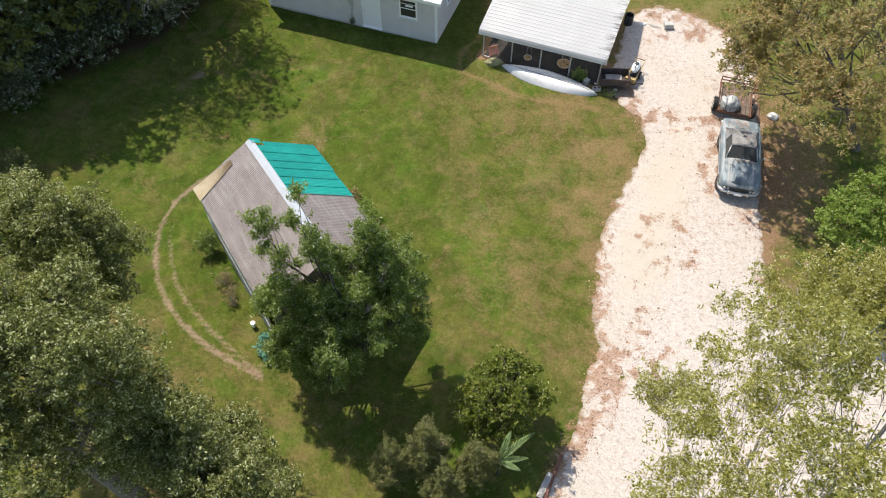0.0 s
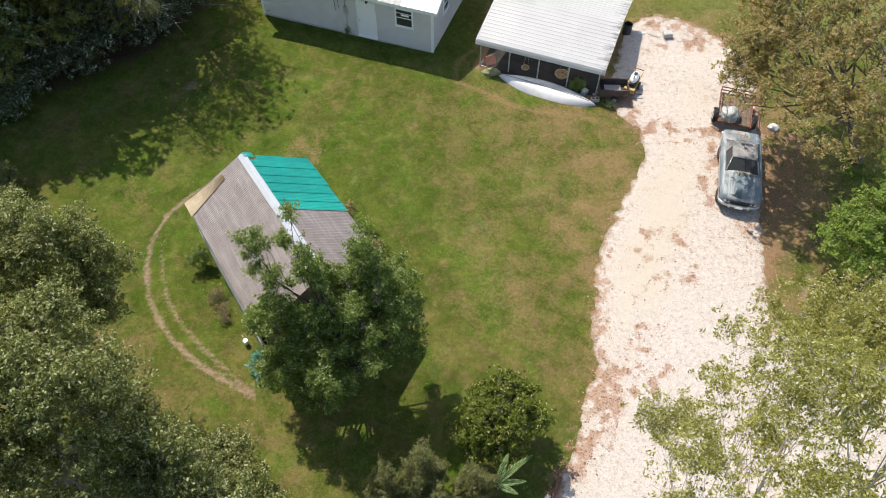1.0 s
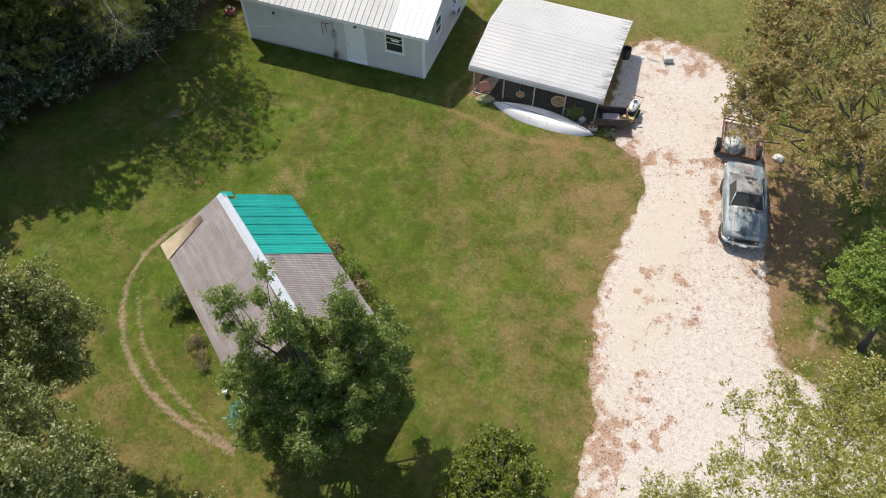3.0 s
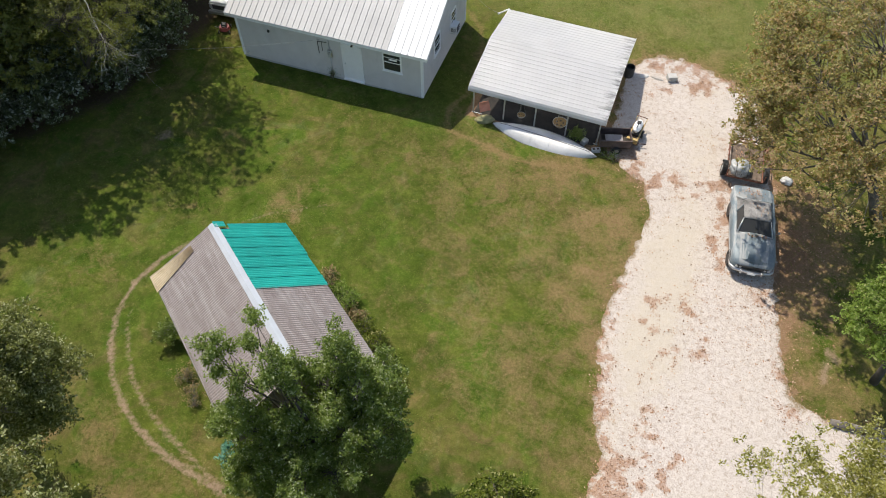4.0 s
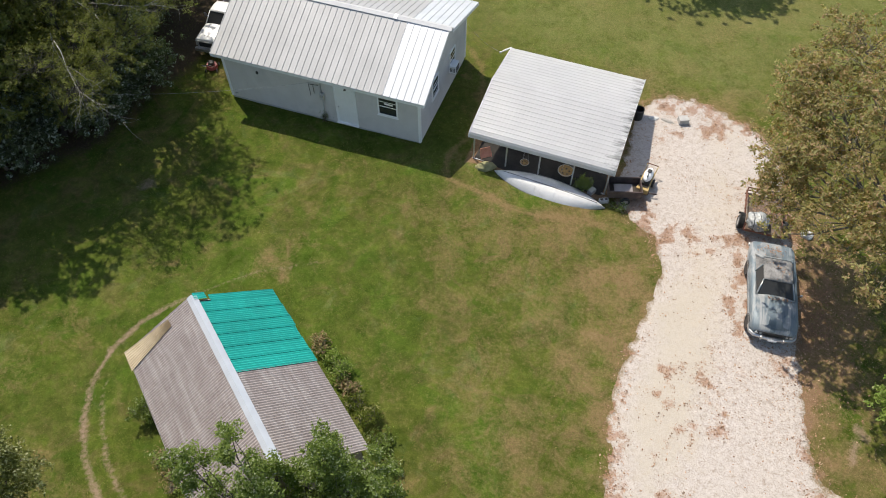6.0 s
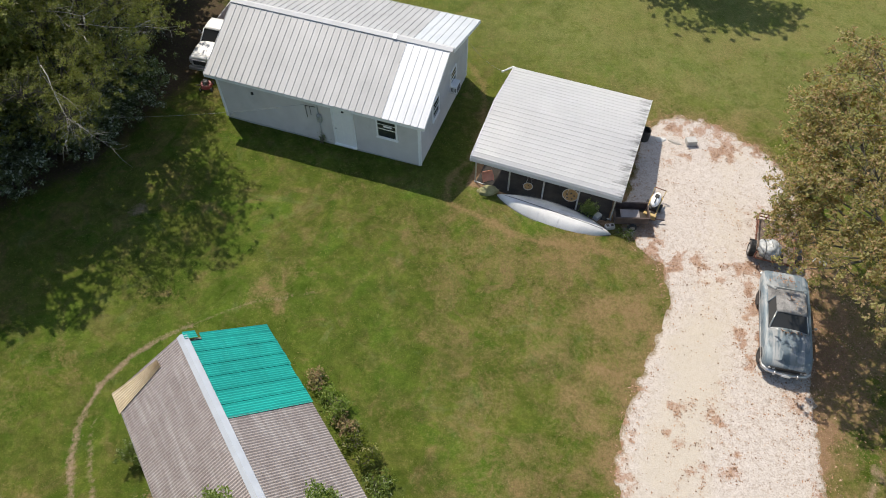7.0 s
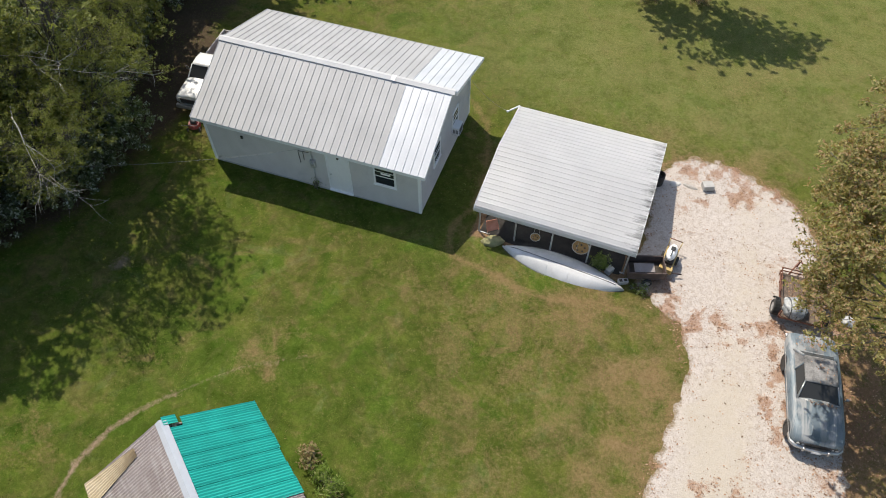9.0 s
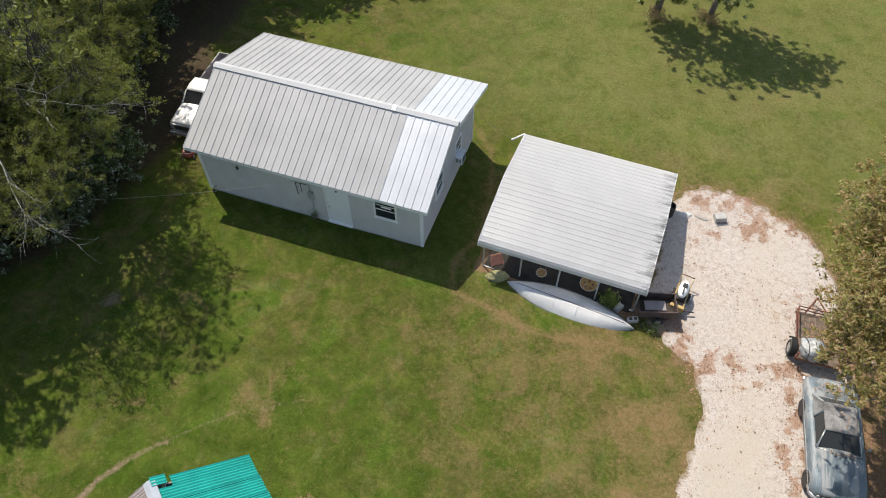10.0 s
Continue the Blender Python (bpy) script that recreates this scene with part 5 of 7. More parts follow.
# ---- vehicles ----
M_TYRE = rough_mat("dusty_rubber", (0.025, 0.025, 0.025), (0.07, 0.066, 0.06), 8, 0.85)
M_CHROME = rough_mat("dull_chrome", (0.42, 0.43, 0.44), (0.62, 0.62, 0.62), 6, 0.42, 0.85, 0.03)
M_BLACK = rough_mat("black_plastic", (0.02, 0.02, 0.02), (0.05, 0.05, 0.05), 8, 0.6)
M_LAMP, _n, _l, _p = material("lamp_glass", 0.1, 0, 0.6)
_p.inputs["Base Color"].default_value = (0.45, 0.45, 0.44, 1)
M_RUST = rough_mat("rusty_red_steel", (0.13, 0.055, 0.035), (0.27, 0.13, 0.09), 4, 0.8, 0.1, 0.2, 50, 0.3, (0.08, 0.04, 0.03), 0.5)


def sun_faded(name, base, faded, spots, scale=1.0):
    m, n, l, p = material(name, 0.5, 0.1, 0.35)
    v = coords(n)
    mp = n.new("ShaderNodeMapping")
    mp.inputs["Scale"].default_value = (2.8 * scale, 0.5 * scale, 1.0)
    l.new(v, mp.inputs["Vector"])
    a = noise_tex(n, l, mp.outputs["Vector"], 1.3, 6, 0.6, 0.5)
    b = noise_tex(n, l, v, 14, 5, 0.7)
    col = mixc(n, l, ramp(n, l, a, [(0.47, (0, 0, 0)), (0.56, (0.9,) * 3)]), base, faded)
    c = noise_tex(n, l, mp.outputs["Vector"], 2.1, 5, 0.7, 0.8)
    col = mixc(n, l, ramp(n, l, c, [(0.57, (0, 0, 0)), (0.72, (0.7,) * 3)]), col, spots)
    col = mixc(n, l, ramp(n, l, b, [(0.5, (0, 0, 0)), (0.75, (0.16,) * 3)]), col, (0.33, 0.31, 0.28))
    l.new(col, p.inputs["Base Color"])
    l.new(ramp(n, l, a, [(0.4, (0.42,) * 3), (0.6, (0.68,) * 3)]), p.inputs["Roughness"])
    return m


M_CARGLASS, _n, _l, _p = material("dusty_dark_car_glass", 0.16, 0, 0.25)
_p.inputs["Base Color"].default_value = (0.045, 0.047, 0.048, 1)
M_CARBLUE = sun_faded("faded_blue_grey_paint", (0.150, 0.190, 0.215), (0.33, 0.34, 0.34), (0.05, 0.085, 0.12))
M_VINYL = rough_mat("peeling_dark_vinyl", (0.07, 0.07, 0.07), (0.36, 0.35, 0.34), 2.6, 0.8, 0, 0.2, 20, 0.3, (0.42, 0.40, 0.38), 0.6)
M_TRUCKWHITE = rough_mat("white_vehicle_paint", (0.66, 0.66, 0.64), (0.80, 0.80, 0.78), 1.6, 0.3, 0, 0.02, 20, 0.6, (0.45, 0.42, 0.36), 0.45)


def loft(sections, bm=None):
    """Skins rows of points, one row for each section."""
    own = bm if bm is not None else bmesh.new()
    rows = [[own.verts.new(p) for p in s] for s in sections]
    for a, b in zip(rows, rows[1:]):
        for i in range(len(a) - 1):
            f = own.faces.new((a[i], a[i + 1], b[i + 1], b[i]))
            f.smooth = True
    own.faces.new(rows[0])
    own.faces.new(rows[-1][::-1])
    bmesh.ops.recalc_face_normals(own, faces=own.faces[:])
    return own


def body_section(y, w, z0, belt, top, crown=0.03):
    half = [(w * 0.93, z0), (w * 0.99, z0 + 0.12), (w, (z0 + belt) * 0.5), (w * 0.985, belt - 0.03), (w * 0.95, belt), (w * 0.86, top - 0.005), (w * 0.5, top + crown * 0.8), (0, top + crown)]
    return [(x, y, z) for x, z in half] + [(-x, y, z) for x, z in half[-2::-1]]


def wheel_part(parent, x, y, r, w, turn=0.0, rim_label=""):
    e = new("wheel")
    e.parent = parent
    e.matrix_local = pose(x, y, r, 0, 0, turn)
    bm = bmesh.new()
    prof = [(-w / 2, r * 0.62), (-w / 2, r * 0.9), (-w * 0.35, r), (w * 0.35, r), (w / 2, r * 0.9), (w / 2, r * 0.62)]
    n = 20
    rows = [[bm.verts.new((px, pr * math.cos(k * math.tau / n), pr * math.sin(k * math.tau / n))) for px, pr in prof] for k in range(n)]
    for k in range(n):
        a, b = rows[k], rows[(k + 1) % n]
        for i in range(len(prof)):
            f = bm.faces.new((a[i], a[(i + 1) % len(prof)], b[(i + 1) % len(prof)], b[i]))
            f.smooth = True
    bmesh.ops.recalc_face_normals(bm, faces=bm.faces[:])
    part("tyre", bm, M_TYRE, e)
    bm = tube_bm((-w * 0.42, 0, 0), (w * 0.42, 0, 0), r * 0.63, None, 16)
    tube_bm((-w * 0.5, 0, 0), (w * 0.5, 0, 0), r * 0.22, None, 10, bm)
    part("rim", bm, M_CHROME, e, rim_label)
    return e


def quad_pane(parent, pts, mat, name="pane", t=0.006):
    """A thin pane through four corners."""
    bm = bmesh.new()
    v = [Vector(p) for p in pts]
    nrm = (v[1] - v[0]).cross(v[3] - v[0]).normalized() * t
    a = [bm.verts.new(p) for p in v]
    b = [bm.verts.new(p - nrm) for p in v]
    bm.faces.new(a)
    bm.faces.new(b[::-1])
    for i in range(4):
        bm.faces.new((a[i], b[i], b[(i + 1) % 4], a[(i + 1) % 4]))
    bmesh.ops.recalc_face_normals(bm, faces=bm.faces[:])
    return part(name, bm, mat, parent)


def greenhouse(parent, y, zb, zt, wb, wt, paint, roof_mat, glass, quarter=None):
    """Cabin with pillars and glass: y = windscreen base, roof front, roof rear, rear glass base."""
    y0, y1, y2, y3 = y
    secs = []
    for yy, w, z in ((y1 - 0.02, wt * 0.97, zt - 0.02), (y1 + 0.12, wt, zt + 0.005), ((y1 + y2) / 2, wt * 1.01, zt + 0.02), (y2 - 0.1, wt, zt + 0.005), (y2 + 0.02, wt * 0.96, zt - 0.03)):
        half = [(w * 0.97, z - 0.05), (w, z - 0.02), (w * 0.93, z + 0.015), (w * 0.5, z + 0.035), (0, z + 0.04)]
        secs.append([(a, yy, b) for a, b in half] + [(-a, yy, b) for a, b in half[-2::-1]])
    part("roof", loft(secs), roof_mat, parent, "mottled weathered roof")
    for s in (-1, 1):
        bm = bmesh.new()
        for (ya, xa, za), (yb, xb, zbb), r in (((y0, wb * 0.97, zb), (y1, wt * 0.96, zt - 0.03), 0.035), ((y3, wb * 0.97, zb), (y2, wt * 0.95, zt - 0.03), 0.06),
                                              (((y0 + y3) / 2 + 0.15, wb, zb), ((y1 + y2) / 2 + 0.2, wt, zt - 0.03), 0.03), ((y0 + 0.02, wb, zb), (y3, wb, zb), 0.025)):
            tube_bm((s * xa, ya, za), (s * xb, yb, zbb), r, r * 0.8, 6, bm)
        part("pillar", bm, paint, parent)
        m0, m1 = (y0 + y3) / 2 + 0.15, (y1 + y2) / 2 + 0.2
        quad_pane(parent, [(s * wb * 0.985, y0 + 0.1, zb), (s * wb * 0.985, m0, zb), (s * wt * 0.985, m1, zt - 0.03), (s * wt * 0.985, y1 + 0.05, zt - 0.03)], glass, "side_glass")
        quad_pane(parent, [(s * wb * 0.985, m0 + 0.05, zb), (s * wb * 0.985, y3 - 0.05, zb), (s * wt * 0.985, y2 - 0.05, zt - 0.03), (s * wt * 0.985, m1 + 0.05, zt - 0.03)], quarter or glass, "quarter_panel" if quarter else "side_glass")
    quad_pane(parent, [(-wb * 0.95, y0, zb), (wb * 0.95, y0, zb), (wt * 0.93, y1 - 0.01, zt - 0.02), (-wt * 0.93, y1 - 0.01, zt - 0.02)], glass, "windscreen")
    quad_pane(parent, [(wb * 0.93, y3, zb), (-wb * 0.93, y3, zb), (-wt * 0.91, y2, zt - 0.03), (wt * 0.91, y2, zt - 0.03)], glass, "rear_glass")
    part("cabin_lining", box_bm(-wb * 0.9, wb * 0.9, y0 + 0.3, y3 - 0.25, zb - 0.25, zb - 0.05), M_BLACK, parent)


def sedan():
    root = empty("car", pose(15.80, -3.33, 0.03, 0, 0, 5.6), "faded blue-grey two-door car with dull chrome bumper", "car")
    S = body_section
    body = loft([S(-2.20, 0.66, 0.36, 0.62, 0.70), S(-2.12, 0.78, 0.28, 0.72, 0.79), S(-1.95, 0.835, 0.25, 0.78, 0.85), S(-1.6, 0.865, 0.24, 0.82, 0.88), S(-0.5, 0.875, 0.24, 0.85, 0.91), S(0.6, 0.88, 0.24, 0.86, 0.90),
                 S(1.4, 0.875, 0.25, 0.85, 0.91), S(2.0, 0.85, 0.28, 0.82, 0.88), S(2.2, 0.80, 0.32, 0.78, 0.82)])
    part("body", body, M_CARBLUE, root)
    # raised spine of the bonnet and its shut lines
    part("bonnet", loft([[(-0.60, -1.96, 0.853), (-0.25, -2.08, 0.868), (0, -2.12, 0.878), (0.25, -2.08, 0.868), (0.60, -1.96, 0.853)],
                         [(-0.72, -1.3, 0.897), (-0.28, -1.3, 0.925), (0, -1.3, 0.945), (0.28, -1.3, 0.925), (0.72, -1.3, 0.897)],
                         [(-0.70, -0.55, 0.915), (-0.30, -0.55, 0.945), (0, -0.55, 0.953), (0.30, -0.55, 0.945), (0.70, -0.55, 0.915)]]), M_CARBLUE, root, "sun-bleached bonnet")
    part("boot_lid", loft([[(-0.66, 1.42, 0.915), (0, 1.42, 0.952), (0.66, 1.42, 0.915)], [(-0.66, 1.9, 0.895), (0, 1.9, 0.932), (0.66, 1.9, 0.895)], [(-0.64, 2.13, 0.855), (0, 2.13, 0.885), (0.64, 2.13, 0.855)]]), M_CARBLUE, root)
    greenhouse(root, (-0.62, -0.06, 0.98, 1.42), 0.9, 1.30, 0.72, 0.55, M_CARBLUE, M_VINYL, M_CARGLASS, M_VINYL)
    for sx in (-1, 1):
        part("windscreen_trim", tube_bm((sx * 0.70, -0.63, 0.92), (sx * 0.54, -0.07, 1.29), 0.018, None, 6), M_CHROME, root, "pale metal windscreen trim")
    part("windscreen_trim", tube_bm((-0.70, -0.64, 0.925), (0.70, -0.64, 0.925), 0.016, None, 6), M_CHROME, root, "pale metal windscreen trim")
    # the bumper sweeps back from its middle and wraps round the wings
    bm = loft([[(x, y + dy, z) for dy, z in ((0, 0.40), (-0.05, 0.43), (-0.05, 0.51), (0, 0.54), (0.05, 0.54), (0.05, 0.40))] for x, y in ((-0.89, -1.86), (-0.86, -2.10), (-0.70, -2.24), (-0.25, -2.31), (0, -2.33), (0.25, -2.31), (0.70, -2.24), (0.86, -2.10), (0.89, -1.86))])
    for s in (-1, 1):
        box_bm(s * 0.40 - 0.04, s * 0.40 + 0.04, -2.37, -2.22, 0.37, 0.56, 0.015, bm)
    part("bumper", bm, M_CHROME, root, "dull chrome bumper")
    part("bumper", box_bm(-0.84, 0.84, 2.2, 2.34, 0.42, 0.55, 0.03), M_CHROME, root)
    bm = box_bm(-0.62, 0.62, -2.225, -2.17, 0.52, 0.71, 0.008)
    for k in range(9):
        box_bm(-0.43 + k * 0.105, -0.41 + k * 0.105, -2.25, -2.23, 0.56, 0.72, 0, bm)
    part("grille", bm, M_BLACK, root)
    part("plate", box_bm(-0.16, 0.16, -2.395, -2.385, 0.40, 0.53, 0.003), M_WHITE, root)
    for s in (-1, 1):
        for k in (0.56, 0.72):
            part("headlight", tube_bm((s * (k - 0.1), -2.235, 0.62), (s * (k - 0.1), -2.20, 0.62), 0.06, None, 14), M_LAMP, root)
        part("tail_lamp", box_bm(s * 0.62 - 0.14, s * 0.62 + 0.14, 2.19, 2.225, 0.62, 0.74, 0.01), rough_mat("red_lens", (0.25, 0.02, 0.02), (0.35, 0.03, 0.03), 5, 0.2), root)
        part("side_trim", box_bm(min(s * 0.872, s * 0.886), max(s * 0.872, s * 0.886), -1.9, 1.9, 0.50, 0.53), M_CHROME, root)
        for y in (-1.56, 1.13):
            part("wheel_arch", tube_bm((s * 0.80, y, 0.32), (s * 0.879, y, 0.32), 0.32, None, 20), M_BLACK, root)
            wheel_part(root, s * 0.775, y, 0.29, 0.18, 6 if y < 0 else 0)
    bm = tube_bm((0.86, -0.35, 0.88), (0.95, -0.33, 0.95), 0.012, None, 6)
    box_bm(0.91, 1.0, -0.37, -0.29, 0.92, 1.0, 0.02, bm)
    part("mirror", bm, M_CHROME, root, "chrome door mirror")
    root.scale = (1.0, 0.95, 1.0)
    return root


sedan()


def pickup():
    root = empty("pickup_truck", pose(-12.32, 4.68, 0.0, 0, 0, 3), "old white pickup truck parked beside the house", "truck")
    S = body_section
    part("body", loft([S(-2.42, 0.88, 0.55, 0.98, 1.05, 0.02), S(-2.36, 0.93, 0.5, 1.02, 1.10, 0.02), S(-1.5, 0.95, 0.48, 1.08, 1.14, 0.04), S(-0.95, 0.95, 0.48, 1.10, 1.16, 0.03), S(0.32, 0.95, 0.48, 1.10, 1.14, 0.0)]), M_TRUCKWHITE, root)
    greenhouse(root, (-1.24, -0.84, -0.02, 0.22), 1.13, 1.70, 0.88, 0.72, M_TRUCKWHITE, M_TRUCKWHITE, M_CARGLASS)
    bm = box_bm(-0.94, -0.86, 0.36, 2.6, 0.55, 1.12, 0.02)
    box_bm(0.86, 0.94, 0.36, 2.6, 0.55, 1.12, 0.02, bm)
    box_bm(-0.86, 0.86, 2.54, 2.6, 0.55, 1.1, 0.02, bm)
    box_bm(-0.86, 0.86, 0.36, 0.42, 0.55, 1.12, 0.02, bm)
    box_bm(-0.86, 0.86, 0.42, 2.54, 0.62, 0.68, 0, bm)
    part("bed", bm, rough_mat("grey_primer", (0.26, 0.25, 0.24), (0.4, 0.38, 0.36), 3, 0.6), root, "dull grey load bed")
    part("bumper", box_bm(-0.95, 0.95, -2.62, -2.46, 0.44, 0.62, 0.03), M_CHROME, root)
    bm = box_bm(-0.72, 0.72, -2.46, -2.42, 0.66, 0.92, 0.01)
    for k in range(3):
        box_bm(-0.7, 0.7, -2.475, -2.455, 0.69 + k * 0.08, 0.71 + k * 0.08, 0, bm)
    part("grille", bm, M_BLACK, root)
    part("grille_surround", box_bm(-0.9, 0.9, -2.47, -2.44, 0.93, 0.98, 0.006), M_CHROME, root)
    for s in (-1, 1):
        part("headlight", box_bm(s * 0.81 - 0.09, s * 0.81 + 0.09, -2.47, -2.43, 0.70, 0.88, 0.015), M_LAMP, root)
        for y in (-1.6, 1.5):
            part("wheel_arch", tube_bm((s * 0.86, y, 0.40), (s * 0.958, y, 0.40), 0.43, None, 20), M_BLACK, root)
            wheel_part(root, s * 0.88, y, 0.37, 0.22)
        bm = tube_bm((s * 0.93, -0.75, 1.2), (s * 1.06, -0.76, 1.28), 0.012, None, 6)
        box_bm(s * 1.1 - 0.07, s * 1.1 + 0.07, -0.78, -0.74, 1.2, 1.4, 0.01, bm)
        part("mirror", bm, M_CHROME, root)
    return root


pickup()


def truck_load():
    e = empty("tool_chest", pose(-12.1, 5.98, 0.685, 0, 0, 3), "dark red metal chest lying in the truck bed", "chest")
    part("chest", box_bm(-0.4, 0.4, -0.6, 0.6, 0, 0.55, 0.03), M_RUST, e)
    part("lid", box_bm(-0.42, 0.42, -0.62, 0.62, 0.555, 0.62, 0.02), M_RUST, e)


truck_load()


def mower(place, label):
    e = empty("lawn_mower", place, label, "mower")
    bm = bmesh.new()
    bmesh.ops.create_cone(bm, cap_ends=True, segments=20, radius1=0.30, radius2=0.26, depth=0.16, matrix=Matrix.Translation((0, 0, 0.2)))
    part("deck", bm, rough_mat("red_mower_paint", (0.20, 0.03, 0.03), (0.32, 0.07, 0.06), 4, 0.5), e, "faded red deck")
    part("engine", box_bm(-0.13, 0.13, -0.13, 0.13, 0.282, 0.46, 0.04), M_BLACK, e)
    for sx in (-1, 1):
        for sy in (-1, 1):
            wheel_part(e, sx * 0.28, sy * 0.26, 0.1, 0.05)
        part("handle", tube_bm((sx * 0.2, 0.2, 0.28), (sx * 0.2, 0.85, 0.92), 0.013, None, 7), M_GALV, e)
    part("handle_bar", tube_bm((-0.2, 0.85, 0.92), (0.2, 0.85, 0.92), 0.015, None, 7), M_BLACK, e)
    return e


mower(pose(-11.95, 1.5, 0, 0, 0, 200), "small red push mower in front of the truck")

# ---- beside and under the carport ----
M_HULL = rough_mat("scuffed_white_hull", (0.50, 0.50, 0.495), (0.68, 0.68, 0.67), 1.4, 0.42, 0.12, 0.03, 25, 0.5, (0.34, 0.34, 0.33), 0.6)


def canoe():
    c = Vector((6.22, -0.72, 0.03))
    root = empty("canoe", pose(c.x, c.y, c.z, 6, 0, -5.5), "white canoe lying keel up on the grass", "canoe")
    L, n, k = 2.58, 28, 10
    secs = []
    for i in range(n + 1):
        x = -L + 2 * L * i / n
        f = max(0.0, 1 - abs(x / L) ** 2.1)
        w = 0.61 * f ** 0.85 + 0.004
        h = 0.27 - 0.02 * abs(x / L) ** 2 - 0.14 * abs(x / L) ** 7
        row = []
        for j in range(2 * k + 1):
            a = -1 + j / k
            yy = w * math.copysign(abs(a) ** 0.8, a)
            zz = h * (1 - abs(a) ** 1.9) * (1 if f > 0.02 else 0.6) + (0.022 if j == k else 0)
            row.append((x, yy, zz))
        secs.append(row)
    bm = bmesh.new()
    rows = [[bm.verts.new(p) for p in s] for s in secs]
    for a, b in zip(rows, rows[1:]):
        for i in range(2 * k):
            f = bm.faces.new((a[i], a[i + 1], b[i + 1], b[i]))
            f.smooth = True
    bmesh.ops.recalc_face_normals(bm, faces=bm.faces[:])
    bmesh.ops.solidify(bm, geom=bm.faces[:], thickness=0.012)
    part("hull", bm, M_HULL, root)
    for s in (-1, 1):
        bm = bmesh.new()
        for a, b in zip(secs, secs[1:]):
            pa, pb = a[0 if s < 0 else -1], b[0 if s < 0 else -1]
            tube_bm((pa[0], pa[1], 0.02), (pb[0], pb[1], 0.02), 0.018, None, 6, bm, False)
        part("gunwale", bm, rough_mat("grey_aluminium", (0.12, 0.12, 0.12), (0.22, 0.22, 0.22), 5, 0.45, 0.5), root, "grey metal gunwale")
    bm = bmesh.new()
    for a, b in zip(secs[2:-2], secs[3:-2]):
        tube_bm((a[k][0], 0, a[k][2] + 0.004), (b[k][0], 0, b[k][2] + 0.004), 0.011, None, 5, bm, False)
    part("keel", bm, M_TYRE, root, "dark worn keel strip")
    for x in (-0.55, 0.35):
        bm = bmesh.new()
        i = round((x + L) / (2 * L) * n)
        row = secs[i]
        for a, b in zip(row[2:-2], row[3:-2]):
            tube_bm((x, a[1], a[2] + 0.004), (x, b[1], b[2] + 0.004), 0.008, None, 5, bm, False)
        part("seam", bm, M_GALV, root)
    return root


canoe()


def dump_cart():
    root = empty("dump_cart", pose(9.36, 0.03, 0, 0, 0, 17), "rusty brown steel dump trailer beside the carport", "trailer")
    L, W, z0, z1 = 0.72, 0.42, 0.34, 0.74
    for nm, a in (("floor", (-L, L, -W, W, z0, z0 + 0.03)), ("side_panel", (-L, L, -W, -W + 0.03, z0 + 0.03, z1)), ("side_panel", (-L, L, W - 0.03, W, z0 + 0.03, z1)),
                  ("end_panel", (L - 0.03, L, -W + 0.03, W - 0.03, z0 + 0.03, z1)), ("end_panel", (-L, -L + 0.03, -W + 0.03, W - 0.03, z0 + 0.03, z1))):
        part(nm, box_bm(*a, 0.005), M_CARTBROWN, root)
    for s in (-1, 1):
        part("rim_rail", box_bm(-L - 0.02, L + 0.02, s * W - 0.025, s * W + 0.025, z1 + 0.001, z1 + 0.03, 0.005), M_CARTBROWN, root)
        wheel_part(root, 0, 0, 0.2, 0.1).matrix_local = pose(0.05, s * (W + 0.08), 0.2, 0, 0, 90)
    part("axle", tube_bm((0.05, -W - 0.05, 0.2), (0.05, W + 0.05, 0.2), 0.025, None, 8), M_BLACK, root)
    part("bracket", box_bm(-0.02, 0.12, -W + 0.02, W - 0.02, 0.2, z0 - 0.001), M_BLACK, root)
    bm = tube_bm((L - 0.1, 0, 0.3), (L + 0.75, -0.05, 0.22), 0.03, None, 7)
    part("drawbar", bm, M_CARTBROWN, root)
    part("loose_panel", box_bm(-0.45, 0.35, -0.22, 0.2, z0 + 0.2, z0 + 0.225, 0.004), rough_mat("dull_grey_brown_sheet", (0.22, 0.19, 0.18), (0.34, 0.31, 0.30), 3, 0.6), root, "dull grey metal sheet lying inside")
    part("load", loft([[(-L + 0.05, -W + 0.05, z0 + 0.04), (-L + 0.05, 0, z0 + 0.10), (-L + 0.05, W - 0.05, z0 + 0.04)], [(0, -W + 0.05, z0 + 0.12), (0, 0, z0 + 0.19), (0, W - 0.05, z0 + 0.12)],
                       [(L - 0.05, -W + 0.05, z0 + 0.04), (L - 0.05, 0, z0 + 0.08), (L - 0.05, W - 0.05, z0 + 0.04)]]), M_DARK, root, "dark earth and leaves")
    return root


M_CARTBROWN = rough_mat("brown_weathered_steel", (0.06, 0.042, 0.038), (0.14, 0.105, 0.095), 3, 0.7, 0.1, 0.15, 40, 0.3, (0.27, 0.2, 0.17), 0.4)
dump_cart()


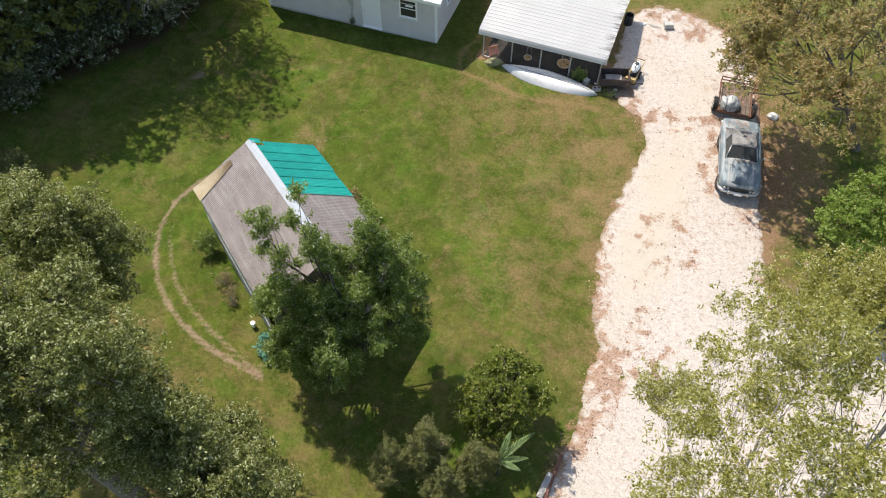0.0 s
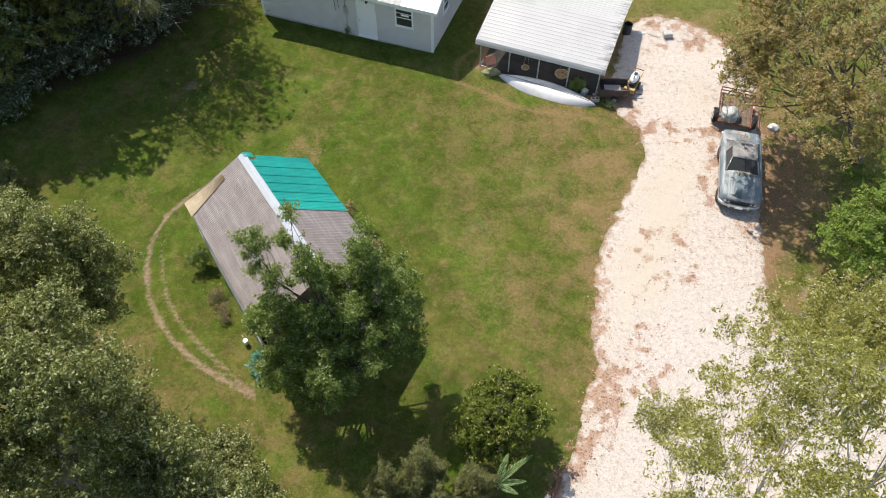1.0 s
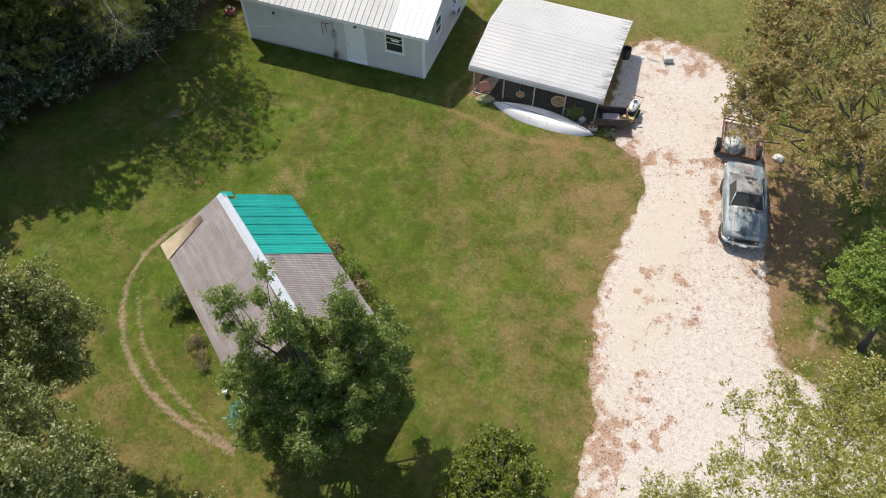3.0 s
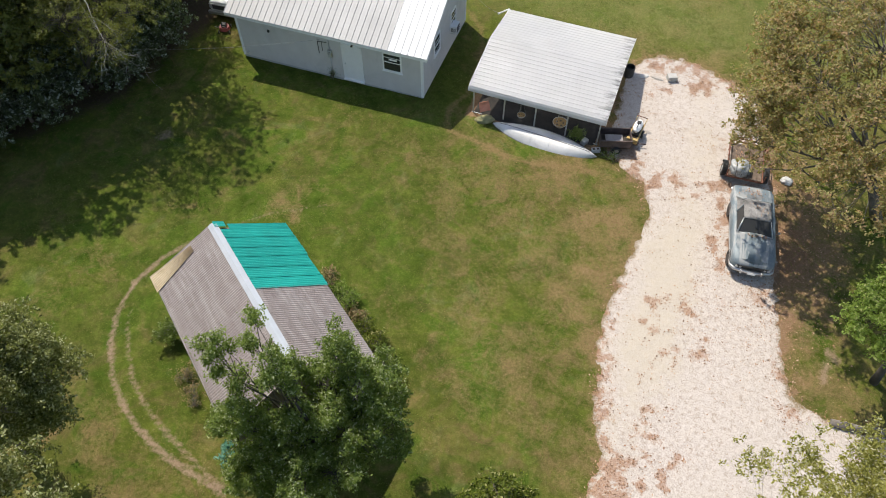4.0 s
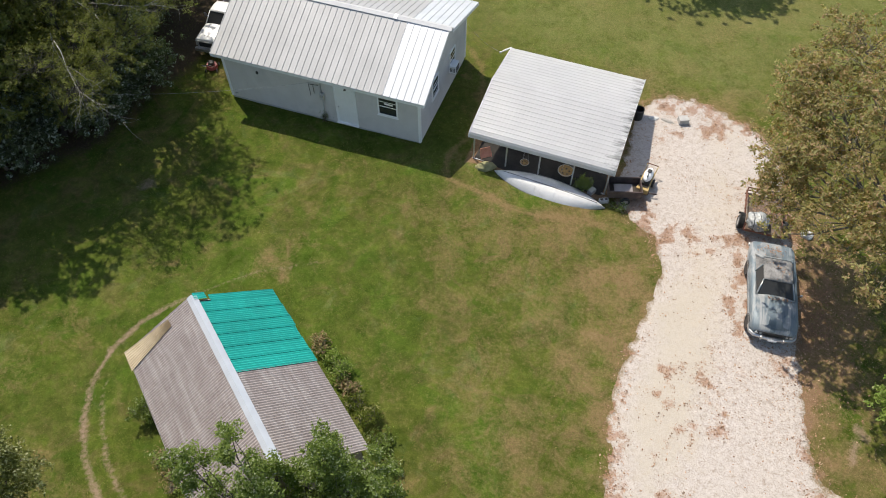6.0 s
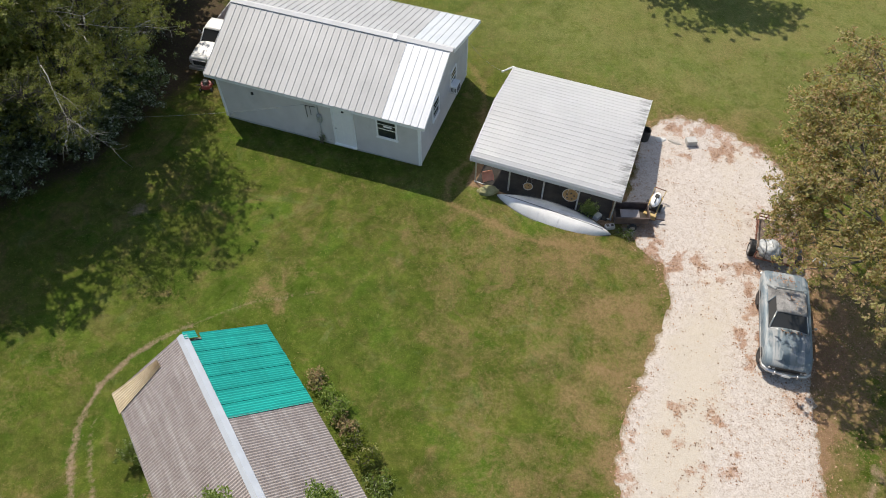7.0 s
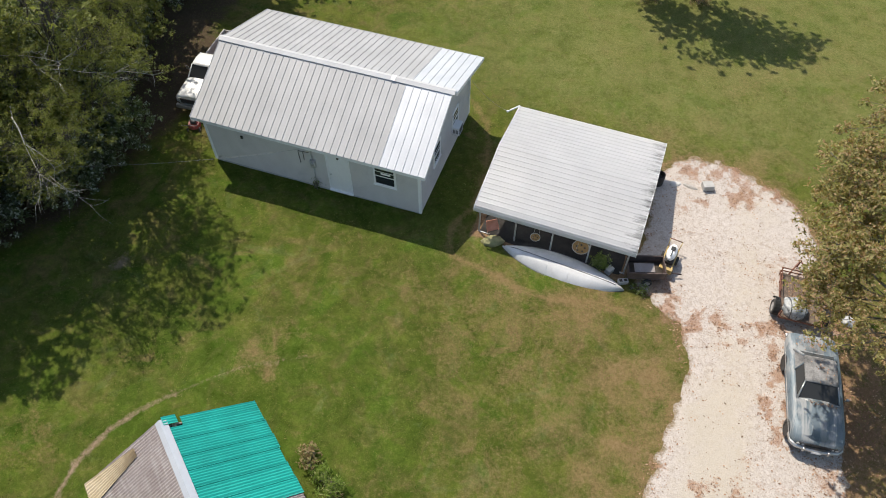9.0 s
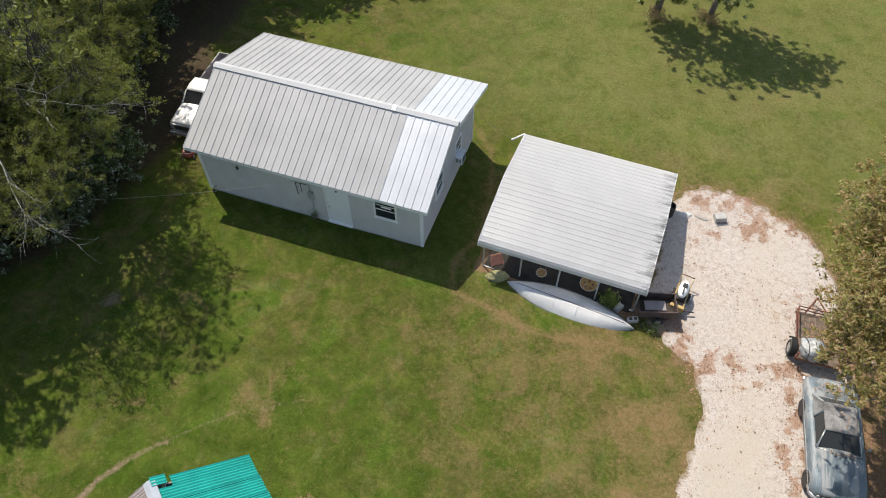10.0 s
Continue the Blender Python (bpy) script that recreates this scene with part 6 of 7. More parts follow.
def garden_machine():
    root = empty("tiller", pose(10.2, 0.93, 0.03, 0, 0, -8), "white and yellow walk-behind tiller on the gravel", "garden machine")
    bm = bmesh.new()
    bmesh.ops.create_uvsphere(bm, u_segments=18, v_segments=12, radius=1.0, matrix=Matrix.Translation((0, 0.1, 0.62)) @ Matrix.Diagonal((0.2, 0.42, 0.2, 1)))
    for f in bm.faces:
        f.smooth = True
    part("hood", bm, M_WHITE, root, "rounded white engine cover")
    part("strap", box_bm(-0.02, 0.02, -0.25, 0.05, 0.79, 0.83, 0.004), M_BLACK, root)
    part("filler_cap", box_bm(-0.09, 0.09, 0.04, 0.24, 0.80, 0.85, 0.02), M_BLACK, root)
    M_Y = rough_mat("yellow_machine_paint", (0.42, 0.29, 0.09), (0.56, 0.41, 0.18), 4, 0.5, 0, 0.05, 40, 0.5, (0.25, 0.15, 0.05), 0.4)
    for s in (-1, 1):
        part("frame_rail", box_bm(s * 0.22 - 0.025, s * 0.22 + 0.025, -0.55, 0.6, 0.34, 0.39, 0.006), M_Y, root, "yellow frame")
        wheel_part(root, s * 0.30, 0.12, 0.19, 0.1)
        part("handle", tube_bm((s * 0.22, 0.55, 0.38), (s * 0.25, 0.80, 0.60), 0.016, None, 7), M_Y, root)
    part("engine_block", box_bm(-0.19, 0.19, -0.3, 0.5, 0.30, 0.47, 0.03), M_BLACK, root)
    part("front_guard", box_bm(-0.27, 0.27, -0.68, -0.52, 0.2, 0.45, 0.03), M_Y, root)
    part("hand_grip", tube_bm((-0.25, 0.80, 0.60), (0.25, 0.80, 0.60), 0.02, None, 8), M_RUST, root)
    part("tine_axle", tube_bm((-0.3, -0.45, 0.12), (0.3, -0.45, 0.12), 0.11, None, 10), M_RUST, root)
    return root


garden_machine()


M_DECK = rough_mat("dark_rotten_boards", (0.07, 0.052, 0.040), (0.22, 0.165, 0.125), 5, 0.9, 0, 0.2, 40, 0.3, (0.10, 0.05, 0.03), 0.5)


def utility_trailer():
    root = empty("utility_trailer", pose(15.23, 0.25, 0, 0, 0, 2), "small rusty utility trailer with a wrapped load", "trailer")
    W, y0, y1 = 0.78, -0.75, 1.35
    for a in ((-W, -W + 0.06, y0, y1), (W - 0.06, W, y0, y1), (-W + 0.06, W - 0.06, y0, y0 + 0.06), (-W + 0.06, W - 0.06, y1 - 0.06, y1)):
        part("frame_rail", box_bm(*a, 0.42, 0.5, 0.006), M_RUST, root)
    for i in range(7):
        xa = -W + 0.07 + i * 0.203
        part("plank", box_bm(xa, xa + 0.19, y0 + 0.02, y1 - 0.02, 0.502, 0.535, 0.004), M_DECK, root)
    for s in (-1, 1):
        for y in (y0 + 0.03, y1 - 0.03, 0.9):
            part("stake", box_bm(s * (W + 0.015) - 0.02, s * (W + 0.015) + 0.02, y - 0.02, y + 0.02, 0.44, 0.86, 0.003), M_RUST, root)
        for z in (0.66, 0.84):
            part("side_rail", box_bm(s * (W + 0.045) - 0.01, s * (W + 0.045) + 0.01, 0.3, y1, z - 0.03, z + 0.03, 0.003), M_RUST, root)
        wheel_part(root, s * (W + 0.11), -0.2, 0.31, 0.18)
        bm = bmesh.new()
        secs = [[(s * (W + 0.01), -0.2 + 0.40 * math.cos(a), 0.34 + 0.38 * math.sin(a)), (s * (W + 0.21), -0.2 + 0.40 * math.cos(a), 0.34 + 0.38 * math.sin(a))] for a in [math.pi * k / 10 for k in range(11)]]
        rows = [[bm.verts.new(p) for p in q] for q in secs]
        for a, b in zip(rows, rows[1:]):
            bm.faces.new((a[0], a[1], b[1], b[0]))
        bmesh.ops.solidify(bm, geom=bm.faces[:], thickness=0.008)
        part("mudguard", bm, M_BLACK, root)
    part("axle", tube_bm((-W - 0.1, -0.2, 0.31), (W + 0.1, -0.2, 0.31), 0.03, None, 8), M_BLACK, root)
    part("axle_block", box_bm(-0.5, 0.5, -0.26, -0.14, 0.32, 0.42), M_BLACK, root)
    for z in (0.62, 0.8):
        part("end_rail", box_bm(-W - 0.02, W + 0.02, y1 + 0.005, y1 + 0.025, z, z + 0.05, 0.003), M_RUST, root)
    bm = tube_bm((-0.5, y1 - 0.05, 0.45), (0, y1 + 0.9, 0.42), 0.03, None, 6)
    tube_bm((0.5, y1 - 0.05, 0.45), (0, y1 + 0.9, 0.42), 0.03, None, 6, bm)
    tube_bm((0, y1 + 0.85, 0.0), (0, y1 + 0.85, 0.5), 0.025, None, 6, bm)
    part("drawbar", bm, M_RUST, root)
    return root


utility_trailer()


def lumpy_load(place, sx, sy, sz, mat, name, label, category, seed):
    bm = bmesh.new()
    bmesh.ops.create_icosphere(bm, subdivisions=4, radius=1.0)
    for v in bm.verts:
        d = 1 + 0.22 * noise.noise(v.co * 1.7 + Vector((seed, 0, 0))) + 0.10 * noise.noise(v.co * 5)
        v.co = Vector((v.co.x * sx * d, v.co.y * sy * d, max(-0.35, v.co.z) * sz * d + 0.35 * sz))
        v.co.z = max(0, v.co.z)
    for f in bm.faces:
        f.smooth = True
    e = empty(name, place, label, category)
    part("sheet", bm, mat, e)
    return e


M_TARP = rough_mat("silver_tarpaulin", (0.16, 0.17, 0.17), (0.50, 0.51, 0.50), 9, 0.5, 0.1, 0.5, 24, 0.5, (0.10, 0.10, 0.095), 0.7)
load = lumpy_load(pose(14.98, -0.08, 0.535, 0, 0, 10), 0.48, 0.44, 0.35, M_TARP, "wrapped_load", "silver tarpaulin bundle tied down on the trailer", "tarp", 3)
for k in range(3):
    bm = bmesh.new()
    x = -0.26 + k * 0.26
    pts = [(x, 0.44 * math.cos(a), 0.02 + 0.48 * math.sin(a)) for a in [math.pi * j / 12 for j in range(13)]]
    for a, b in zip(pts, pts[1:]):
        tube_bm(a, b, 0.012, None, 5, bm, False)
    part("strap", bm, M_BLACK, load)
lumpy_load(pose(17.15, 0.45, 0), 0.26, 0.22, 0.16, rough_mat("white_plastic_sheet", (0.34, 0.34, 0.33), (0.68, 0.68, 0.66), 5, 0.5, 0, 0.3), "plastic_sheet", "crumpled white plastic sheet under the oak", "sheet", 5)
lumpy_load(pose(3.2, -0.36, 0, 0, 0, 25), 0.45, 0.26, 0.18, rough_mat("khaki_canvas", (0.17, 0.17, 0.08), (0.33, 0.31, 0.16), 4, 0.85, 0, 0.3), "canvas_bundle", "khaki canvas bundle beside the carport post", "tarp", 8)
lumpy_load(pose(9.85, 5.3, 0, 0, 0, 20), 0.30, 0.16, 0.10, rough_mat("pale_rag", (0.45, 0.44, 0.42), (0.66, 0.65, 0.62), 6, 0.8, 0, 0.3), "rag", "pale crumpled rag on the gravel", "rag", 9)
lumpy_load(pose(10.5, 5.35, 0, 0, 0, -10), 0.34, 0.12, 0.09, M_DEAD, "scrap_wood", "weathered scrap of wood on the gravel", "wood", 10)


def block(place, sx, sy, sz, mat, name, label, category):
    e = empty(name, place, label, category)
    bm = box_bm(-sx / 2, sx / 2, -sy / 2, sy / 2, 0, sz, 0.012)
    part("block", bm, mat, e)
    for s in (-1, 1):
        part("core", box_bm(s * sx * 0.24 - sx * 0.15, s * sx * 0.24 + sx * 0.15, -sy * 0.3, sy * 0.3, sz - 0.002, sz + 0.003), M_DARK if mat is M_CONC else mat, e)
    return e


M_CONC = rough_mat("pale_concrete", (0.42, 0.40, 0.37), (0.58, 0.56, 0.53), 6, 0.9, 0, 0.3)
M_PALECASE = rough_mat("pale_plastic_case", (0.36, 0.35, 0.33), (0.52, 0.51, 0.48), 4, 0.6)
block(pose(11.2, 5.52, 0.02, 0, 0, 24), 0.46, 0.36, 0.3, M_PALECASE, "crate", "pale plastic crate on the gravel", "crate")
block(pose(8.66, -0.60, 0, 0, 0, 25), 0.4, 0.2, 0.2, M_CONC, "concrete_block", "grey concrete block by the carport post", "block")
block(pose(8.05, -0.25, 0, 0, 0, 60), 0.32, 0.24, 0.24, M_PALECASE, "planter_box", "pale square planter box at the carport edge", "planter")


def barrel(place, r, h, mat, label):
    e = empty("barrel", place, label, "barrel")
    bm = bmesh.new()
    prof = [(0, 0), (r, 0), (r * 1.02, h * 0.33), (r, h * 0.36), (r * 1.02, h * 0.66), (r, h), (r * 0.9, h), (r * 0.9, h * 0.6), (0, h * 0.6)]
    n = 20
    rows = [[bm.verts.new((pr * math.cos(k * math.tau / n), pr * math.sin(k * math.tau / n), pz)) for pr, pz in prof] for k in range(n)]
    for k in range(n):
        for i in range(len(prof) - 1):
            bm.faces.new((rows[k][i], rows[(k + 1) % n][i], rows[(k + 1) % n][i + 1], rows[k][i + 1]))
    bmesh.ops.remove_doubles(bm, verts=bm.verts[:], dist=1e-5)
    bmesh.ops.recalc_face_normals(bm, faces=bm.faces[:])
    part("drum", bm, mat, e)
    return e


barrel(pose(9.1, 5.1, 0), 0.24, 0.62, M_BLACK, "open black drum beside the carport")


def hanging_planter(x, y, z, r, top):
    e = empty("hanging_planter", pose(x, y, z), "hanging planter with a dry tan liner", "planter", "hanging planters")
    M_LINER = rough_mat("tan_coco_liner", (0.24, 0.145, 0.055), (0.40, 0.26, 0.11), 9, 0.9, 0, 0.5)
    bm = bmesh.new()
    n = 20
    prof = [(0.02, -r * 0.75), (r * 0.6, -r * 0.6), (r * 0.92, -r * 0.2), (r, 0), (r * 0.9, -0.01), (r * 0.7, -r * 0.14), (0.02, -r * 0.2)]
    rows = [[bm.verts.new((pr * math.cos(k * math.tau / n), pr * math.sin(k * math.tau / n), pz)) for pr, pz in prof] for k in range(n)]
    for k in range(n):
        for i in range(len(prof) - 1):
            f = bm.faces.new((rows[k][i], rows[(k + 1) % n][i], rows[(k + 1) % n][i + 1], rows[k][i + 1]))
            f.smooth = True
    bmesh.ops.recalc_face_normals(bm, faces=bm.faces[:])
    part("liner", bm, M_LINER, e)
    bm = bmesh.new()
    for k in range(n):
        a, b = k * math.tau / n, (k + 1) * math.tau / n
        tube_bm((r * math.cos(a), r * math.sin(a), 0.005), (r * math.cos(b), r * math.sin(b), 0.005), 0.014, None, 5, bm, False)
    part("rim", bm, M_PALECASE, e)
    for k in range(5):
        a = k * math.tau / 5 + 0.3
        part("clod", tube_bm((r * 0.5 * math.cos(a), r * 0.5 * math.sin(a), -r * 0.19), (r * 0.5 * math.cos(a), r * 0.5 * math.sin(a), -r * 0.1), r * 0.16, r * 0.1, 7), M_DARK, e)
    for k in range(3):
        a = k * math.tau / 3
        part("wire", tube_bm((r * math.cos(a), r * math.sin(a), 0.01), (0, 0.0, top - z), 0.004, None, 4), M_GALV, e)
    return e


hanging_planter(6.72, 0.12, 0.60, 0.34, 1.80)
hanging_planter(4.85, 0.10, 0.48, 0.20, 1.80)


# added near-black sheet: the deep shade below the roof, put into its colour
def carport_floor():
    bm = bmesh.new()
    n = 26
    rows = []
    for i in range(n + 1):
        row = []
        for j in range(n + 1):
            x, y = 2.35 + 6.3 * i / n, -0.25 + 6.2 * j / n - 0.18 * i / n
            e = min(i, j, n - i, n - j)
            row.append(bm.verts.new((x + 0.12 * noise.noise(Vector((x, y, 3))), y + 0.12 * noise.noise(Vector((x, y, 7))), 0.075 + 0.02 * noise.noise(Vector((x * 1.5, y * 1.5, 0))) if e else -0.06)))
        rows.append(row)
    for a, b in zip(rows, rows[1:]):
        for j in range(n):
            bm.faces.new((a[j], b[j], b[j + 1], a[j + 1])).smooth = True
    ob = part("shade_floor", bm, rough_mat("shade_black_earth", (0.012, 0.011, 0.010), (0.04, 0.035, 0.03), 2.5, 0.95, 0, 0.5, 20))
    return tagged(ob, "near-black earth sheet that carries the shade under the carport", "floor", kind="structure")


carport_floor()


def leaning_tray():
    e = empty("metal_tray", pose(3.10, 0.10, 0.0, 0, 0, 35), "faded red steel wheelbarrow tray leaning by the post", "tray")
    bm = loft([[(-0.34, 0.0, 0.02), (-0.30, 0.06, 0.02), (0.30, 0.06, 0.02), (0.34, 0.0, 0.02)], [(-0.38, 0.24, 0.35), (-0.32, 0.32, 0.33), (0.32, 0.32, 0.33), (0.38, 0.24, 0.35)],
               [(-0.34, 0.46, 0.66), (-0.30, 0.50, 0.64), (0.30, 0.50, 0.64), (0.34, 0.46, 0.66)]])
    for v in bm.verts:
        v.co *= 0.72
    part("tray", bm, rough_mat("faded_red_paint", (0.46, 0.17, 0.11), (0.62, 0.30, 0.21), 4, 0.6, 0, 0.1, 40, 0.4, (0.2, 0.09, 0.06), 0.5), e)
    return e


leaning_tray()


def shelf_back():
    e = empty("storage_rack", pose(5.6, 4.6, 0, 0, 0, -2), "dark cluttered storage rack under the carport", "rack")
    for x in (-2.4, -0.8, 0.8, 2.4):
        for y in (-0.3, 0.3):
            part("upright", box_bm(x - 0.03, x + 0.03, y - 0.03, y + 0.03, 0, 1.5, 0.003), M_RUST, e)
    for z in (0.25, 0.8, 1.35):
        part("board", box_bm(-2.45, 2.45, -0.34, 0.34, z, z + 0.03, 0.003), M_WOOD, e)
    return e


shelf_back()


def car_under():
    """A dark panel standing under the open end of the carport."""
    e = empty("plywood_sheet", pose(8.45, 3.3, 0, 0, 12, 0), "dark plywood sheet leaning at the carport end", "sheet")
    part("board", box_bm(-0.02, 0.02, -0.6, 0.6, 0.03, 1.25, 0.004), M_DARK, e)


car_under()


def gutter_pipe():
    e = empty("plastic_pipe", pose(0, 0, 0), "short white plastic pipe at the carport corner", "pipe")
    part("pipe", tube_bm((1.98, 5.61, 1.64), (2.42, 6.05, 1.72), 0.04, None, 10), M_WHITE, e)
    part("cap", tube_bm((1.96, 5.59, 1.637), (2.02, 5.65, 1.647), 0.05, None, 10), M_WHITE, e)


gutter_pipe()


M_WIRE = rough_mat("weathered_cable", (0.2, 0.2, 0.2), (0.3, 0.3, 0.3), 9, 0.7)


def cable(a, b, sag, r, mat, name, label):
    a, b = Vector(a), Vector(b)
    bm = bmesh.new()
    pts = []
    for i in range(17):
        f = i / 16
        p = a.lerp(b, f)
        p.z -= sag * 4 * f * (1 - f)
        pts.append(tuple(p))
    for p, q in zip(pts, pts[1:]):
        tube_bm(p, q, r, None, 5, bm, False)
    e = empty(name, pose(0, 0, 0), label, "cable")
    part("strand", bm, mat, e)
    return e


cable((-5.35, -0.04, 2.28), (-13.9, -5.0, 3.2), 0.25, 0.005, M_WIRE, "service_cable", "thin grey cable from the house wall to the woods")
cable((2.0, 5.7, 1.6), (0.03, 6.3, 2.4), 0.25, 0.005, M_WIRE, "carport_cable", "thin pale cable between carport and house")


def wall_service():
    e = empty("electric_meter", pose(-4.85, -0.04, 1.62), "grey electric meter with conduit on the house wall", "meter")
    part("box", box_bm(-0.11, 0.11, -0.12, 0.0, -0.2, 0.2, 0.015), M_GALV, e)
    part("dial", tube_bm((0, -0.16, 0.05), (0, -0.12, 0.05), 0.08, None, 14), M_LAMP, e, "round glass dial cover")
    part("conduit", tube_bm((0, -0.05, -0.2), (-0.02, -0.05, -1.4), 0.025, None, 8), M_GALV, e)
    part("conduit", tube_bm((0, -0.05, 0.2), (-0.02, -0.05, 0.95), 0.025, None, 8), M_GALV, e)
    bm = tube_bm((-0.12, -0.03, 0.6), (-0.62, -0.03, 0.55), 0.014, None, 6)
    tube_bm((-0.62, -0.03, 0.55), (-0.60, -0.03, -0.15), 0.014, None, 6, bm)
    tube_bm((-0.40, -0.03, 0.57), (-0.40, -0.03, 0.05), 0.014, None, 6, bm)
    part("loose_wire", bm, M_BLACK, e, "dark loose wiring")
    part("bracket", box_bm(-3.32, -3.22, -0.06, 0.0, 0.38, 0.52, 0.01), M_BLACK, e)
    return e


wall_service()


def faucet():
    e = empty("wall_faucet", pose(-9.55, -0.03, 0.42), "small pale outdoor tap on the house corner", "tap")
    part("pipe", tube_bm((0, 0, 0), (0, -0.16, 0.02), 0.02, None, 8), M_PALECASE, e)
    part("handle", tube_bm((0, -0.14, 0.03), (0, -0.14, 0.10), 0.045, None, 8), M_PALECASE, e)


faucet()


def door_lamp():
    e = empty("wall_lamp", pose(-3.62, -0.03, 2.42), "small dark lamp above the house door", "lamp")
    part("base", box_bm(-0.06, 0.06, -0.03, 0.01, -0.05, 0.05, 0.006), M_BLACK, e)
    part("shade", tube_bm((0, -0.1, -0.05), (0, -0.08, 0.05), 0.06, 0.03, 10), M_BLACK, e)


door_lamp()


def log(a, b, r, label):
    e = empty("log", pose(0, 0, 0), label, "log")
    bm = bmesh.new()
    a, b = Vector(a), Vector(b)
    pts = [tuple(a.lerp(b, k / 6) + Vector((0.03 * math.sin(k * 2.1), 0.03 * math.cos(k * 1.7), 0))) for k in range(7)]
    branch(bm, pts, [r * (1 + 0.12 * math.sin(k * 1.9)) for k in range(7)], 10)
    part("timber", bm, M_BARK, e)


log((19.4, -10.86, 0.12), (22.4, -10.45, 0.14), 0.13, "fallen grey log lying across the drive edge")


def plank(a, b, w, mat, label):
    a, b = Vector(a), Vector(b)
    e = empty("plank", pose(*((a + b) / 2), 0, 0, math.degrees(math.atan2((b - a).y, (b - a).x))), label, "plank")
    ln = (b - a).length / 2
    part("board", box_bm(-ln, ln, -w / 2, w / 2, 0, 0.05, 0.008), mat, e)


plank((11.66, -19.3, 0.02), (11.46, -21.4, 0.02), 0.12, M_RUST, "reddish edging board along the drive")
plank((11.46, -20.05, 0.02), (11.29, -21.0, 0.02), 0.22, M_DEAD, "pale weathered board lying on the grass")

# ---- small plants ----


def fern(place, label="pale green fern with long arching fronds"):
    """A few long fronds that arch out of one crown, each with two close rows of leaflets."""
    root = empty("fern", pose(*place), label, "fern")
    for a, ln, lift in ((22, 0.95, 0.25), (52, 1.35, 1.1), (84, 0.85, 1.2), (-8, 0.75, 0.1)):
        a, m = math.radians(a), 26
        bm = bmesh.new()
        pts = [Vector((math.cos(a) * ln * f, math.sin(a) * ln * f, 1.45 + lift * (1.5 * f - 0.9 * f * f))) for f in [i / m for i in range(m + 1)]]
        side = Vector((-math.sin(a), math.cos(a), 0))
        for i in range(3, m):
            w = 0.125 * min(1, (i / m) * 4) * (1.12 - (i / m) ** 3)
            d = (pts[i + 1] - pts[i])
            for s in (-1, 1):
                tip = pts[i] + side * s * w + d * 0.7 - Vector((0, 0, 0.03))
                bm.faces.new([bm.verts.new(p) for p in (pts[i] - d * 0.35, pts[i] + side * s * w * 0.6 - d * 0.25, tip, pts[i] + side * s * w * 0.5 + d * 0.5)])
        branch(bm, [tuple(p) for p in pts[::2]], [0.016 - 0.0009 * k for k in range(len(pts[::2]))], 5)
        part("frond", bm, L_FROND, root)
    bm = bmesh.new()
    branch(bm, [(0, 0, -0.05), (0.02, 0.0, 0.8), (0, 0.01, 1.5)], [0.08, 0.06, 0.055], 8)
    part("stem", bm, M_DARKBARK, root, "slim dark stem of the fern")
    return root


L_FROND = leaf_mat("pale_fern_green", (0.17, 0.26, 0.10), (0.31, 0.42, 0.20), None, 0, 0.35, 0.5)
fern((9.72, -20.72, 0))


def bush(name, place, label, mat, r, h, seed, leaves=1800, size=0.07, category="shrub", group=""):
    rnd = random.Random(seed)
    lobes = [(0, 0, h * 0.5, r * 0.7, r * 0.7, h * 0.4)]
    for _ in range(4):
        a, q = rnd.uniform(0, math.tau), r * rnd.uniform(0.4, 1.0)
        lobes.append((q * math.cos(a), q * math.sin(a), h * rnd.uniform(0.3, 0.8), r * 0.32, r * 0.32, h * rnd.uniform(0.2, 0.4)))
    return tree(name, place, label, mat, lobes, seed, leaves, size, 0.03, 30, 0.14, 0.28, category, group)


L_TEAL = leaf_mat("blue_green_blades", (0.08, 0.20, 0.15), (0.16, 0.34, 0.27), None, 0, 0.2, 0.5)
L_REDDRY = leaf_mat("dry_reddish_stems", (0.16, 0.105, 0.055), (0.36, 0.26, 0.15), (0.2, 0.2, 0.08), 0.3, 0.2)
bush("agave", (-0.05, -19.1, 0), "blue-green spiky plant by the shed wall", L_TEAL, 0.32, 0.45, 71, 600, 0.11, "plant")
bush("shrub", (-4.5, -15.7, 0), "dark green shrub against the shed wall", L_SHED, 0.34, 0.85, 72, 1800, 0.06)
bush("dry_weeds", (-3.12, -16.95, 0), "dry reddish weeds along the shed wall", L_REDDRY, 0.4, 0.4, 73, 600, 0.045, "weeds")
bush("dry_weeds", (-2.42, -17.6, 0), "dry reddish weeds along the shed wall", L_REDDRY, 0.4, 0.4, 74, 500, 0.045, "weeds")
for k, (x, y, r, m, lab) in enumerate(((0.05, -11.2, 0.32, L_REDDRY, "dry brown flower clump along the shed eave"), (0.7, -11.65, 0.3, L_FRESH, "green leafy plant along the shed eave"),
                                       (1.2, -12.0, 0.35, L_FRESH, "green leafy plant along the shed eave"), (1.75, -12.4, 0.36, L_REDDRY, "dry brown flower clump along the shed eave"),
                                       (2.35, -12.85, 0.45, L_CITRUS, "bushy yellow-green plant along the shed eave"), (2.95, -13.35, 0.42, L_CITRUS, "bushy yellow-green plant along the shed eave"),
                                       (3.5, -13.95, 0.4, L_SHED, "dark green plant along the shed eave"), (4.2, -14.7, 0.4, L_SHED, "dark green plant by the shed corner"))):
    bush("border_plant", (x, y, 0), lab, m, r * 0.9, 0.26 + 0.14 * (k * 7 % 3), 80 + k, 480, 0.075, "plant", "shed border")
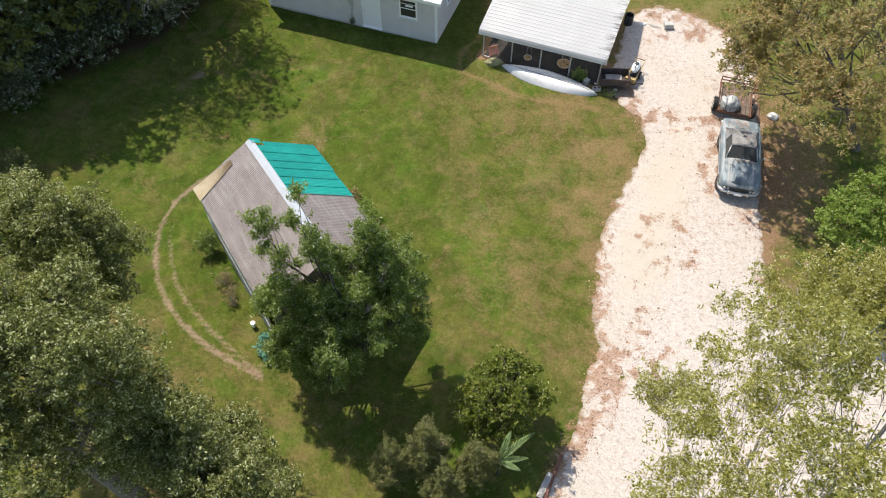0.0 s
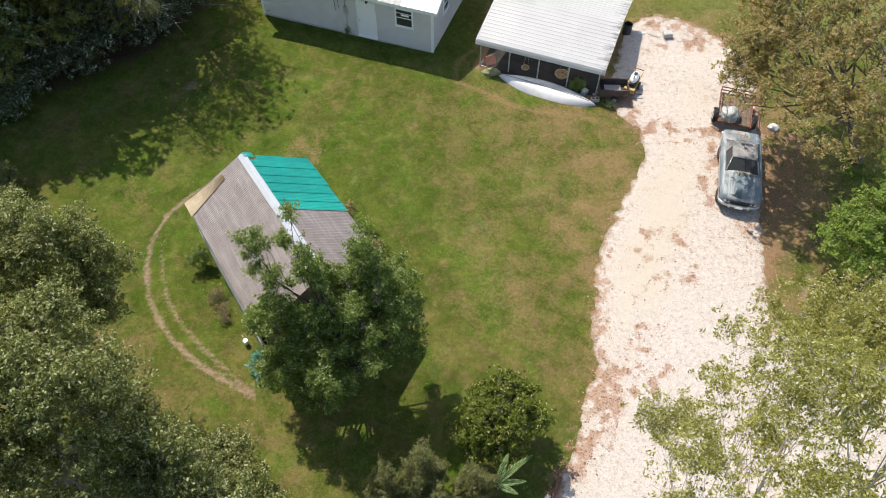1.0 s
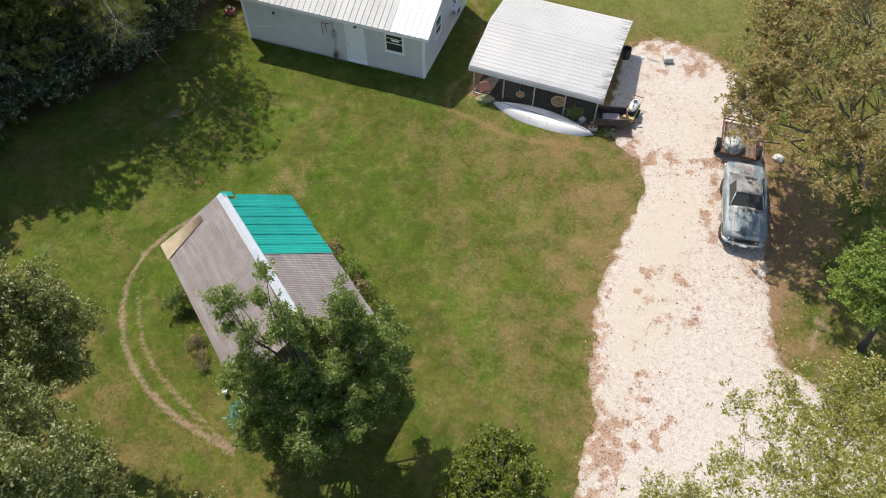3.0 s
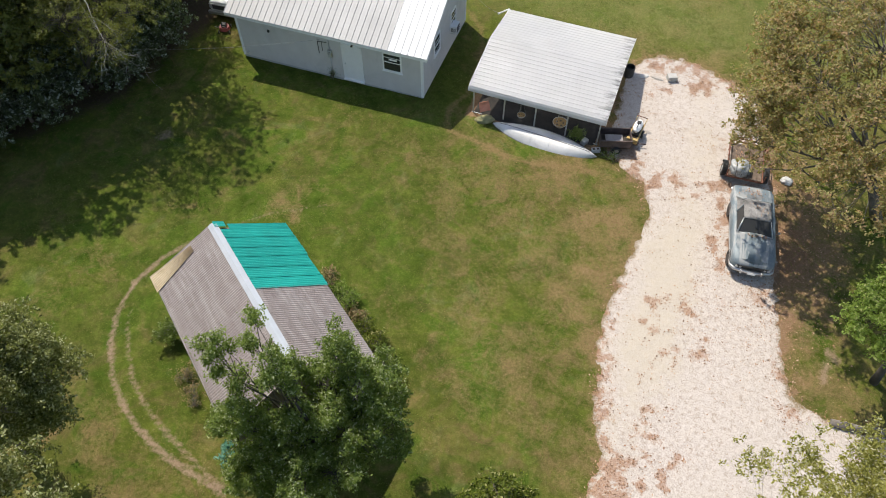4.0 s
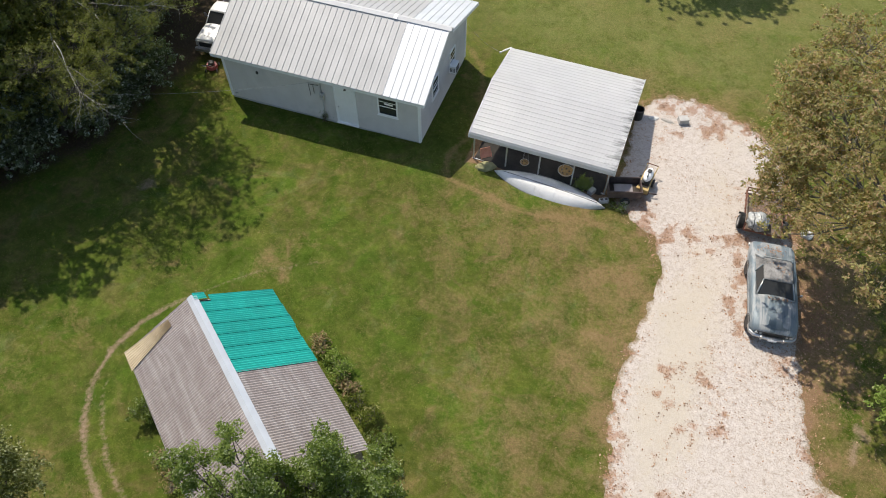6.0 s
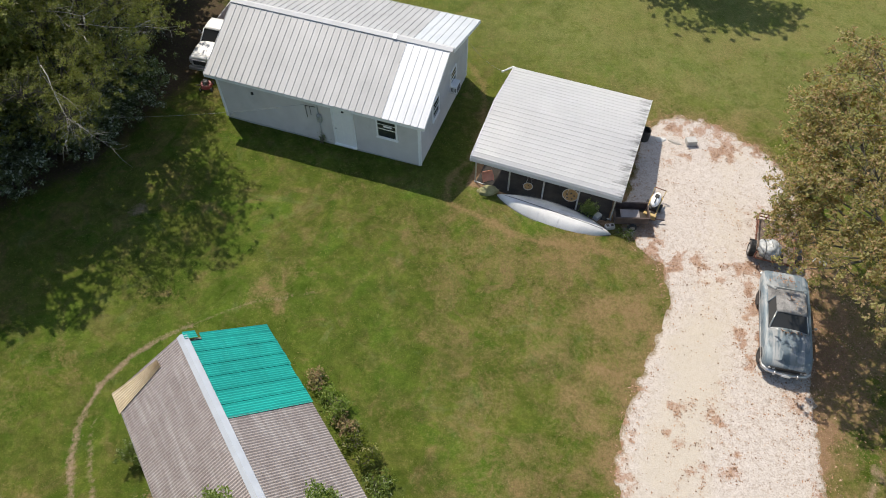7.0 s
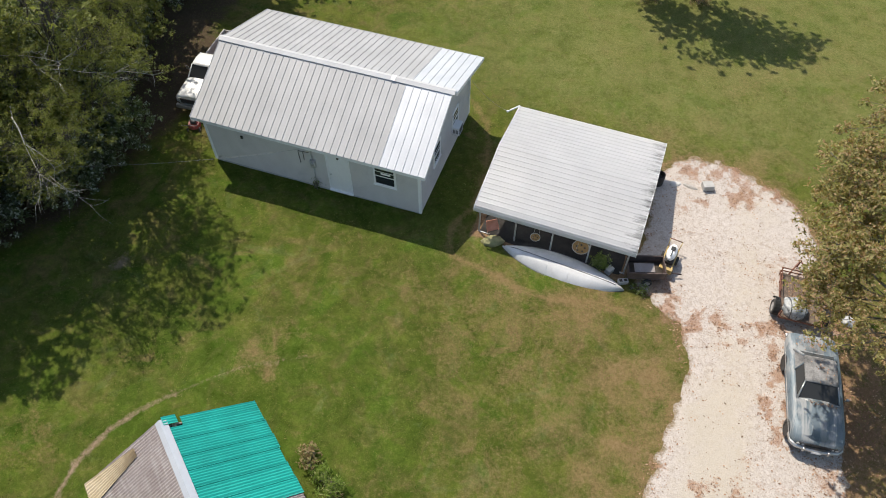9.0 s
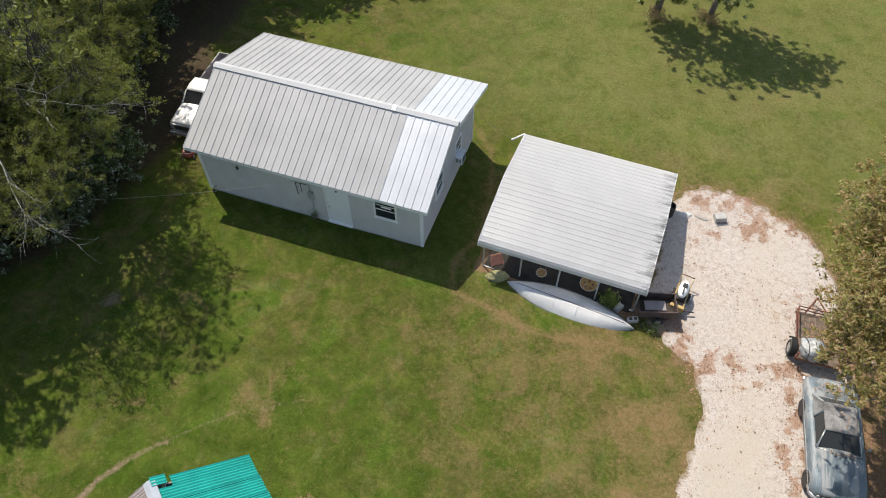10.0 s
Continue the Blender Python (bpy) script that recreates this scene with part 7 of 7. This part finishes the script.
bush("dry_weeds", (6.35, 18.5, 0), "dry weeds round the foot of the oak", L_REDDRY, 0.8, 0.5, 75, 900, 0.06, "weeds")
bush("dry_weeds", (9.1, 19.0, 0), "dry weeds round the foot of the oak", L_REDDRY, 0.8, 0.5, 76, 900, 0.06, "weeds")
bush("pale_shrub", (-14.7, -15.0, 0), "pale grey-green shrub at the lawn edge", L_GREY, 0.8, 1.5, 95, 3500, 0.07)
bush("wall_weeds", (-4.86, -0.14, 0), "green weeds climbing the house wall below the meter", L_SHED, 0.07, 0.6, 92, 130, 0.04, "weeds")
bush("potted_fern", (7.62, -0.12, 0), "bright green plant at the carport edge", L_SHED, 0.24, 0.6, 90, 900, 0.06, "plant")
bush("weeds", (9.35, -0.75, 0), "green weeds beside the trailer wheel", L_SHED, 0.3, 0.2, 91, 350, 0.045, "weeds")


def bucket():
    e = empty("bucket", pose(-1.05, -18.35, 0), "white plastic bucket by the shed wall", "bucket")
    bm = bmesh.new()
    tube_bm((0, 0, 0), (0, 0, 0.26), 0.075, 0.09, 16, bm)
    part("pail", bm, M_WHITE, e)
    part("lid", tube_bm((0, 0, 0.261), (0, 0, 0.275), 0.095, None, 16), M_WHITE, e)


bucket()

# ---- fallen leaves and grass ----


def scatter_leaves():
    rng = np.random.default_rng(9)
    n = 210000
    x, y = rng.uniform(8.5, 24, n), rng.uniform(-24, 8, n)
    d = inside(DRIVE, x, y)
    patch = 1.1 * leaf_litter(x, y)
    oak = np.exp(-(((x - 17.3) / 2.2) ** 2 + ((y + 2.2) / 4.8) ** 2))
    edge = np.exp(-(d / 0.8) ** 2)
    prob = 0.0008 + 0.0012 * (d > 0) * np.clip(0.6 + 1.2 * fractal(x, y, 0.9, 29, 4), 0, 2) + 0.75 * patch * (d > -0.3) + 0.6 * oak + 0.10 * edge * (d > -0.5)
    prob *= np.where(d > -0.2, 1, np.where(x > 15, 1.0, 0.15))
    k = rng.uniform(size=n) < prob * 0.62
    x, y, d = x[k], y[k], d[k]
    z = 0.05 * fractal(x, y, 0.12, 1, 3) * np.exp(-((x - 3) / 40) ** 2 - (y / 40) ** 2) + np.where(d > 0, np.clip(d * 0.14, 0, 0.03) + 0.012, 0.012)
    pts = np.stack([x, y, z], -1)
    # leaves caught on the parked car (cowl, roof and boot lid) and on the trailer behind it
    c, s = math.cos(math.radians(5.6)), math.sin(math.radians(5.6))
    for k, lx, ly, lz, sx, sy in ((50, 0.1, -0.70, 0.972, 0.24, 0.035), (40, 0.05, 0.6, 1.365, 0.22, 0.25), (110, -0.1, 1.75, 0.972, 0.3, 0.16), (420, -0.1, 4.25, 0.51, 0.4, 0.28)):
        u = (lx + np.clip(rng.normal(0, sx, k), -0.55, 0.55)) * 0.98
        v = (ly + rng.normal(0, sy, k)) * 0.95
        pts = np.concatenate([pts, np.stack([15.80 + c * u - s * v, -3.33 + s * u + c * v, np.full(k, lz + 0.03)], -1)])
    nrm = unit(rng.normal(size=pts.shape) * 0.15 + [0, 0, 1])
    m, nd, l, p = material("fallen_leaves", 0.8, 0, 0.2)
    geo = nd.new("ShaderNodeNewGeometry")
    l.new(ramp(nd, l, geo.outputs["Random Per Island"], [(0.0, (0.17, 0.115, 0.08)), (0.3, (0.25, 0.145, 0.09)), (0.6, (0.36, 0.20, 0.118)), (1.0, (0.50, 0.35, 0.24))]), p.inputs["Base Color"])
    ob = new("fallen_leaves", leaves_mesh("fallen_leaves", pts, nrm, 0.027 * np.clip(rng.lognormal(-0.1, 0.45, len(pts)), 0.35, 2.2), m, rng, 0.5))
    return tagged(ob, "scattered brown fallen leaves on gravel and grass", "leaves", kind="stuff")


def scatter_grass():
    rng = np.random.default_rng(10)
    n = 330000
    x, y = rng.uniform(-22, 22, n), rng.uniform(-27, 22, n)
    d = inside(DRIVE, x, y)
    sh = (x * SU.x + y * SU.y, x * SN.x + y * SN.y)
    ok = (d < -0.05 + 0.25 * rng.uniform(-1, 1, n)) & ~((x > -9.9) & (x < 0) & (y > 0) & (y < 6.5)) & ~((np.abs(sh[1] + 12.11) < 2.4) & (sh[0] > 5.4) & (sh[0] < 13.0))
    ok &= ~((x > 2.5) & (x < 8.8) & (y > -0.2) & (y < 6))
    ok &= rng.uniform(size=n) < np.clip(0.45 + 0.6 * fractal(x, y, 0.5, 12, 3), 0.08, 1)
    x, y = x[ok], y[ok]
    n = len(x)
    z = 0.05 * fractal(x, y, 0.12, 1, 3) * np.exp(-((x - 3) / 40) ** 2 - (y / 40) ** 2)
    a = rng.uniform(0, math.tau, n)
    h, w = rng.uniform(0.02, 0.05, n), rng.uniform(0.008, 0.02, n)
    dx, dy = np.cos(a) * w, np.sin(a) * w
    lean = rng.normal(0, 0.04, (n, 2))
    v = np.stack([np.stack([x - dx, y - dy, z - 0.01], -1), np.stack([x + dx, y + dy, z - 0.01], -1), np.stack([x + lean[:, 0], y + lean[:, 1], z + h], -1)], 1).reshape(-1, 3)
    f = np.arange(3 * n).reshape(-1, 3)
    ob = new("grass", np_mesh("grass", v, f, M_BLADE))
    return tagged(ob, "short uneven tufts of mown grass", "grass", kind="stuff")


M_BLADE = leaf_mat("grass_blades", (0.070, 0.100, 0.015), (0.135, 0.165, 0.032), (0.23, 0.20, 0.08), 0.1, 0.3, 0.6)
scatter_leaves()
scatter_grass()
